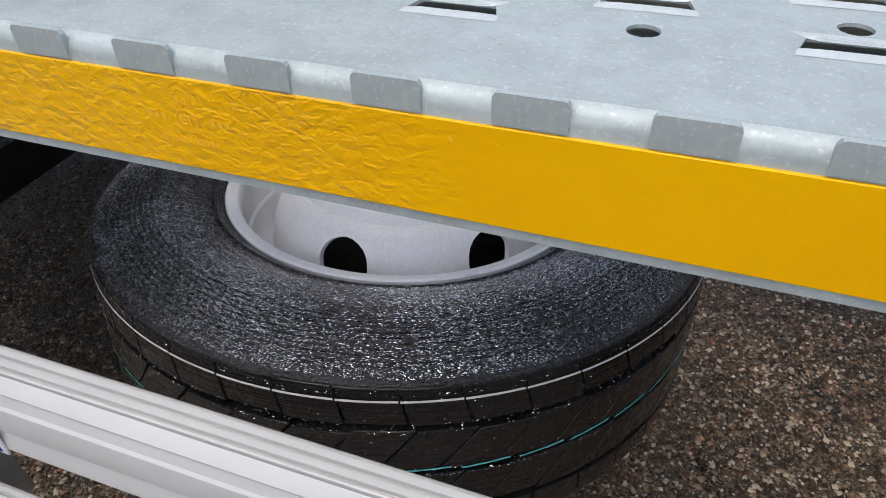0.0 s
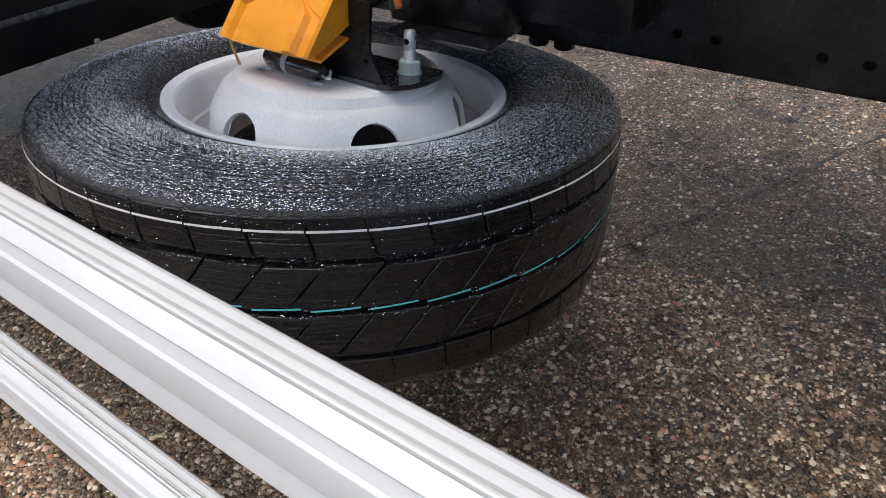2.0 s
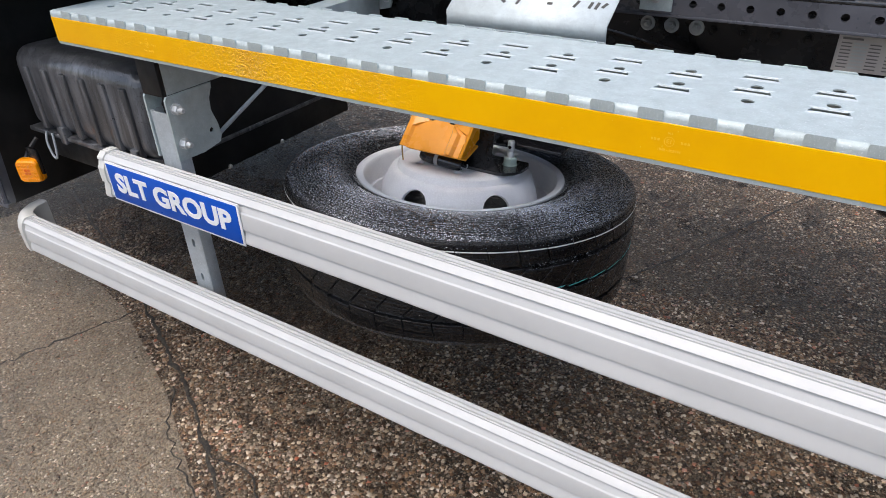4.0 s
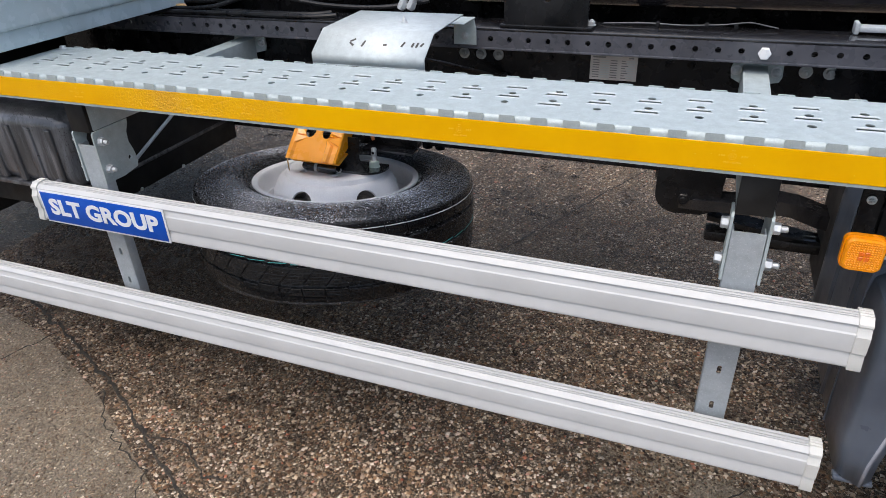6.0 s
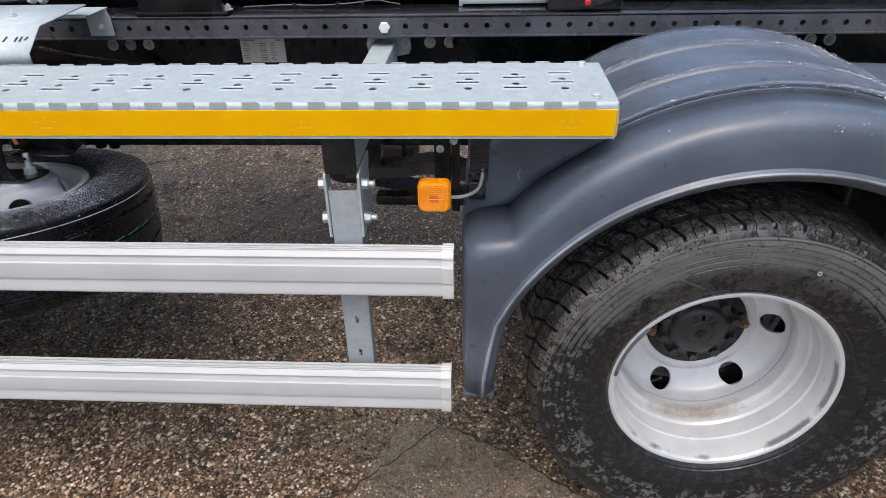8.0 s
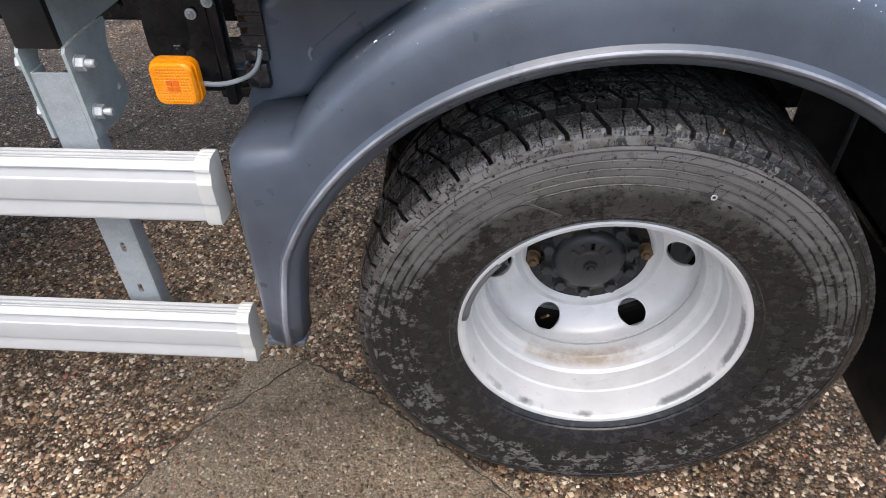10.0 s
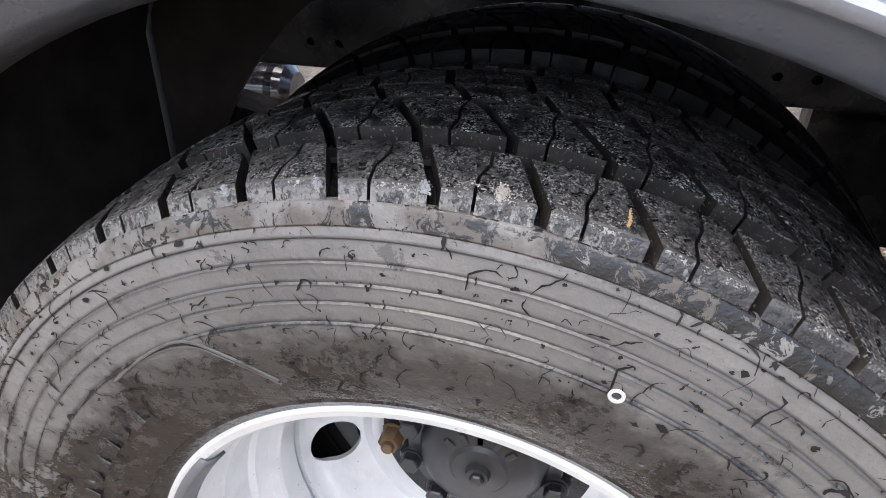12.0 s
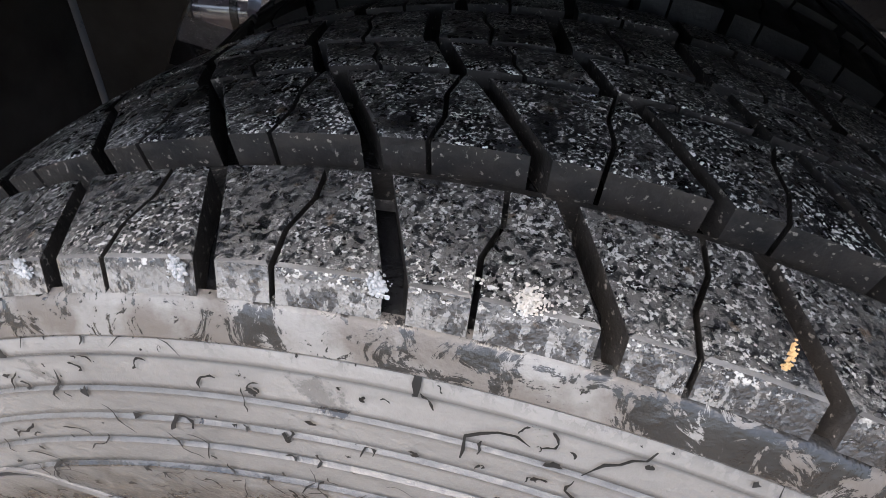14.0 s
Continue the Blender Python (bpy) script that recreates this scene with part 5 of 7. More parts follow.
def build_spare_wheel():
    M0 = aim((-0.386, 0.730, 0.650), (-0.001, 0.128, 1.0)) @ Matrix.Rotation(radians(0), 4, "Z")
    wh = thing("spare_wheel", "new wet spare wheel hung flat under the chassis", "wheel", m=M0)
    xa = (M0.to_3x3().inverted() @ Vector((1, 0, 0)))
    turn = math.atan2(xa.y, xa.x)
    part("tyre", lathe(SIDE_NEW + mirrored(SIDE_NEW), 144), M_NEWSIDE, wh, "new black tyre covered with fine raindrops", angle=28)
    rows = [(0.0045, -0.0400, 0.0, -0.25, 0, 0.0, True), (-0.0490, -0.1030, 0.3, 0.75, 0, 0.0, True), (-0.1110, -0.1660, 0.1, 0.75, 0, 0.0, True), (-0.1730, -0.2150, 0.4, -0.15, 0, 0.0, True)]
    # short mould ribs round the shoulder
    bm = B()
    rq = random.Random(3)
    for q in range(129):
        t = 2 * math.pi * q / 129 + rq.uniform(-0.004, 0.004)
        ln2 = 0.016 if q % 3 == 0 else 0.008
        v8 = []
        for rr_, zz_ in ((0.4208 - ln2, 0.0005), (0.4208, 0.0005), (0.4212, -0.004)):
            base_ = np.interp(rr_, [p[0] for p in SIDE_NEW if p[0] < 0.4213], [p[1] for p in SIDE_NEW if p[0] < 0.4213])
            v8.append([bm.verts.new(((rr_ + 0.0004) * math.cos(t + sg * 0.0022), (rr_ + 0.0004) * math.sin(t + sg * 0.0022), base_ + zz_ + (0.0009 if sg == 0 else 0))) for sg in (-1, 0, 1)])
        for a, b in zip(v8, v8[1:]):
            for e in range(2):
                bm.faces.new((a[e], a[e + 1], b[e + 1], b[e]))
    tagged(part("mould_ribbing", bm, M_NEWGROOVE, wh, "fine mould ribs round the shoulder"), kind="stuff")
    # raindrops, drawn out along the mould rings
    rg = np.random.default_rng(8)
    nd = 95000
    rr = np.sqrt(rg.uniform(0.258 ** 2, 0.420 ** 2, nd))
    th = rg.uniform(0, 6.2832, nd)
    keep_ = rg.random(nd) < np.clip((rr - 0.262) / 0.05, 0.12, 1.0) * (0.22 + 0.78 * (0.5 + 0.5 * np.sin(th * 3 + 9 * rr) * np.sin(th * 7 - 23 * rr)))
    rr, th = rr[keep_], th[keep_]
    nd = len(rr)
    prof_ = [p for p in SIDE_NEW if p[0] < 0.4205]
    hh = np.interp(rr, [p[0] for p in prof_], [p[1] for p in prof_])
    ln_ = rg.uniform(0.0005, 0.0024, nd) * rg.uniform(0.3, 1.0, nd)
    wd_ = 0.00022 + 0.00058 * rg.random(nd) ** 1.8
    shape = np.array([(1, 0, 0), (0, 1, 0), (-1, 0, 0), (0, -1, 0), (0.3, 0.1, 1.0), (-0.35, -0.1, 0.9)])
    sh = shape[None] * rg.uniform(0.7, 1.3, (nd, 6, 3))
    tang, rad_ = sh[..., 0] * ln_[:, None], sh[..., 1] * wd_[:, None]
    R_ = rr[:, None] + rad_
    T_ = th[:, None] + tang / rr[:, None]
    co = np.stack([R_ * np.cos(T_), R_ * np.sin(T_), hh[:, None] + sh[..., 2] * wd_[:, None] * 1.1], -1)
    tri = np.array([(0, 1, 4), (1, 2, 5), (1, 5, 4), (2, 3, 5), (3, 0, 4), (3, 4, 5)])
    me = bpy.data.meshes.new("raindrops")
    me.from_pydata(co.reshape(-1, 3).tolist(), [], (tri[None] + 6 * np.arange(nd)[:, None, None]).reshape(-1, 3).tolist())
    me.materials.append(M_WATER_GLINT)
    drops = new("rain_beading", me)
    drops.parent = wh
    tagged(drops, "beads of rain on the sidewall", kind="stuff")
    # drops on the ribs, added pale for the glints along wet edges
    nt_ = 2800
    w_, th = rg.uniform(-0.165, 0.003, nt_), rg.uniform(0, 6.2832, nt_)
    edge_ = rg.random(nt_) < 0.80
    w_ = np.where(edge_, rg.choice([-0.0405, -0.0490, -0.1030, -0.1115, -0.002], nt_) + rg.normal(0, 0.0016, nt_), w_)
    rr = np.array([crown_new(float(w)) for w in w_])
    s_ = rg.uniform(0.0002, 0.0006, nt_)
    sh = shape[None] * rg.uniform(0.6, 1.4, (nt_, 6, 3)) * s_[:, None, None]
    R_, T_ = rr[:, None] + sh[..., 2], th[:, None] + 2.4 * sh[..., 0] / rr[:, None]
    co = np.stack([R_ * np.cos(T_), R_ * np.sin(T_), w_[:, None] + sh[..., 1]], -1)
    me = bpy.data.meshes.new("raindrops")
    me.from_pydata(co.reshape(-1, 3).tolist(), [], (tri[None][:, :, ::-1] + 6 * np.arange(nt_)[:, None, None]).reshape(-1, 3).tolist())
    me.materials.append(M_WATER_GLINT)
    drops = new("rain_beading", me)
    drops.parent = wh
    tagged(drops, "drops of rain on the ribs with painted glints", kind="stuff")
    tr = part("tread", tread_blocks(B(), rows, 43, 0.03, 0.0024, 0.4155, None, 0.0012, (), 3, None, crown_new, 0.0026), M_NEWTREAD, wh, "fresh black ribs with slanting cuts", angle=25)
    tr.data.materials.append(M_NEWGROOVE), tr.data.materials.append(M_NEWTREAD)

    def line(w, wd, material, name, label, slope, shift, cut, tilt):
        bm = B()
        pitch = 2 * math.pi / 43
        for kk in range(43):
            t0, t1 = 0.03 + (kk + shift) * pitch + slope * (w + 0.0005) / 0.42 + cut, 0.03 + (kk + 1 + shift) * pitch + slope * (w + 0.0005) / 0.42 - cut
            q = [[bm.verts.new(((crown_new(w_) + 0.0007) * math.cos(t0 + (t1 - t0) * e / 4), (crown_new(w_) + 0.0007) * math.sin(t0 + (t1 - t0) * e / 4), w_ + tilt * (e / 4 - 0.5))) for e in range(5)] for w_ in (w, w - wd)]
            for e in range(4):
                bm.faces.new((q[0][e], q[0][e + 1], q[1][e + 1], q[1][e]))
            part(name, bm, material, wh, label)
            bm = B()
        bm.free()

    line(-0.0078, 0.0026, M_STRIPE, "white_dash", "thin white line round the shoulder", -0.25, 0.0, 0.0022, 0.0004)
    line(-0.1010, 0.0024, M_TEAL, "teal_dash", "thin teal line at the rib's edge", 0.75, 0.3 - 0.13, 0.012, 0.0034)
    part("rim", lathe(RIM_SPARE + RIM_IN[8:] + RIM_OUT, 96, True), M_RIMNEW, wh, "new silver rim beaded with rain", angle=30)
    ang = [turn + radians(-93 + 60 * q) for q in range(6)]
    st = [a + math.pi / 6 for a in ang]
    prof_d = [(0.07, 0.07, 0.040), (0.135, 0.135, 0.040), (0.144, 0.144, 0.0385), (0.151, 0.150, 0.0345), (0.157, 0.1535, 0.0265), (0.162, 0.1555, 0.0215), (0.172, 0.1660, 0.0190), (0.179, 0.1710, 0.0150), (0.188, 0.1775, 0.0060),
              (0.215, 0.190, -0.0160), (0.240, 0.195, -0.0400), (0.262, 0.200, -0.0850), (0.280, 0.2052, -0.1300)]
    part("disc", disc_sheet(prof_d, 0.2795, (0.2260, 0.0405, ang), (0.1075, 0.0105, st), 0.082), M_RIMNEW, wh, "new silver domed wheel disc with hand holes")
    return M0


SPARE = build_spare_wheel()


# ---- mudguard ----
def build_mudguard():
    CX, CZ = 1.568, 0.466
    mg = thing("mudguard", "slate blue plastic mudguard over the rear wheels, wet", "mudguard")

    def arc(r, deg):
        return (CX + r * math.cos(radians(deg)), CZ + r * math.sin(radians(deg)))

    LX, LZ, LR = 1.558, 0.418, 0.531  # the lip runs round the wheel's middle

    def lip(z):
        return LX - math.sqrt(LR * LR - (z - LZ) ** 2)

    leg = [((1.044, 0.436), (0.983, 0.438)), ((1.047, 0.490), (0.981, 0.500)), ((1.056, 0.555), (0.980, 0.580)), ((lip(0.620), 0.620), (0.980, 0.680)), ((lip(0.665), 0.665), (0.981, 0.760)),
           ((lip(0.690), 0.690), (0.986, 0.796)), ((lip(0.710), 0.710), (1.008, 0.812)), ((lip(0.730), 0.730), (1.044, 0.817)), ((lip(0.757), 0.757), (1.066, 0.820))]
    mid = [((LX + LR * math.cos(radians(e)), LZ + LR * math.sin(radians(e))), arc(0.606, d)) for d, e in zip(np.linspace(144, 36, 44), np.linspace(138.5, 41.5, 44))]
    stations = leg + mid + [((2 * LX - a[0], a[1]), (2 * CX - b[0], b[1])) for a, b in reversed(leg)]
    section = [(-0.035, 0.222), (-0.020, 0.198), (0.0, 0.186), (0.020, 0.1800), (0.100, 0.1735), (0.135, 0.1700), (0.155, 0.1655), (0.172, 0.1625), (0.185, 0.1620), (0.200, 0.1630), (0.220, 0.1665), (0.245, 0.1700), (0.50, 0.172), (0.76, 0.176), (0.86, 0.181), (0.93, 0.190), (0.98, 0.206), (1.0, 0.226), (1.004, 0.286)]

    def recess(x):
        """The side face lies deeper towards the front and back corners."""
        f = max(0.0, min(1.0, (abs(x - CX) - 0.32) / 0.20))
        return 0.286 + 0.045 * f * f * (3 - 2 * f)

    def share(u, i, o):
        """The lip's bead keeps its width where the flare is wide or narrow."""
        w = math.hypot(o[0] - i[0], o[1] - i[1])
        k_ = min(0.12 / w, 1.9)
        return u * k_ if u < 0.25 else u if u > 0.5 else 0.25 * k_ + (0.5 - 0.25 * k_) * (u - 0.25) / 0.25

    bm = B()
    rows = [[bm.verts.new((i[0] + (o[0] - i[0]) * share(u, i, o), recess(o[0]) if u > 1.003 else y, i[1] + (o[1] - i[1]) * share(u, i, o))) for u, y in section] for i, o in stations]
    # the bead's faces have its sky highlight painted in along with its scuffs
    for a, b in zip(rows, rows[1:]):
        for q in range(len(section) - 1):
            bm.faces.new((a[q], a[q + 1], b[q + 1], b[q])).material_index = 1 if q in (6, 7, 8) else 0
    flare_grid = [[tuple(v.co) for v in r] for r in rows]
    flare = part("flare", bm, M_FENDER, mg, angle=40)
    flare.data.materials.append(M_FENDER_RUB_GLINT)
    sol = flare.modifiers.new("thickness", "SOLIDIFY")
    sol.thickness, sol.offset = 0.004, 0.0
    # foot of the flare
    part("foot", box(0.981, 1.049, 0.172, 0.196, 0.428, 0.438, 0.004), M_FENDER, mg)

    left = [(0.985, 0.436), (0.984, 0.600), (0.984, 0.780), (0.988, 0.812), (1.000, 0.836), (1.006, 0.860), (1.008, 0.900), (1.012, 0.940), (1.026, 0.968), (1.056, 0.984), (1.100, 0.989), (1.170, 0.992)]
    shell = left + [arc(0.617, d) for d in np.linspace(121, 59, 30)] + [(2 * CX - x, z) for x, z in reversed(left)]
    ys = [(0.285, 0.000), (0.2855, 0.007), (0.292, 0.008), (0.299, 0.002), (0.305, 0.0)]
    for c in (0.425, 0.592):
        ys += [(c - 0.010, 0.0), (c - 0.006, 0.005), (c, 0.0065), (c + 0.006, 0.005), (c + 0.010, 0.0)]
    ys += [(0.690, 0.0), (0.715, 0.004), (0.740, 0.004), (0.748, 0.0), (0.750, -0.018)]
    bm = B()
    rows = []
    for i, (x, z) in enumerate(shell):
        a, b = Vector(shell[max(i - 1, 0)]), Vector(shell[min(i + 1, len(shell) - 1)])
        d = (b - a).normalized()
        rows.append([bm.verts.new((x - d.y * o, max(y, recess(x) + 0.0004 * q_), z + d.x * o)) for q_, (y, o) in enumerate(ys)])
    for a, b in zip(rows, rows[1:]):
        for q in range(len(ys) - 1):
            bm.faces.new((a[q], a[q + 1], b[q + 1], b[q]))
    shell_grid = [[tuple(v.co) for v in r] for r in rows]
    sh = part("shell", bm, M_FENDER, mg, "ribbed top shell beaded with rain", angle=40)
    sol = sh.modifiers.new("thickness", "SOLIDIFY")
    sol.thickness, sol.offset = 0.004, -1.0
    # the hollow side face between flare and shell
    def even(line, n):
        L = [0.0]
        for a, b in zip(line, line[1:]):
            L.append(L[-1] + math.hypot(b[0] - a[0], b[1] - a[1]))
        q = np.linspace(0, L[-1], n)
        return list(zip(np.interp(q, L, [p[0] for p in line]), np.interp(q, L, [p[1] for p in line])))

    low = [(0.986, 0.796), (1.008, 0.813), (1.044, 0.818), (1.066, 0.821)] + [arc(0.606, d) for d in np.linspace(143, 90, 30)]
    high = [p_ for p_ in shell[:len(left) + 15] if p_[1] > 0.77] + [arc(0.617, 90)]
    for sg in (1, -1):
        bm = B()
        rows = []
        for a, b in zip(even(low, 60), even(high, 60)):
            row = []
            for f in np.linspace(0, 1, 7):
                x, z = a[0] + (b[0] - a[0]) * f, a[1] + (b[1] - a[1]) * f
                row.append(bm.verts.new((x if sg > 0 else 2 * CX - x, recess(x), z)))
            rows.append(row)
        for a, b in zip(rows, rows[1:]):
            for q in range(6):
                bm.faces.new((a[q], a[q + 1], b[q + 1], b[q]))
        bmesh.ops.remove_doubles(bm, verts=bm.verts, dist=1e-5)
        sp_ = part("side_panel", bm, M_FENDER, mg, angle=60)
        so_ = sp_.modifiers.new("thickness", "SOLIDIFY")
        so_.thickness, so_.offset = 0.003, 0.0
    # beads of rain on the shell and the upper flare
    rg = np.random.default_rng(31)
    co, tri = [], np.array([(0, 1, 4), (1, 2, 5), (1, 5, 4), (2, 3, 5), (3, 0, 4), (3, 4, 5)])
    shape = np.array([(1, 0, 0), (0, 1, 0), (-1, 0, 0), (0, -1, 0), (0.3, 0.1, 0.7), (-0.35, -0.1, 0.6)])
    S_ = np.array([[v_ for v_ in r_] for r_ in shell_grid])
    F_ = np.array([[v_ for v_ in r_] for r_ in flare_grid])
    for G, n_, c0, c1, r0, r1 in ((S_, 9000, 0, S_.shape[1] - 2, 9, S_.shape[0] - 10), (F_, 420, 13, 17, 14, F_.shape[0] - 9), (S_, 160, 0, 3, 4, 12)):
        for _ in range(n_):
            i_, q_ = int(rg.integers(r0, r1)), int(rg.integers(c0, c1))
            u, v = rg.random(2)
            p00, p10, p01, p11 = G[i_, q_], G[i_ + 1, q_], G[i_, q_ + 1], G[i_ + 1, q_ + 1]
            at = (p00 * (1 - u) + p10 * u) * (1 - v) + (p01 * (1 - u) + p11 * u) * v
            tx, ty = p10 - p00, p01 - p00
            nz = np.cross(tx, ty)
            if np.linalg.norm(nz) < 1e-9 or np.linalg.norm(tx) < 1e-9:
                continue
            nz = nz / np.linalg.norm(nz)
            nz = nz if nz[2] - 0.3 * nz[1] > 0 else -nz
            tx = tx / np.linalg.norm(tx)
            ty = np.cross(nz, tx)
            size = 0.0003 + 0.0012 * rg.random() ** 3
            sh_ = shape * rg.uniform(0.7, 1.3, (6, 3)) * size
            co.append(at + nz * 0.0022 + sh_[:, :1] * tx + sh_[:, 1:2] * ty + sh_[:, 2:] * nz)
    co = np.array(co)
    me = bpy.data.meshes.new("raindrops")
    me.from_pydata(co.reshape(-1, 3).tolist(), [], (tri[None] + 6 * np.arange(len(co))[:, None, None]).reshape(-1, 3).tolist())
    me.materials.append(M_WATER_GLINT)
    bead = new("rain_beading", me)
    bead.parent = mg
    tagged(bead, "beads of rain on the mudguard", kind="stuff")
    # black liner inside
    bm = B()
    inn = [(0.992, 0.440), (0.992, 0.78), (1.010, 0.83), (1.030, 0.87), (1.040, 0.93), (1.060, 0.970), (1.105, 0.978), (1.17, 0.982)]
    inn = inn + [arc(0.606, d) for d in np.linspace(121, 59, 30)] + [(2 * CX - x, z) for x, z in reversed(inn)]
    rows = [[bm.verts.new((x, y, z)) for y in (0.352, 0.45, 0.60, 0.745)] for x, z in inn]
    # splash walls reach in to the chassis ahead of and behind the wheels
    for xs in (0.9925, 2.1375):
        part("splash_wall", box(xs - 0.003, xs + 0.003, 0.7545, 0.960, 0.475 if xs < 1.5 else 0.36, 0.955, 0.002), M_FENDER_IN, mg, "black splash wall")
    ring = [(1.562 + 0.520 * math.cos(radians(d)), 0.419 + 0.520 * math.sin(radians(d))) for d in np.linspace(28, 174, 50)]
    part("inner_valance", plate(ring + [(1.000, 0.475), (1.000, 0.800), (1.030, 0.900), (1.080, 0.970)] + [arc(0.598, d) for d in np.linspace(120, 60, 24)] + [(2.06, 0.97), (2.11, 0.90), (2.135, 0.80), (2.135, 0.663)], (), 0.006, lambda u, v, d: (u, 0.7468 + 0.006 * d, v)), M_FENDER_IN, mg, "black inner valance")
    part("rear_splash", box(2.012, 2.134, 0.7475, 0.7535, 0.36, 0.6625, 0.002), M_FENDER_IN, mg, "black rear splash panel")
    for a, b in zip(rows, rows[1:]):
        for q in range(3):
            bm.faces.new((a[q], a[q + 1], b[q + 1], b[q]))
    part("liner", bm, M_FENDER_IN, mg, "black underside liner", angle=50)
    bm = B()
    rows = [[bm.verts.new((i[0] + (o[0] - i[0]) * u, y, i[1] + (o[1] - i[1]) * u)) for u, y in ((0.06, 0.182), (0.5, 0.184), (0.9, 0.196), (0.965, 0.288))] for i, o in stations]
    for a, b in zip(rows, rows[1:]):
        for q in range(3):
            bm.faces.new((a[q], a[q + 1], b[q + 1], b[q]))
    part("flare_liner", bm, M_FENDER_IN, mg, "black underside of the flare", angle=50)
    # scratched clips in the hollow beside the flare
    for cx_, cz_, dx_, dz_ in ((1.092, 0.893, 0.070, 0.060), (1.099, 0.819, 0.120, 0.086)):
        part("clip", tube([(cx_ + 0.004, recess(cx_) - 0.0020, cz_ + 0.010), (cx_ - 0.001, recess(cx_) - 0.0024, cz_ + 0.002), (cx_ + 0.001, recess(cx_) - 0.0020, cz_ - 0.009)], 0.0030, 6), M_FENDER_RUB_GLINT, mg, "small rubbed clip")
        part("seam", tube([(cx_ + 0.006 + dx_ * f_, recess(cx_ + 0.006 + dx_ * f_) - 0.0016, cz_ + 0.010 + dz_ * f_) for f_ in (0, 0.25, 0.5, 0.75, 1)], 0.0011, 6), M_FENDER, mg, "fine moulded seam")
    # mud flap behind the wheels
    flap = thing("mud_flap", "black rubber mud flap behind the rear wheels", "mud flap")
    part("sheet", box(2.150, 2.158, 0.24, 0.90, 0.12, 0.46, 0.002), M_PLASTIC, flap)
    part("clamp_strip", box(2.144, 2.150, 0.26, 0.88, 0.425, 0.455, 0.002), M_BLACK, flap)

    stay = thing("mudguard_stay", "black bolted stay that carries the side lamp", "bracket")
    part("upright", box(0.957, 0.973, 0.31, 0.335, 0.815, 1.012, 0.003), M_BLACK, stay)
    part("arm", box(0.922, 0.955, 0.315, 0.33, 0.835, 1.010, 0.003), M_BLACK, stay)
    part("ribbed_strip", box(0.994, 1.030, 0.322, 0.362, 0.880, 1.004, 0.003), M_WETBLACK, stay)
    for q in range(6):
        part("strip_rib", box(0.993, 1.031, 0.3195, 0.3230, 0.898 + 0.017 * q, 0.904 + 0.017 * q, 0.001, 1), M_WETBLACK, stay)
    part("strip_block", box(0.990, 1.026, 0.318, 0.360, 0.838, 0.879, 0.005), M_WETBLACK, stay)
    part("tie", box(0.974, 0.9895, 0.322, 0.336, 0.850, 0.866, 0.002), M_BLACK, stay)
    for xb, zz in ((0.935, 0.985), (0.962, 0.972), (0.935, 0.955)):
        part("bolt", hexbolt((xb, 0.31, zz), (0, -1, 0), 0.010, 0.006, 0.003, 0.008), M_ZINC, stay)


build_mudguard()


# ---- side lamps ----
def side_lamp(x, y, z, label, turn=0.0):
    lamp = thing("side_lamp", label, "lamp", "side marker lamps", m=Matrix.Translation((x, y, z)) @ Matrix.Rotation(radians(turn), 4, "Z"))

    def rounded(s, r):
        return [(sx * (s - r) + r * math.cos(a), sz * (s - r) + r * math.sin(a)) for sx, sz, b in ((1, 1, 0), (-1, 1, 90), (-1, -1, 180), (1, -1, 270)) for a in [radians(b + 22.5 * q) for q in range(5)]]
    part("base", plate(rounded(0.032, 0.013), (), 0.012, lambda u, v, d: (u, 0.012 * d, v)), M_LENS, lamp, "amber lamp base")
    bm = B()
    loops = [[bm.verts.new((u, y_, v)) for u, v in rounded(s, 0.012)] for s, y_ in ((0.030, 0.0), (0.030, -0.008), (0.0275, -0.012))]
    for a, b in zip(loops, loops[1:]):
        for q in range(len(a)):
            bm.faces.new((a[q], a[(q + 1) % len(a)], b[(q + 1) % len(b)], b[q]))
    bm.faces.new(loops[-1])
    ln = part("lens", bm, M_LENS, lamp, "amber reflector lens")
    bm = B()
    for q in range(12):
        for e in range(12):
            xx, zz = -0.0231 + 0.0042 * q, -0.0231 + 0.0042 * e
            if (abs(xx) < 0.0090 and abs(zz) < 0.0090) or math.hypot(xx, zz) > 0.0305:
                continue
            vs = [bm.verts.new((xx + a * 0.0019, -0.0119, zz + b * 0.0019)) for a, b in ((-1, -1), (1, -1), (1, 1), (-1, 1))]
            tip = bm.verts.new((xx, -0.0133, zz))
            for a in range(4):
                bm.faces.new((vs[a], vs[(a + 1) % 4], tip))
    part("prism_grid", bm, M_LENS, ln)
    bm = B()
    for sx in (-1, 1):
        for sz in (-1, 1):
            merge(bm, box(sx * 0.0045 - 0.0037, sx * 0.0045 + 0.0037, -0.0136, -0.0118, sz * 0.0045 - 0.0037, sz * 0.0045 + 0.0037, 0.0006, 1))
    part("lamp_window", bm, M_AMBER_DARK, ln, "deeper orange window in the middle")


M_AMBER_DARK = painted("deep_amber", (0.80, 0.15, 0.004), 0.2, 0.1, 0.5, 0.0, 0.0)
side_lamp(0.927, 0.232, 0.891, "square amber side marker lamp on the stay")
side_lamp(-1.405, 0.215, 0.640, "square amber side marker lamp below the battery box", 28)
wire = thing("lamp_cable", "grey cable running to the side lamp", "cable")
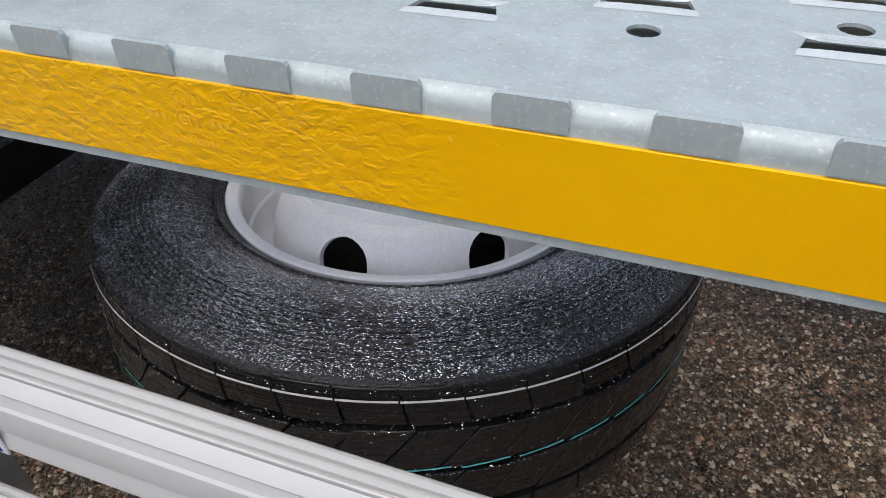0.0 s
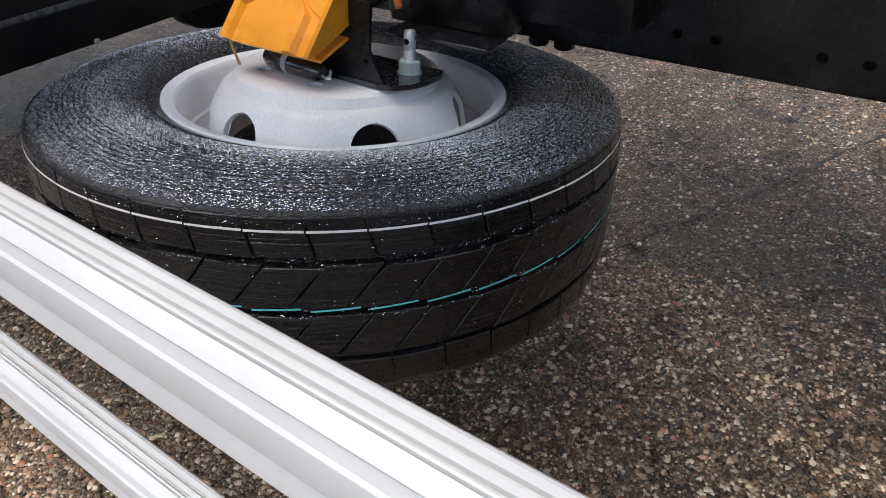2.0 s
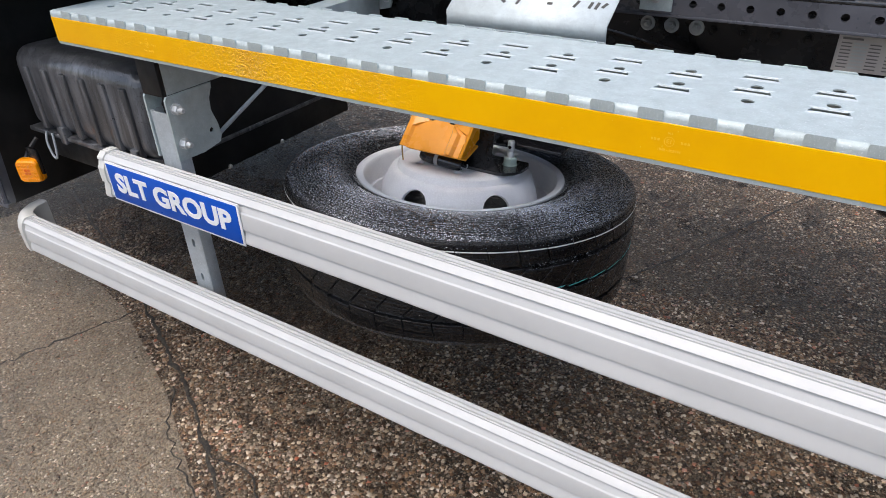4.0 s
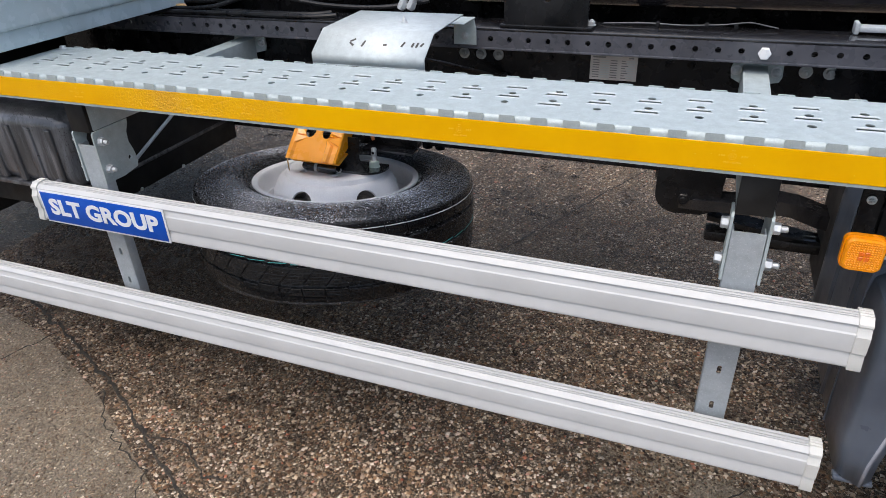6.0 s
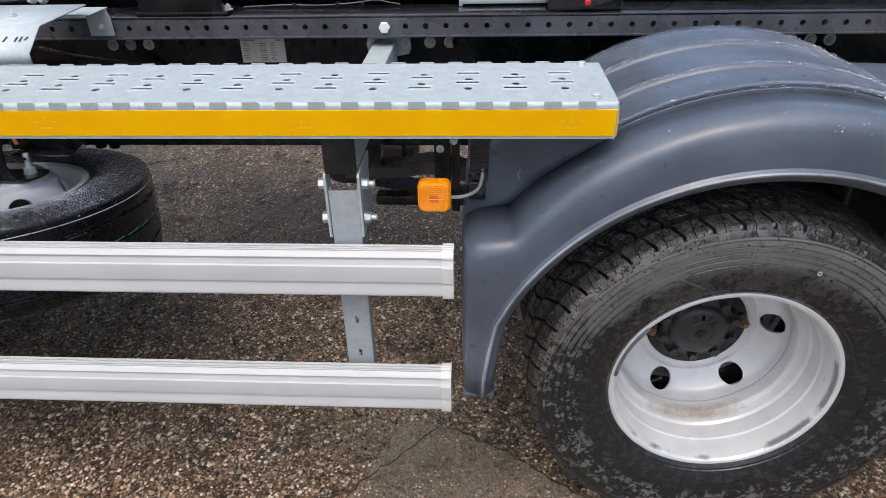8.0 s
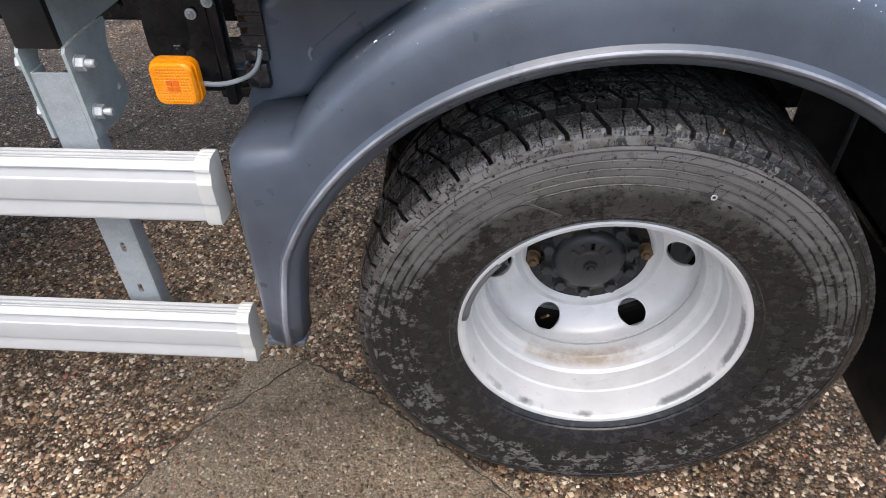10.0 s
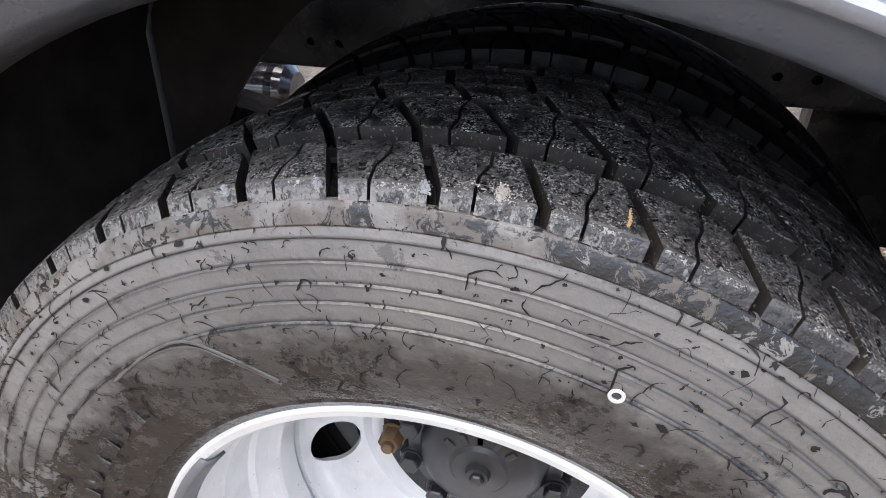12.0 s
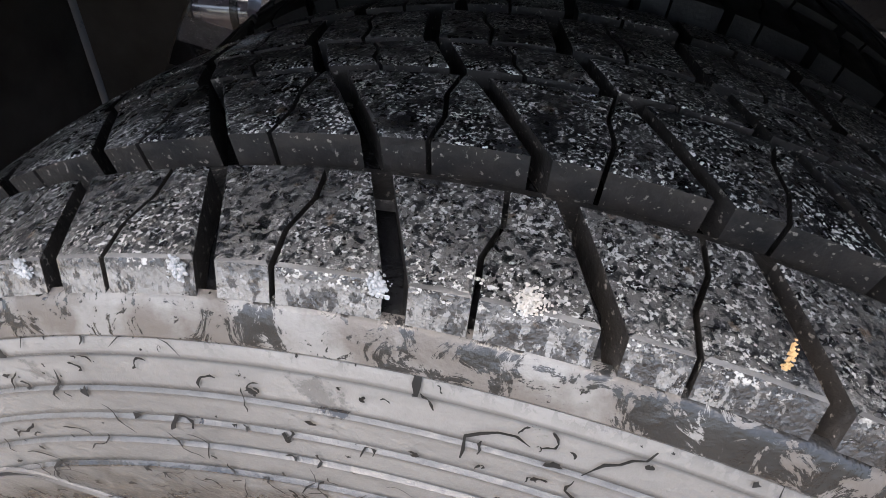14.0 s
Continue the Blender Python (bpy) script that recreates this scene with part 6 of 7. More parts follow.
part("cable", tube([(0.955, 0.25, 0.880), (0.975, 0.262, 0.8735), (0.998, 0.280, 0.8725), (1.012, 0.300, 0.876), (1.018, 0.316, 0.890), (1.019, 0.325, 0.905)], 0.0036, 8), M_GREYHOSE, wire)
lampstem = thing("lamp_bracket", "black bracket for the marker lamp", "bracket")
part("tab", box(-1.42, -1.37, 0.228, 0.236, 0.63, 0.70, 0.002), M_BLACK, lampstem)


# ---- chassis ----
def build_chassis():
    ch = thing("chassis_frame", "black painted truck chassis rails with bolts", "chassis")
    for y, s in ((0.966, 1), (1.80, -1)):
        hol = [circle(-0.143 + 0.183 * q + dx, 0.733, 0.0075, 10) for q in range(-10, 15) for dx in (0.0, 0.0525)]
        part("rail_web", plate([(-3.2, 0.692), (3.0, 0.692), (3.0, 1.030), (-3.2, 1.030)], hol, 0.008, lambda u, v, d, y=y, s=s: (u, y + s * 0.008 * d, v)), M_BLACK, ch)
        for zz in (0.692, 1.022):
            part("rail_flange", box(-3.2, 3.0, min(y, y + s * 0.075), max(y, y + s * 0.075), zz - 0.001, zz + 0.008, 0.002), M_BLACK, ch)
    for x in (-1.7, -0.75, 0.45, 1.25, 2.2):
        part("cross_member", box(x - 0.04, x + 0.04, 0.98, 1.79, 0.80, 1.0, 0.006), M_BLACK, ch)
    part("rail_liner", box(-3.2, 3.0, 0.9775, 0.9835, 0.705, 1.018, 0.001), M_BLACK, ch)
    # round spacers under the lower flange
    for x in (-0.19, -0.145):
        part("spacer", rod((x, 1.005, 0.668), (x, 1.005, 0.692), 0.017, 16, 0.003), M_BLACK, ch)
    for x in (-0.039, 0.013, 0.066, 0.870, 0.925, 1.847, 1.898, 1.949, 2.115):
        part("flange_nut", hexbolt((x, 0.966, 0.998), (0, -1, 0), 0.018, 0.010, 0.007, 0.0160), M_ZINC_DULL, ch)
    for x in (0.10, 0.16, 0.22, 0.28, 0.54, 0.60, 0.94, 1.0):
        part("flange_nut", hexbolt((x, 0.966, 0.998), (0, -1, 0), 0.015, 0.007, 0.002, 0.012), M_BLACK, ch)

    sf = thing("subframe", "grey perforated subframe angle on top of the chassis", "subframe")
    hol = [circle(0.338 + 0.053 * (q - 58), 1.0645, 0.0075, 10) for q in range(106)]
    part("web", plate([(-3.0, 1.042), (3.0, 1.042), (3.0, 1.086), (-3.0, 1.086)], hol, 0.007, lambda u, v, d: (u, 0.866 + 0.007 * d, v)), M_SUBFRAME, sf)
    part("top_flange", box(-3.0, 3.0, 0.866, 1.000, 1.0862, 1.093, 0.002), M_WETBLACK, sf)
    part("lower_lip", box(-3.0, 3.0, 0.864, 0.900, 1.036, 1.0418, 0.001), M_SUBFRAME, sf)
    part("bolt_head", hexbolt((0.7605, 0.866, 1.0625), (0, -1, 0), 0.026, 0.011, 0, 0.0), M_WHITEZINC, sf, "large bright bolt head")

    dp = thing("data_plate", "aluminium maker's data plate riveted to the chassis web", "sign")
    part("panel", box(0.333, 0.460, 0.9615, 0.9655, 0.946, 1.014, 0.0008), M_DATA, dp)
    bm = B()
    for q in range(8):
        zz = 1.000 - 0.0066 * q
        for xa, xb in ((0.340, 0.358), (0.388, 0.407), (0.418, 0.428 + 0.004 * (q % 3))):
            merge(bm, box(xa, xb, 0.9609, 0.9616, zz - 0.0011, zz + 0.0011, 0, 1))
    merge(bm, box(0.340, 0.375, 0.9609, 0.9616, 1.0065, 1.0105, 0, 1))
    merge(bm, box(0.436, 0.450, 0.9609, 0.9616, 1.0065, 1.0105, 0, 1))
    part("print", bm, M_GREYPRINT, dp, "rows of dark print")
    for q in range(8):
        zz = 1.000 - 0.0066 * q
        for xa, xb in ((0.361, 0.385), (0.431, 0.453)):
            part("field", box(xa, xb, 0.9611, 0.9618, zz - 0.0017, zz + 0.0017, 0, 1), M_CAP, dp, "pale entry field")

    # spring and hanger ahead of the axle
    sp = thing("leaf_spring", "black leaf spring and hanger under the chassis", "suspension")
    hang = [(0.56, 0.80), (0.555, 0.70)] + [(0.612 + 0.057 * math.cos(radians(a)), 0.672 + 0.057 * math.sin(radians(a))) for a in range(180, 285, 15)] + [(0.68, 0.618), (0.71, 0.632), (0.725, 0.66), (0.73, 0.80)]
    part("hanger", plate(hang, [circle(0.63, 0.665, 0.012, 10)], 0.05, lambda u, v, d: (u, 0.86 + 0.05 * d, v)), M_BLACK, sp)
    part("pin", hexbolt((0.63, 0.86, 0.665), (0, -1, 0), 0.03, 0.014, 0.004, 0.022), M_BLACK, sp)
    for q in range(1, 3):
        pts = []
        for e in range(15):
            x = 0.60 + q * 0.10 + (0.98 - 0.1 * q) * e / 14
            pts.append((x, 0.655 - 0.115 * math.sin(math.pi * min(1, max(0, (x - 0.55) / 2.03))) - 0.016 * q))
        out = pts + [(x, z - 0.014) for x, z in reversed(pts)]
        part("leaf", plate(out, (), 0.07, lambda u, v, d: (u, 0.875 + 0.07 * d, v)), M_BLACK, sp)
    top_ = [(0.62, 0.662), (0.70, 0.668), (0.78, 0.670), (0.825, 0.682), (0.870, 0.689), (0.925, 0.682), (0.980, 0.664), (1.10, 0.640), (1.30, 0.600)]
    low_ = [(1.30, 0.566), (1.10, 0.602), (0.960, 0.628), (0.900, 0.648), (0.845, 0.650), (0.800, 0.639), (0.62, 0.636)]
    part("spring_arm", plate(top_ + low_, (), 0.075, lambda u, v, d: (u, 0.850 + 0.075 * d, v)), M_WETBLACK, sp, "humped black spring arm wet with rain", angle=40)
    part("rear_hanger", plate([(1.93, 0.70), (1.93, 0.52), (1.99, 0.475), (2.40, 0.50), (2.46, 0.70)], (), 0.06, lambda u, v, d: (u, 0.975 + 0.06 * d, v)), M_BLACK, sp)
    part("lower_link", box(0.70, 1.50, 0.86, 0.92, 0.540, 0.572, 0.008), M_BLACK, sp)


M_ZINC_DULL = galvanised("dull_zinc_nut", (0.56, 0.57, 0.56), 0.45)
M_WHITEZINC = painted("white_zinc_head", (0.85, 0.86, 0.86), 0.3, 0.05)
build_chassis()


# ---- gear on the chassis ----
def build_gear():
    cv = thing("valve_cover", "folded galvanised cover plate with worn black stencil", "cover")
    X0, X1 = -0.268, 0.030
    slot = [(-0.205, 1.045), (-0.120, 1.045), (-0.112, 1.052), (-0.112, 1.062), (-0.120, 1.070), (-0.205, 1.070), (-0.213, 1.062), (-0.213, 1.052)]

    def fold(line):
        bm = B()
        a = [[bm.verts.new((x, y, z)) for x in (X0, X1)] for y, z in line]
        for p, q in zip(a, a[1:]):
            bm.faces.new((p[0], p[1], q[1], q[0]))
        return bm
    cover = part("sheet", fold([(0.500, 1.0725), (0.500, 1.096), (0.566, 1.141), (0.770, 1.146)]), M_GALV_BRIGHT, cv, angle=12)
    sol = cover.modifiers.new("thickness", "SOLIDIFY")
    sol.thickness = 0.003
    part("front_lip", plate([(X0, 0.985), (X1, 0.985), (X1, 1.0725), (X0, 1.0725)], [slot], 0.003, lambda u, v, d: (u, 0.500 + 0.003 * d, v)), M_GALV_BRIGHT, cv)
    part("back_fold", box(-0.10, 0.030, 0.770, 0.866, 1.118, 1.121, 0.001, 1), M_GALV, cv)
    part("ear", plate([(-0.028, 1.050), (0.036, 1.050), (0.036, 1.092), (0.030, 1.118), (-0.028, 1.118)], [circle(0.004, 1.074, 0.006, 10)], 0.004, lambda u, v, d: (u, 0.852 + 0.004 * d, v)), M_GALV, cv)
    part("ear_bolt", hexbolt((0.004, 0.852, 1.074), (0, -1, 0), 0.014, 0.007, 0.003, 0.010), M_ZINC_DULL, cv)
    part("top_bolt", hexbolt((-0.085, 0.655, 1.1435), (0, 0, 1), 0.012, 0.007, 0.006, 0.009), M_ZINC, cv)
    # worn stencil strokes on the sloping face
    along, up = Vector((1, 0, 0)), Vector((0, 0.066, 0.045)).normalized()
    nrm = Vector((0, -up.z, up.y))
    for sx, sy, ang, ln in ((-0.170, 0.046, 35, 0.016), (-0.170, 0.034, -35, 0.016), (-0.139, 0.037, 75, 0.020), (-0.082, 0.036, 0, 0.010), (-0.036, 0.040, 70, 0.016), (-0.011, 0.040, 80, 0.014), (0.0, 0.040, 80, 0.015), (0.012, 0.042, 60, 0.012)):
        p = Vector((0, 0.500, 1.096)) + along * sx + up * sy + nrm * 0.0002
        d = along * math.cos(radians(ang)) + up * math.sin(radians(ang))
        w = d.cross(nrm) * 0.0028
        bm = B()
        bm.faces.new([bm.verts.new(p + d * ln / 2 * a + w * b + nrm * 0.0004) for a, b in ((-1, -1), (1, -1), (1, 1), (-1, 1))])
        part("stencil_stroke", bm, M_DARKPRINT, cv, "worn black stencil stroke")

    lug = thing("stop_plate", "upright black steel plate with an oblong hole", "bracket")
    slot2 = [(0.222 + 0.012 * math.cos(a), 1.182 + (0.010 if math.sin(a) > 0 else -0.010) + 0.012 * math.sin(a)) for a in [2 * math.pi * q / 20 for q in range(20)]]
    out = [(0.107, 1.094), (0.332, 1.094), (0.332, 1.190), (0.322, 1.214), (0.300, 1.228), (0.140, 1.228), (0.118, 1.214), (0.107, 1.190)]
    part("plate", plate(out, [slot2], 0.014, lambda u, v, d: (u, 0.880 + 0.014 * d, v)), M_BLACK, lug)
    part("foot", box(0.095, 0.345, 0.875, 0.965, 1.0935, 1.103, 0.003), M_BLACK, lug)
    part("foot_bolt", hexbolt((0.338, 0.905, 1.103), (0, 0, 1), 0.016, 0.009, 0.004, 0.012), M_ZINC_DULL, lug)

    cy = thing("hydraulic_cylinder", "gloss black hydraulic cylinder lying along the frame", "hydraulic cylinder")
    part("barrel", rod((-0.10, 1.185, 1.205), (1.14, 1.185, 1.205), 0.100, 48, 0.008), M_GLOSS, cy)
    part("gland", rod((-0.16, 1.185, 1.205), (-0.10, 1.185, 1.205), 0.075, 32, 0.006), M_GLOSS, cy)
    part("rod_end", rod((-0.55, 1.185, 1.205), (-0.16, 1.185, 1.205), 0.038, 24), M_GALV_DULL, cy)
    part("base_eye", rod((1.18, 1.115, 1.205), (1.18, 1.255, 1.205), 0.085, 32, 0.006), M_BLACK, cy)

    vb = thing("control_box", "black control housing with a yellow sticker and a red knob", "control box")
    part("housing", box(1.185, 1.375, 0.885, 0.99, 1.0935, 1.32, 0.010, 3), M_WETBLACK, vb)
    part("sticker", rod((1.335, 0.8845, 1.156), (1.335, 0.8835, 1.156), 0.017, 24), M_YELLOW, vb, "round yellow warning sticker")
    part("knob", rod((1.282, 0.885, 1.116), (1.282, 0.870, 1.116), 0.0085, 16, 0.003), M_RED, vb, "small red knob")
    for zz in (1.125, 1.15):
        part("edge_strip", box(1.19, 1.37, 0.8835, 0.886, zz + 0.03, zz + 0.034, 0.0005, 1), M_BLACK, vb)

    bar = thing("guide_bar", "bare grey steel guide bar with a hand wheel", "bar")
    part("bar", box(0.955, 1.185, 0.965, 0.998, 1.0985, 1.112, 0.003), M_GALV_DULL, bar)
    part("stop", box(0.952, 0.962, 0.963, 0.9995, 1.0935, 1.120, 0.002), M_GALV_DULL, bar)

    tie = thing("cable_tie_line", "thin grey brake lines clipped beside the cylinder", "pipe")
    part("line", tube([(0.36, 0.97, 1.097), (0.47, 0.975, 1.100), (0.57, 0.97, 1.099), (0.66, 0.97, 1.104), (0.72, 0.98, 1.109), (0.76, 0.985, 1.102), (0.79, 0.985, 1.0965)], 0.0016, 8), M_LEAD, tie)
    for x in (0.50, 0.62, 0.69):
        part("clip", box(x - 0.005, x + 0.005, 0.964, 0.982, 1.0932, 1.106, 0.002), M_BLACK, tie)

    floor = thing("lift_arm", "black steel lift arm lying inside the frame", "lift arm")
    part("beam", box(-1.3, 2.6, 1.30, 1.42, 1.001, 1.25, 0.006), M_BLACK, floor)
    part("top_flange", box(-1.3, 2.6, 1.27, 1.45, 1.2505, 1.264, 0.004), M_BLACK, floor)
    for x in (-0.9, -0.1, 0.75, 1.6):
        part("web_rib", box(x, x + 0.012, 1.272, 1.2995, 1.03, 1.25, 0.002), M_BLACK, floor)

    # hoses and pipes ahead of the cover
    hs = thing("hydraulic_hoses", "bundle of black hydraulic hoses on the frame", "hose")
    rnd = random.Random(5)
    for q in (0, 2, 4, 5):
        dy, dz = 0.028 * q, 0.006 * (q % 3)
        pts = [(-1.15, 0.90 + dy * 0.8, 1.108 + dz), (-0.9, 0.90 + dy, 1.112 + dz), (-0.70 + 0.03 * q, 0.92 + dy, 1.145 + dz + 0.01 * rnd.random()), (-0.48, 0.94 + dy * 0.7, 1.125 + dz), (-0.30 - 0.02 * q, 0.96 + dy, 1.120 + 0.015 * q), (-0.16, 1.00 + dy, 1.135 + 0.012 * q)]
        part("hose", tube(pts, 0.0085 if q % 2 else 0.0065, 10), M_HOSE, hs)
    for q in range(2):
        part("fitting", rod((-0.24 + 0.03 * q, 0.965, 1.115), (-0.205 + 0.03 * q, 0.975, 1.185), 0.0115, 14, 0.002), M_ZINC, hs, "zinc hose fitting")
        part("ferrule", rod((-0.235 + 0.03 * q, 0.966, 1.120), (-0.228 + 0.03 * q, 0.968, 1.136), 0.0135, 6), M_ZINC, hs)
    for pts in ([(-1.2, 0.88, 1.100), (-0.80, 0.880, 1.1005), (-0.52, 0.880, 1.1005), (-0.42, 0.90, 1.104)], [(-1.2, 0.91, 1.1005), (-0.84, 0.91, 1.1005), (-0.55, 0.91, 1.1005), (-0.46, 0.94, 1.104)]):
        part("pipe", tube(pts, 0.007, 8), M_HOSE, hs)
    part("clamp", box(-0.69, -0.63, 0.905, 0.96, 1.148, 1.168, 0.003), M_ZINC, hs, "zinc hose clamp")
    tg = thing("hose_tag", "small orange-brown rag caught on the frame", "tag")
    part("scrap", box(-1.03, -0.995, 0.90, 0.925, 1.094, 1.118, 0.006), M_STRAW, tg)

    wl = thing("wiring_loom", "bundle of thin black wires out of the cover", "cable")
    for q in range(6):
        part("wire", tube([(-0.16, 0.72 + 0.02 * q, 1.050 - 0.004 * q), (-0.06, 0.78 + 0.015 * q, 1.020 - 0.006 * q), (0.01, 0.85 + 0.012 * q, 0.985 - 0.006 * q), (0.06, 0.915, 0.955 - 0.004 * q), (0.085, 0.955, 0.940)], 0.0035, 6), M_HOSE, wl)
    part("gland", rod((0.085, 0.966, 0.938), (0.085, 0.945, 0.938), 0.012, 14, 0.003), M_PLASTIC, wl)
    low = thing("air_hose_loop", "black air hoses looped under the walkway", "hose")
    for q in range(4):
        part("hose", tube([(-0.72 + 0.01 * q, 0.97, 0.82), (-0.66, 0.93 + 0.015 * q, 0.765 - 0.012 * q), (-0.57, 0.91 + 0.015 * q, 0.745 - 0.012 * q), (-0.48, 0.93 + 0.01 * q, 0.76 - 0.008 * q), (-0.42, 0.97, 0.80)], 0.008, 8), M_HOSE, low)


build_gear()


# ---- spare wheel carrier, winch and chock ----
def build_carrier():
    ca = thing("spare_wheel_carrier", "black steel carrier arm clamping the spare wheel", "bracket")
    inv = SPARE
    xa = SPARE.to_3x3().inverted() @ Vector((1, 0, 0))
    flat = SPARE @ Matrix.Rotation(math.atan2(xa.y, xa.x), 4, "Z")
    base = [(0.030, -0.062), (0.128, -0.062), (0.148, -0.054), (0.163, -0.036), (0.170, -0.008), (0.168, 0.030), (0.158, 0.050), (0.030, 0.050)]
    part("clamp_plate", put(plate(base, (), 0.007, lambda u, v, d: (u, v, 0.0485 - 0.007 * d)), flat), M_WETBLACK, ca)
    part("gusset", put(plate([(-0.050, 0.054), (0.040, 0.0487), (0.137, 0.0487), (0.124, 0.068), (0.112, 0.088), (0.116, 0.150), (-0.050, 0.150)], [circle(0.107, 0.074, 0.0042, 10)], 0.006, lambda u, v, d: (u, -0.059 + 0.006 * d, v)), flat), M_BLACK, ca)
    part("arm", box(-0.33, -0.135, 0.80, 0.845, 0.745, 0.90, 0.004), M_BLACK, ca)
    # made-up disc that keeps bounced light out of the hand holes
    part("hole_shade_disc", put(lathe([(0, -0.098), (0.170, -0.098), (0.176, -0.092), (0.176, -0.086), (0, -0.086)], 40), SPARE), M_BLACK, ca, "black disc added to darken the wheel's hand holes")
    part("arm_flange", box(-0.30, -0.133, 0.752, 0.799, 0.742, 0.749, 0.002), M_WETBLACK, ca)
    part("web", box(-0.395, -0.290, 0.690, 0.799, 0.790, 0.797, 0.002), M_BLACK, ca)
    part("cross_bar", box(-0.42, 0.02, 0.84, 0.965, 0.76, 0.90, 0.006), M_BLACK, ca)
    part("crosstie", box(-0.40, -0.36, 0.70, 0.965, 0.84, 0.90, 0.004), M_BLACK, ca)
    # handle of the winch under the chock
    grip = aim((-0.066, -0.076, 0.0555), (1, -0.085, -0.01))
    part("winch_handle", put(lathe([(0, 0), (0.010, 0.002), (0.0145, 0.012), (0.0150, 0.040), (0.0150, 0.095), (0.0135, 0.112), (0.009, 0.120), (0, 0.120)], 20, m=grip), flat), M_WETBLACK, ca, "black rubber grip")
    part("grip_band", put(lathe([(0.0146, 0.048), (0.0158, 0.048), (0.0158, 0.058), (0.0146, 0.058)], 20, True, m=grip), flat), M_GREYHOSE, ca, "pale band")
    part("grip_hook", put(tube([(0.050, -0.088, 0.052), (0.060, -0.089, 0.050), (0.068, -0.088, 0.054), (0.066, -0.084, 0.060)], 0.0016, 6), flat), M_GREYHOSE, ca, "bent pale wire end")
    # clamp stud with drilled head and nut
    nb = SPARE.inverted() @ Vector((-0.258, 0.749, 0.72))
    p = (nb.x, nb.y, 0.0485)
    part("clamp_nut", put(hexbolt(p, (0, 0, 1), 0.029, 0.017, 0.0, 0.0175), inv), M_NUT, ca, "pale green zinc nut")
    st = lathe([(0, 0), (0.0085, 0.0), (0.0085, 0.030), (0.0075, 0.032), (0.0085, 0.034), (0.0085, 0.054), (0.007, 0.058), (0, 0.058)], 18, m=Matrix.Translation(p))
    part("clamp_stud", put(st, inv), M_ZINC, ca, "zinc stud with a cross hole")
    part("cross_hole", put(rod((p[0], p[1] - 0.0088, 0.0485 + 0.044), (p[0], p[1] + 0.0088, 0.0485 + 0.044), 0.0042, 12), inv), M_BLACK, ca)
    part("spring", tube([(-0.262 + 0.008 * math.cos(q * 1.05) + 0.0004 * q, 0.700 + 0.008 * math.sin(q * 1.05), 0.905 - 0.0016 * q) for q in range(30)] + [(-0.240, 0.690, 0.850), (-0.228, 0.690, 0.840), (-0.230, 0.694, 0.822)], 0.0016, 6, 3), M_ZINC, ca, "zinc retaining spring")
    part("pull_tab", rod((-0.230, 0.694, 0.824), (-0.222, 0.690, 0.806), 0.005, 8, 0.002), M_RUSTORANGE, ca, "orange rubber tab")
    part("string", tube([(-0.472, 0.625, 0.765), (-0.480, 0.625, 0.745), (-0.488, 0.635, 0.715), (-0.494, 0.645, 0.69)], 0.002, 6), M_STRAW, ca, "thin pale cord")

    # wheel chock, ramp towards the outside
    ck = thing("wheel_chock", "orange plastic wheel chock stowed on the carrier", "wheel chock")
    L, R = -0.470, -0.306
    # ramp skin with ribs down both sides and two openings near the top
    across = [(L, 0.004), (L + 0.012, 0.004), (L + 0.018, -0.003), (L + 0.060, -0.003), (L + 0.070, -0.003), (R - 0.070, -0.003), (R - 0.048, -0.003), (R - 0.042, 0.005), (R - 0.030, 0.005), (R - 0.024, -0.003), (R - 0.010, -0.003), (R - 0.004, 0.003), (R, 0.003)]
    down = Vector((0, 0.130, 0.122))
    nr = Vector((0, -down.z, down.y)).normalized()

    def onramp(u, v, d):
        o = 0.0
        for (a, oa), (b, ob) in zip(across, across[1:]):
            if a <= u <= b:
                o = oa + (ob - oa) * (u - a) / (b - a)
        q = Vector((u, 0.604, 0.757)) + down * v + nr * (o - 0.004 * d)
        return q
    op = []
    for cx in (-0.418, -0.362):
        op.append([(cx + 0.017 * math.cos(a), 0.60 + (0.22 if math.sin(a) > 0 else -0.06) + 0.12 * math.sin(a)) for a in [2 * math.pi * q / 18 for q in range(18)]])
    ex = [(a, f) for a, _ in across[1:-1] for f in (0.1, 0.2, 0.3, 0.45, 0.6)]
    ex = [e for e in ex if not any(inside(e, h_) for h_ in op)]
    outl = [(a, 0.0) for a, _ in across] + [(a, 1.25) for a, _ in reversed(across)]
    part("ramp", plate(outl, op, 0.004, onramp, extra=ex), M_CHOCK, ck, "ribbed orange ramp", angle=8)
    side = [(0.606, 0.757), (0.616, 0.752), (0.664, 0.766), (0.690, 0.775), (0.800, 0.880), (0.800, 0.920), (0.764, 0.909)]
    for xs in (L + 0.001, R - 0.004):
        part("side_wall", plate(side, (), 0.003, lambda u, v, d, xs=xs: (xs + 0.003 * d, u, v)), M_CHOCK, ck)
    part("core", box(L + 0.02, R - 0.006, 0.776, 0.80, 0.865, 0.915, 0.004), M_CHOCK, ck)
    part("base_flange", box(L + 0.006, R - 0.002, 0.625, 0.690, 0.752, 0.757, 0.002, 1, Matrix.Translation((0, 0.68, 0.755)) @ Matrix.Rotation(radians(13), 4, "X") @ Matrix.Translation((0, -0.68, -0.755))), M_CHOCK, ck)


M_NUT = painted("green_zinc", (0.42, 0.52, 0.48), 0.35, 0.15)
M_RUSTORANGE = painted("orange_rubber", (0.55, 0.16, 0.03), 0.5, 0.2)
build_carrier()


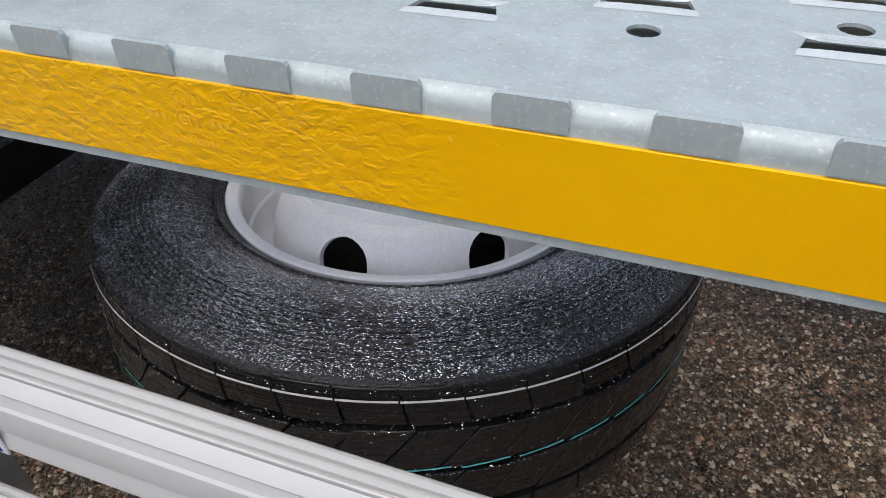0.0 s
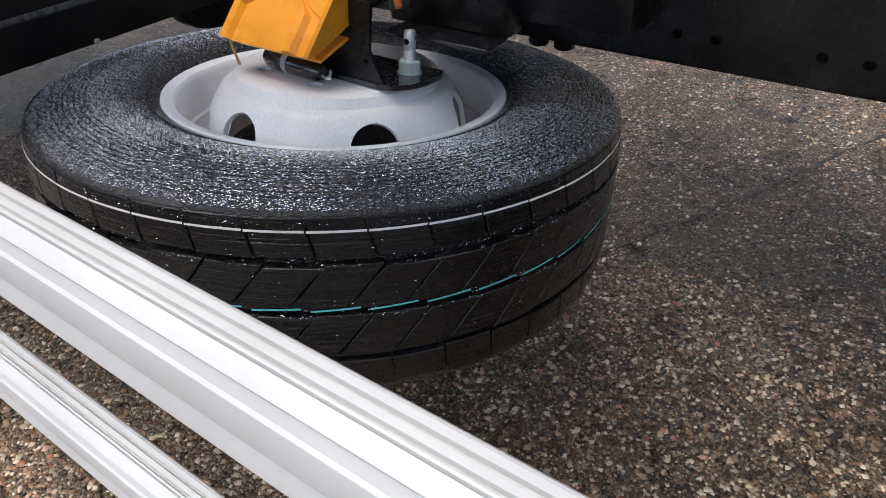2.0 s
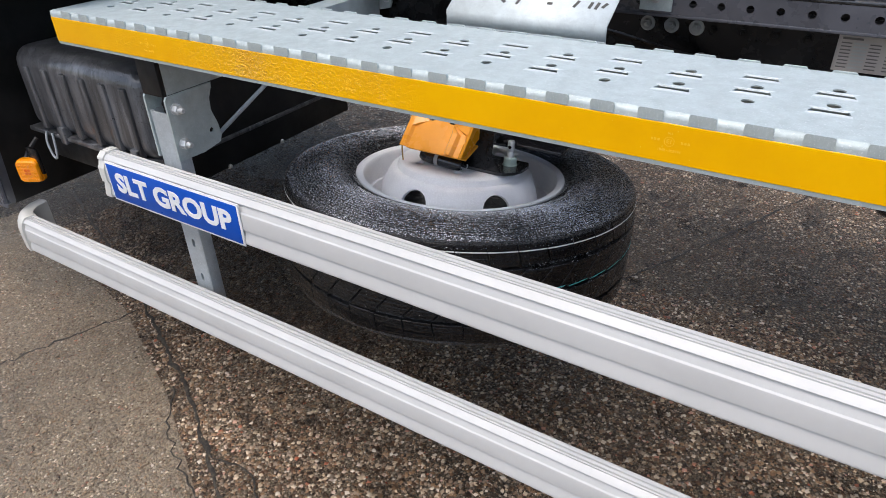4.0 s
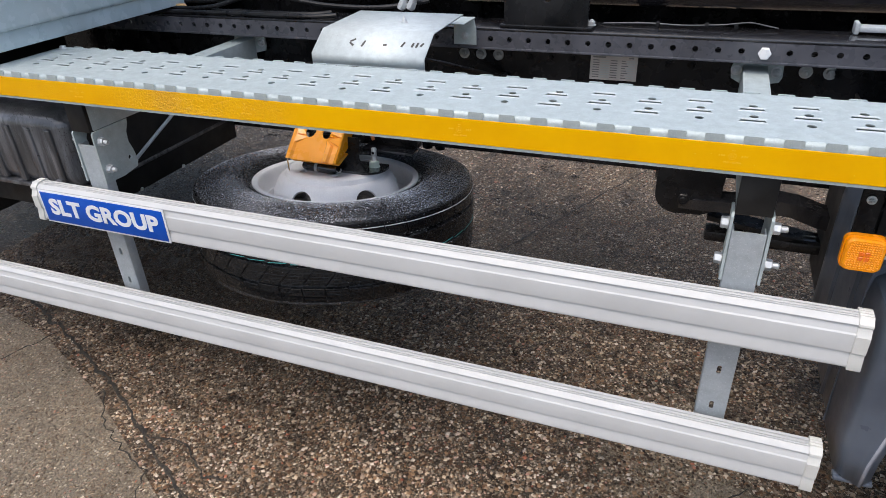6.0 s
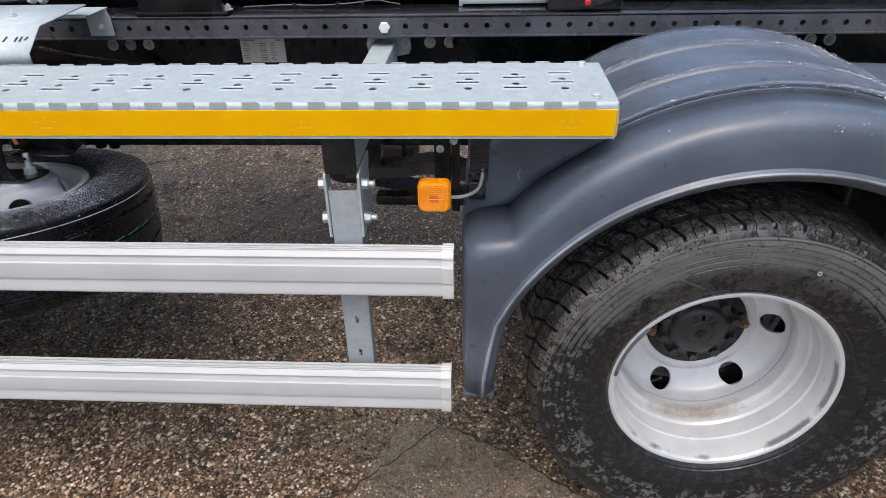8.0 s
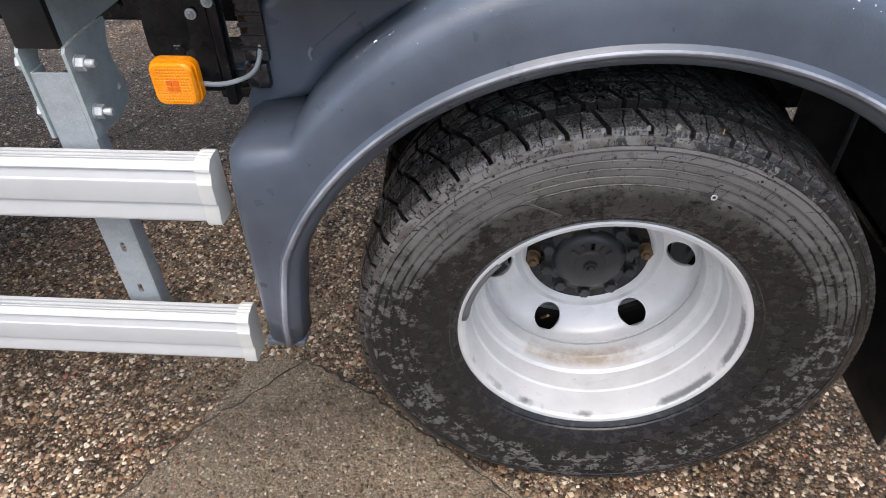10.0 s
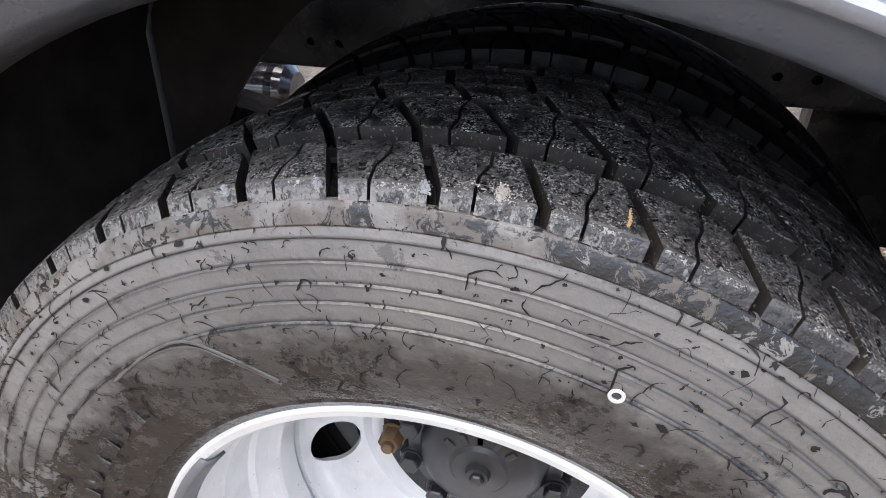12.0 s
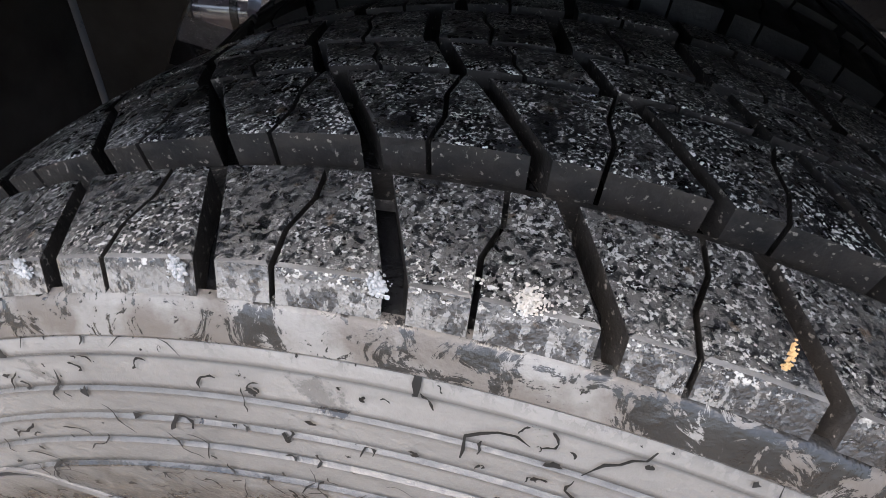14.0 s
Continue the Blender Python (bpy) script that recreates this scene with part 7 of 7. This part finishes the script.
tank = thing("air_tank", "black glossy air tank slung across the far side of the frame", "tank")
part("shell", lathe([(0, 0), (0.05, 0.004), (0.075, 0.025), (0.080, 0.045), (0.080, 0.215), (0.075, 0.235), (0.05, 0.256), (0, 0.26)], 32, m=aim((0.51, 1.62, 0.44), (1, 0, 0))), M_GLOSS, tank)
for x in (0.575, 0.70):
    part("strap", lathe([(0.0802, 0), (0.083, 0), (0.083, 0.02), (0.0802, 0.02)], 32, True, m=aim((x, 1.62, 0.44), (1, 0, 0))), M_BLACK, tank)
    part("hanger", box(x, x + 0.02, 1.615, 1.804, 0.74, 0.79, 0.001), M_BLACK, tank)
    part("hanger_strap", box(x, x + 0.02, 1.615, 1.625, 0.5225, 0.7402, 0.001), M_BLACK, tank)


# ---- battery box ----
def build_battery():
    bb = thing("battery_box", "weathered black ribbed plastic battery box with wire latches", "battery box")
    X0, X1, Y0, Y1 = -1.455, -0.925, 0.285, 0.93
    lid = box(X0, X1, Y0, Y1, 0.725, 0.945, 0.045, 5)
    part("lid", lid, M_BATTERY, bb)
    for q in range(6):
        x = X0 + 0.075 + 0.078 * q
        part("lid_rib", box(x - 0.013, x + 0.013, Y0 - 0.007, Y0 + 0.03, 0.74, 0.905, 0.006), M_BATTERY, bb)
    part("lid_rim", box(X0 - 0.006, X1 + 0.006, Y0 - 0.008, Y1, 0.722, 0.734, 0.003), M_BATTERY, bb)
    part("base", box(X0 + 0.012, X1 - 0.002, Y0 + 0.012, Y1, 0.650, 0.722, 0.008), M_PLASTIC, bb)
    for x in (-1.36, -1.06):
        part("latch", tube([(x - 0.016, Y0 - 0.010, 0.735), (x - 0.017, Y0 - 0.016, 0.705), (x - 0.006, Y0 - 0.018, 0.672), (x + 0.010, Y0 - 0.018, 0.668), (x + 0.017, Y0 - 0.016, 0.70), (x + 0.012, Y0 - 0.010, 0.735)], 0.003, 8), M_GALV_DULL, bb, "bent wire latch")
        part("latch_lug", box(x + 0.05, x + 0.075, Y0 - 0.014, Y0 + 0.01, 0.715, 0.76, 0.003), M_BATTERY, bb)
    for y in (0.473, 0.661):
        part("base_screw", hexbolt((X1 + 0.0, y, 0.6555), (1, 0, 0), 0.010, 0.006, 0.0, 0.007), M_ZINC, bb)
    part("side_skirt", box(X1 - 0.003, X1 + 0.003, 0.34, 0.95, 0.652, 0.90, 0.002), M_PLASTIC, bb)
    part("cable", tube([(-1.45, 0.28, 0.70), (-1.455, 0.24, 0.66), (-1.43, 0.235, 0.635), (-1.41, 0.232, 0.635)], 0.006, 8), M_HOSE, bb)


build_battery()


# ---- cab corner and skirt at the front ----
def build_cab():
    cab = thing("truck_cab", "grey-blue painted rear corner of the truck cab", "cab")
    part("rear_panel", box(-2.75, -1.005, 0.202, 2.25, 1.158, 2.7, 0.012, 3), M_CAB, cab)
    part("sill_flange", box(-1.10, -1.022, 0.245, 2.2, 1.112, 1.158, 0.004), M_CAB, cab)
    part("sill_flange", box(-2.70, -1.26, 0.235, 0.30, 1.125, 1.158, 0.004), M_CAB, cab)
    part("side_trim", box(-2.75, -1.372, 0.192, 0.2015, 1.15, 1.9, 0.006), M_TRIM, cab, "pale beige side trim")
    part("mount", plate([(-1.345, 1.157), (-1.20, 1.157), (-1.10, 1.128), (-1.10, 1.108), (-1.30, 1.112)], (), 0.05, lambda u, v, d: (u, 0.235 + 0.05 * d, v)), M_TRIM, cab)

    # unseen panel, added to block sky light from the far side
    part("far_side_light_block", box(-2.75, -1.05, 2.16, 2.20, 0.42, 1.157, 0.012), M_CAB, cab)
    for q in range(11):
        part("rivet", lathe([(0, 0), (0.0035, 0), (0.0030, 0.0016), (0.0012, 0.0024), (0, 0.0024)], 10, m=aim((-1.36 + 0.033 * q, 0.2022, 1.176), (0, -1, 0))), M_TRIM, cab)
    sk = thing("cab_skirt", "dark slate plastic skirt panel behind the front wheel", "panel")
    out = [(-1.498, 0.93), (-1.530, 0.66), (-1.552, 0.515), (-1.575, 0.492), (-1.84, 0.478), (-1.86, 0.52), (-1.80, 0.70), (-1.68, 0.93), (-1.64, 1.15), (-1.466, 1.15)]
    part("panel", plate(out, (), 0.02, lambda u, v, d: (u, 0.190 + 0.10 * abs(u + 1.6) ** 1.6 + 0.02 * d, v)), M_SKIRT, sk, angle=50)
    part("edge_bead", tube([(-1.508, 0.188, 0.93), (-1.538, 0.187, 0.66), (-1.560, 0.187, 0.515)], 0.007, 8), M_SKIRT, sk)
    part("inner_wall", box(-1.60, -1.565, 0.21, 0.9, 0.50, 1.12, 0.006), M_PLASTIC, sk)
    sp = thing("cab_step", "perforated aluminium cab step", "step")
    hol = [circle(-1.90 - 0.03 * q, 0.20 + 0.03 * r, 0.008, 8) for q in range(6) for r in range(4)]
    part("tread_plate", plate([(-2.15, 0.17), (-1.865, 0.17), (-1.865, 0.34), (-2.15, 0.34)], hol, 0.004, lambda u, v, d: (u, v, 0.545 - 0.004 * d)), M_ALU, sp)
    part("front_lip", box(-2.15, -1.865, 0.166, 0.171, 0.490, 0.546, 0.002), M_ALU, sp)


M_TRIM = painted("beige_trim", (0.50, 0.48, 0.44), 0.45, 0.08)
build_cab()


# ---- added mass between the chassis rails, blocks light under the cab ----
def build_underbody_block():
    gb = thing("gearbox", "dark gearbox-shaped mass added to block light between the chassis rails", "gearbox")
    rings = [(-2.75, 0.30, 0.28, 0.62), (-2.30, 0.31, 0.30, 0.62), (-2.28, 0.27, 0.25, 0.63), (-1.95, 0.24, 0.23, 0.64), (-1.50, 0.22, 0.22, 0.65), (-1.48, 0.24, 0.24, 0.65), (-1.43, 0.24, 0.24, 0.65), (-1.40, 0.15, 0.15, 0.65), (-1.28, 0.11, 0.11, 0.65), (-1.26, 0.07, 0.07, 0.65)]
    bm = B()
    loops = [[bm.verts.new((x, 1.385 + ry * math.copysign(abs(math.cos(a)) ** 0.6, math.cos(a)), zc + rz * math.copysign(abs(math.sin(a)) ** 0.6, math.sin(a)))) for a in [2 * math.pi * (q + 0.5) / 28 for q in range(28)]] for x, ry, rz, zc in rings]
    for a, b in zip(loops, loops[1:]):
        for q in range(28):
            bm.faces.new((a[q], a[(q + 1) % 28], b[(q + 1) % 28], b[q]))
    bm.faces.new(loops[0]), bm.faces.new(loops[-1])
    part("casing", bm, M_BLACK, gb)
    for x in (-2.18, -2.02, -1.86, -1.70):
        part("casing_rib", box(x - 0.006, x + 0.006, 1.125, 1.645, 0.47, 0.83, 0.003), M_BLACK, gb)
    part("output_flange", rod((-1.27, 1.385, 0.65), (-1.235, 1.385, 0.65), 0.085, 24, 0.004), M_BLACK, gb)
    for sg in (-1, 1):
        part("mount_arm", box(-1.76, -1.64, *sorted((1.385 + sg * 0.20, 1.385 + sg * 0.405)), 0.80, 0.86, 0.006), M_BLACK, gb)


build_underbody_block()


# ---- bits caught on the used tyre ----
def debris():
    rnd = random.Random(11)

    def cluster(name, p, spread, count, size, material, label):
        """A crumbly lump made of many small angular bits."""
        bm = B()
        for q in range(count):
            b = B()
            bmesh.ops.create_icosphere(b, subdivisions=1, radius=1.0)
            c = Vector([rnd.gauss(0, sp) for sp in spread])
            f = size * rnd.uniform(0.4, 1.3)
            for v in b.verts:
                v.co = Vector((v.co.x, v.co.y * 0.7, v.co.z)) * f * (1 + 0.7 * noise.noise(v.co * 2.1 + c * 900)) + c
            merge(bm, b)
        tagged(part(name, bm, material, None, m=Matrix.Translation(p), angle=20), label, "debris")

    cluster("stone_chip", (1.6030, 0.2135, 0.8460), (0.0017, 0.0005, 0.0022), 260, 0.0005, M_STONE, "pale crumbled grit stuck on a tread block")
    cluster("stone_chip", (1.588, 0.2180, 0.8470), (0.0012, 0.0006, 0.0006), 9, 0.0005, M_STONE, "small pale grit stuck on a tread block")
    cluster("dry_flake", (1.6640, 0.2165, 0.8380), (0.0005, 0.0004, 0.0028), 60, 0.0005, M_STRAW, "straw-coloured plant flake on the tread")
    for x, z in ((1.4490, 0.8290), (1.5050, 0.8395), (1.5640, 0.8450)):
        cluster("grit_lump", (x, 0.2115, z), (0.0012, 0.0005, 0.0016), 200, 0.0006, M_PALEGRIT, "pale grey grit at a block's corner")


M_PALEGRIT = painted("pale_grit", (0.30, 0.305, 0.31), 0.8, 0.5)
debris()
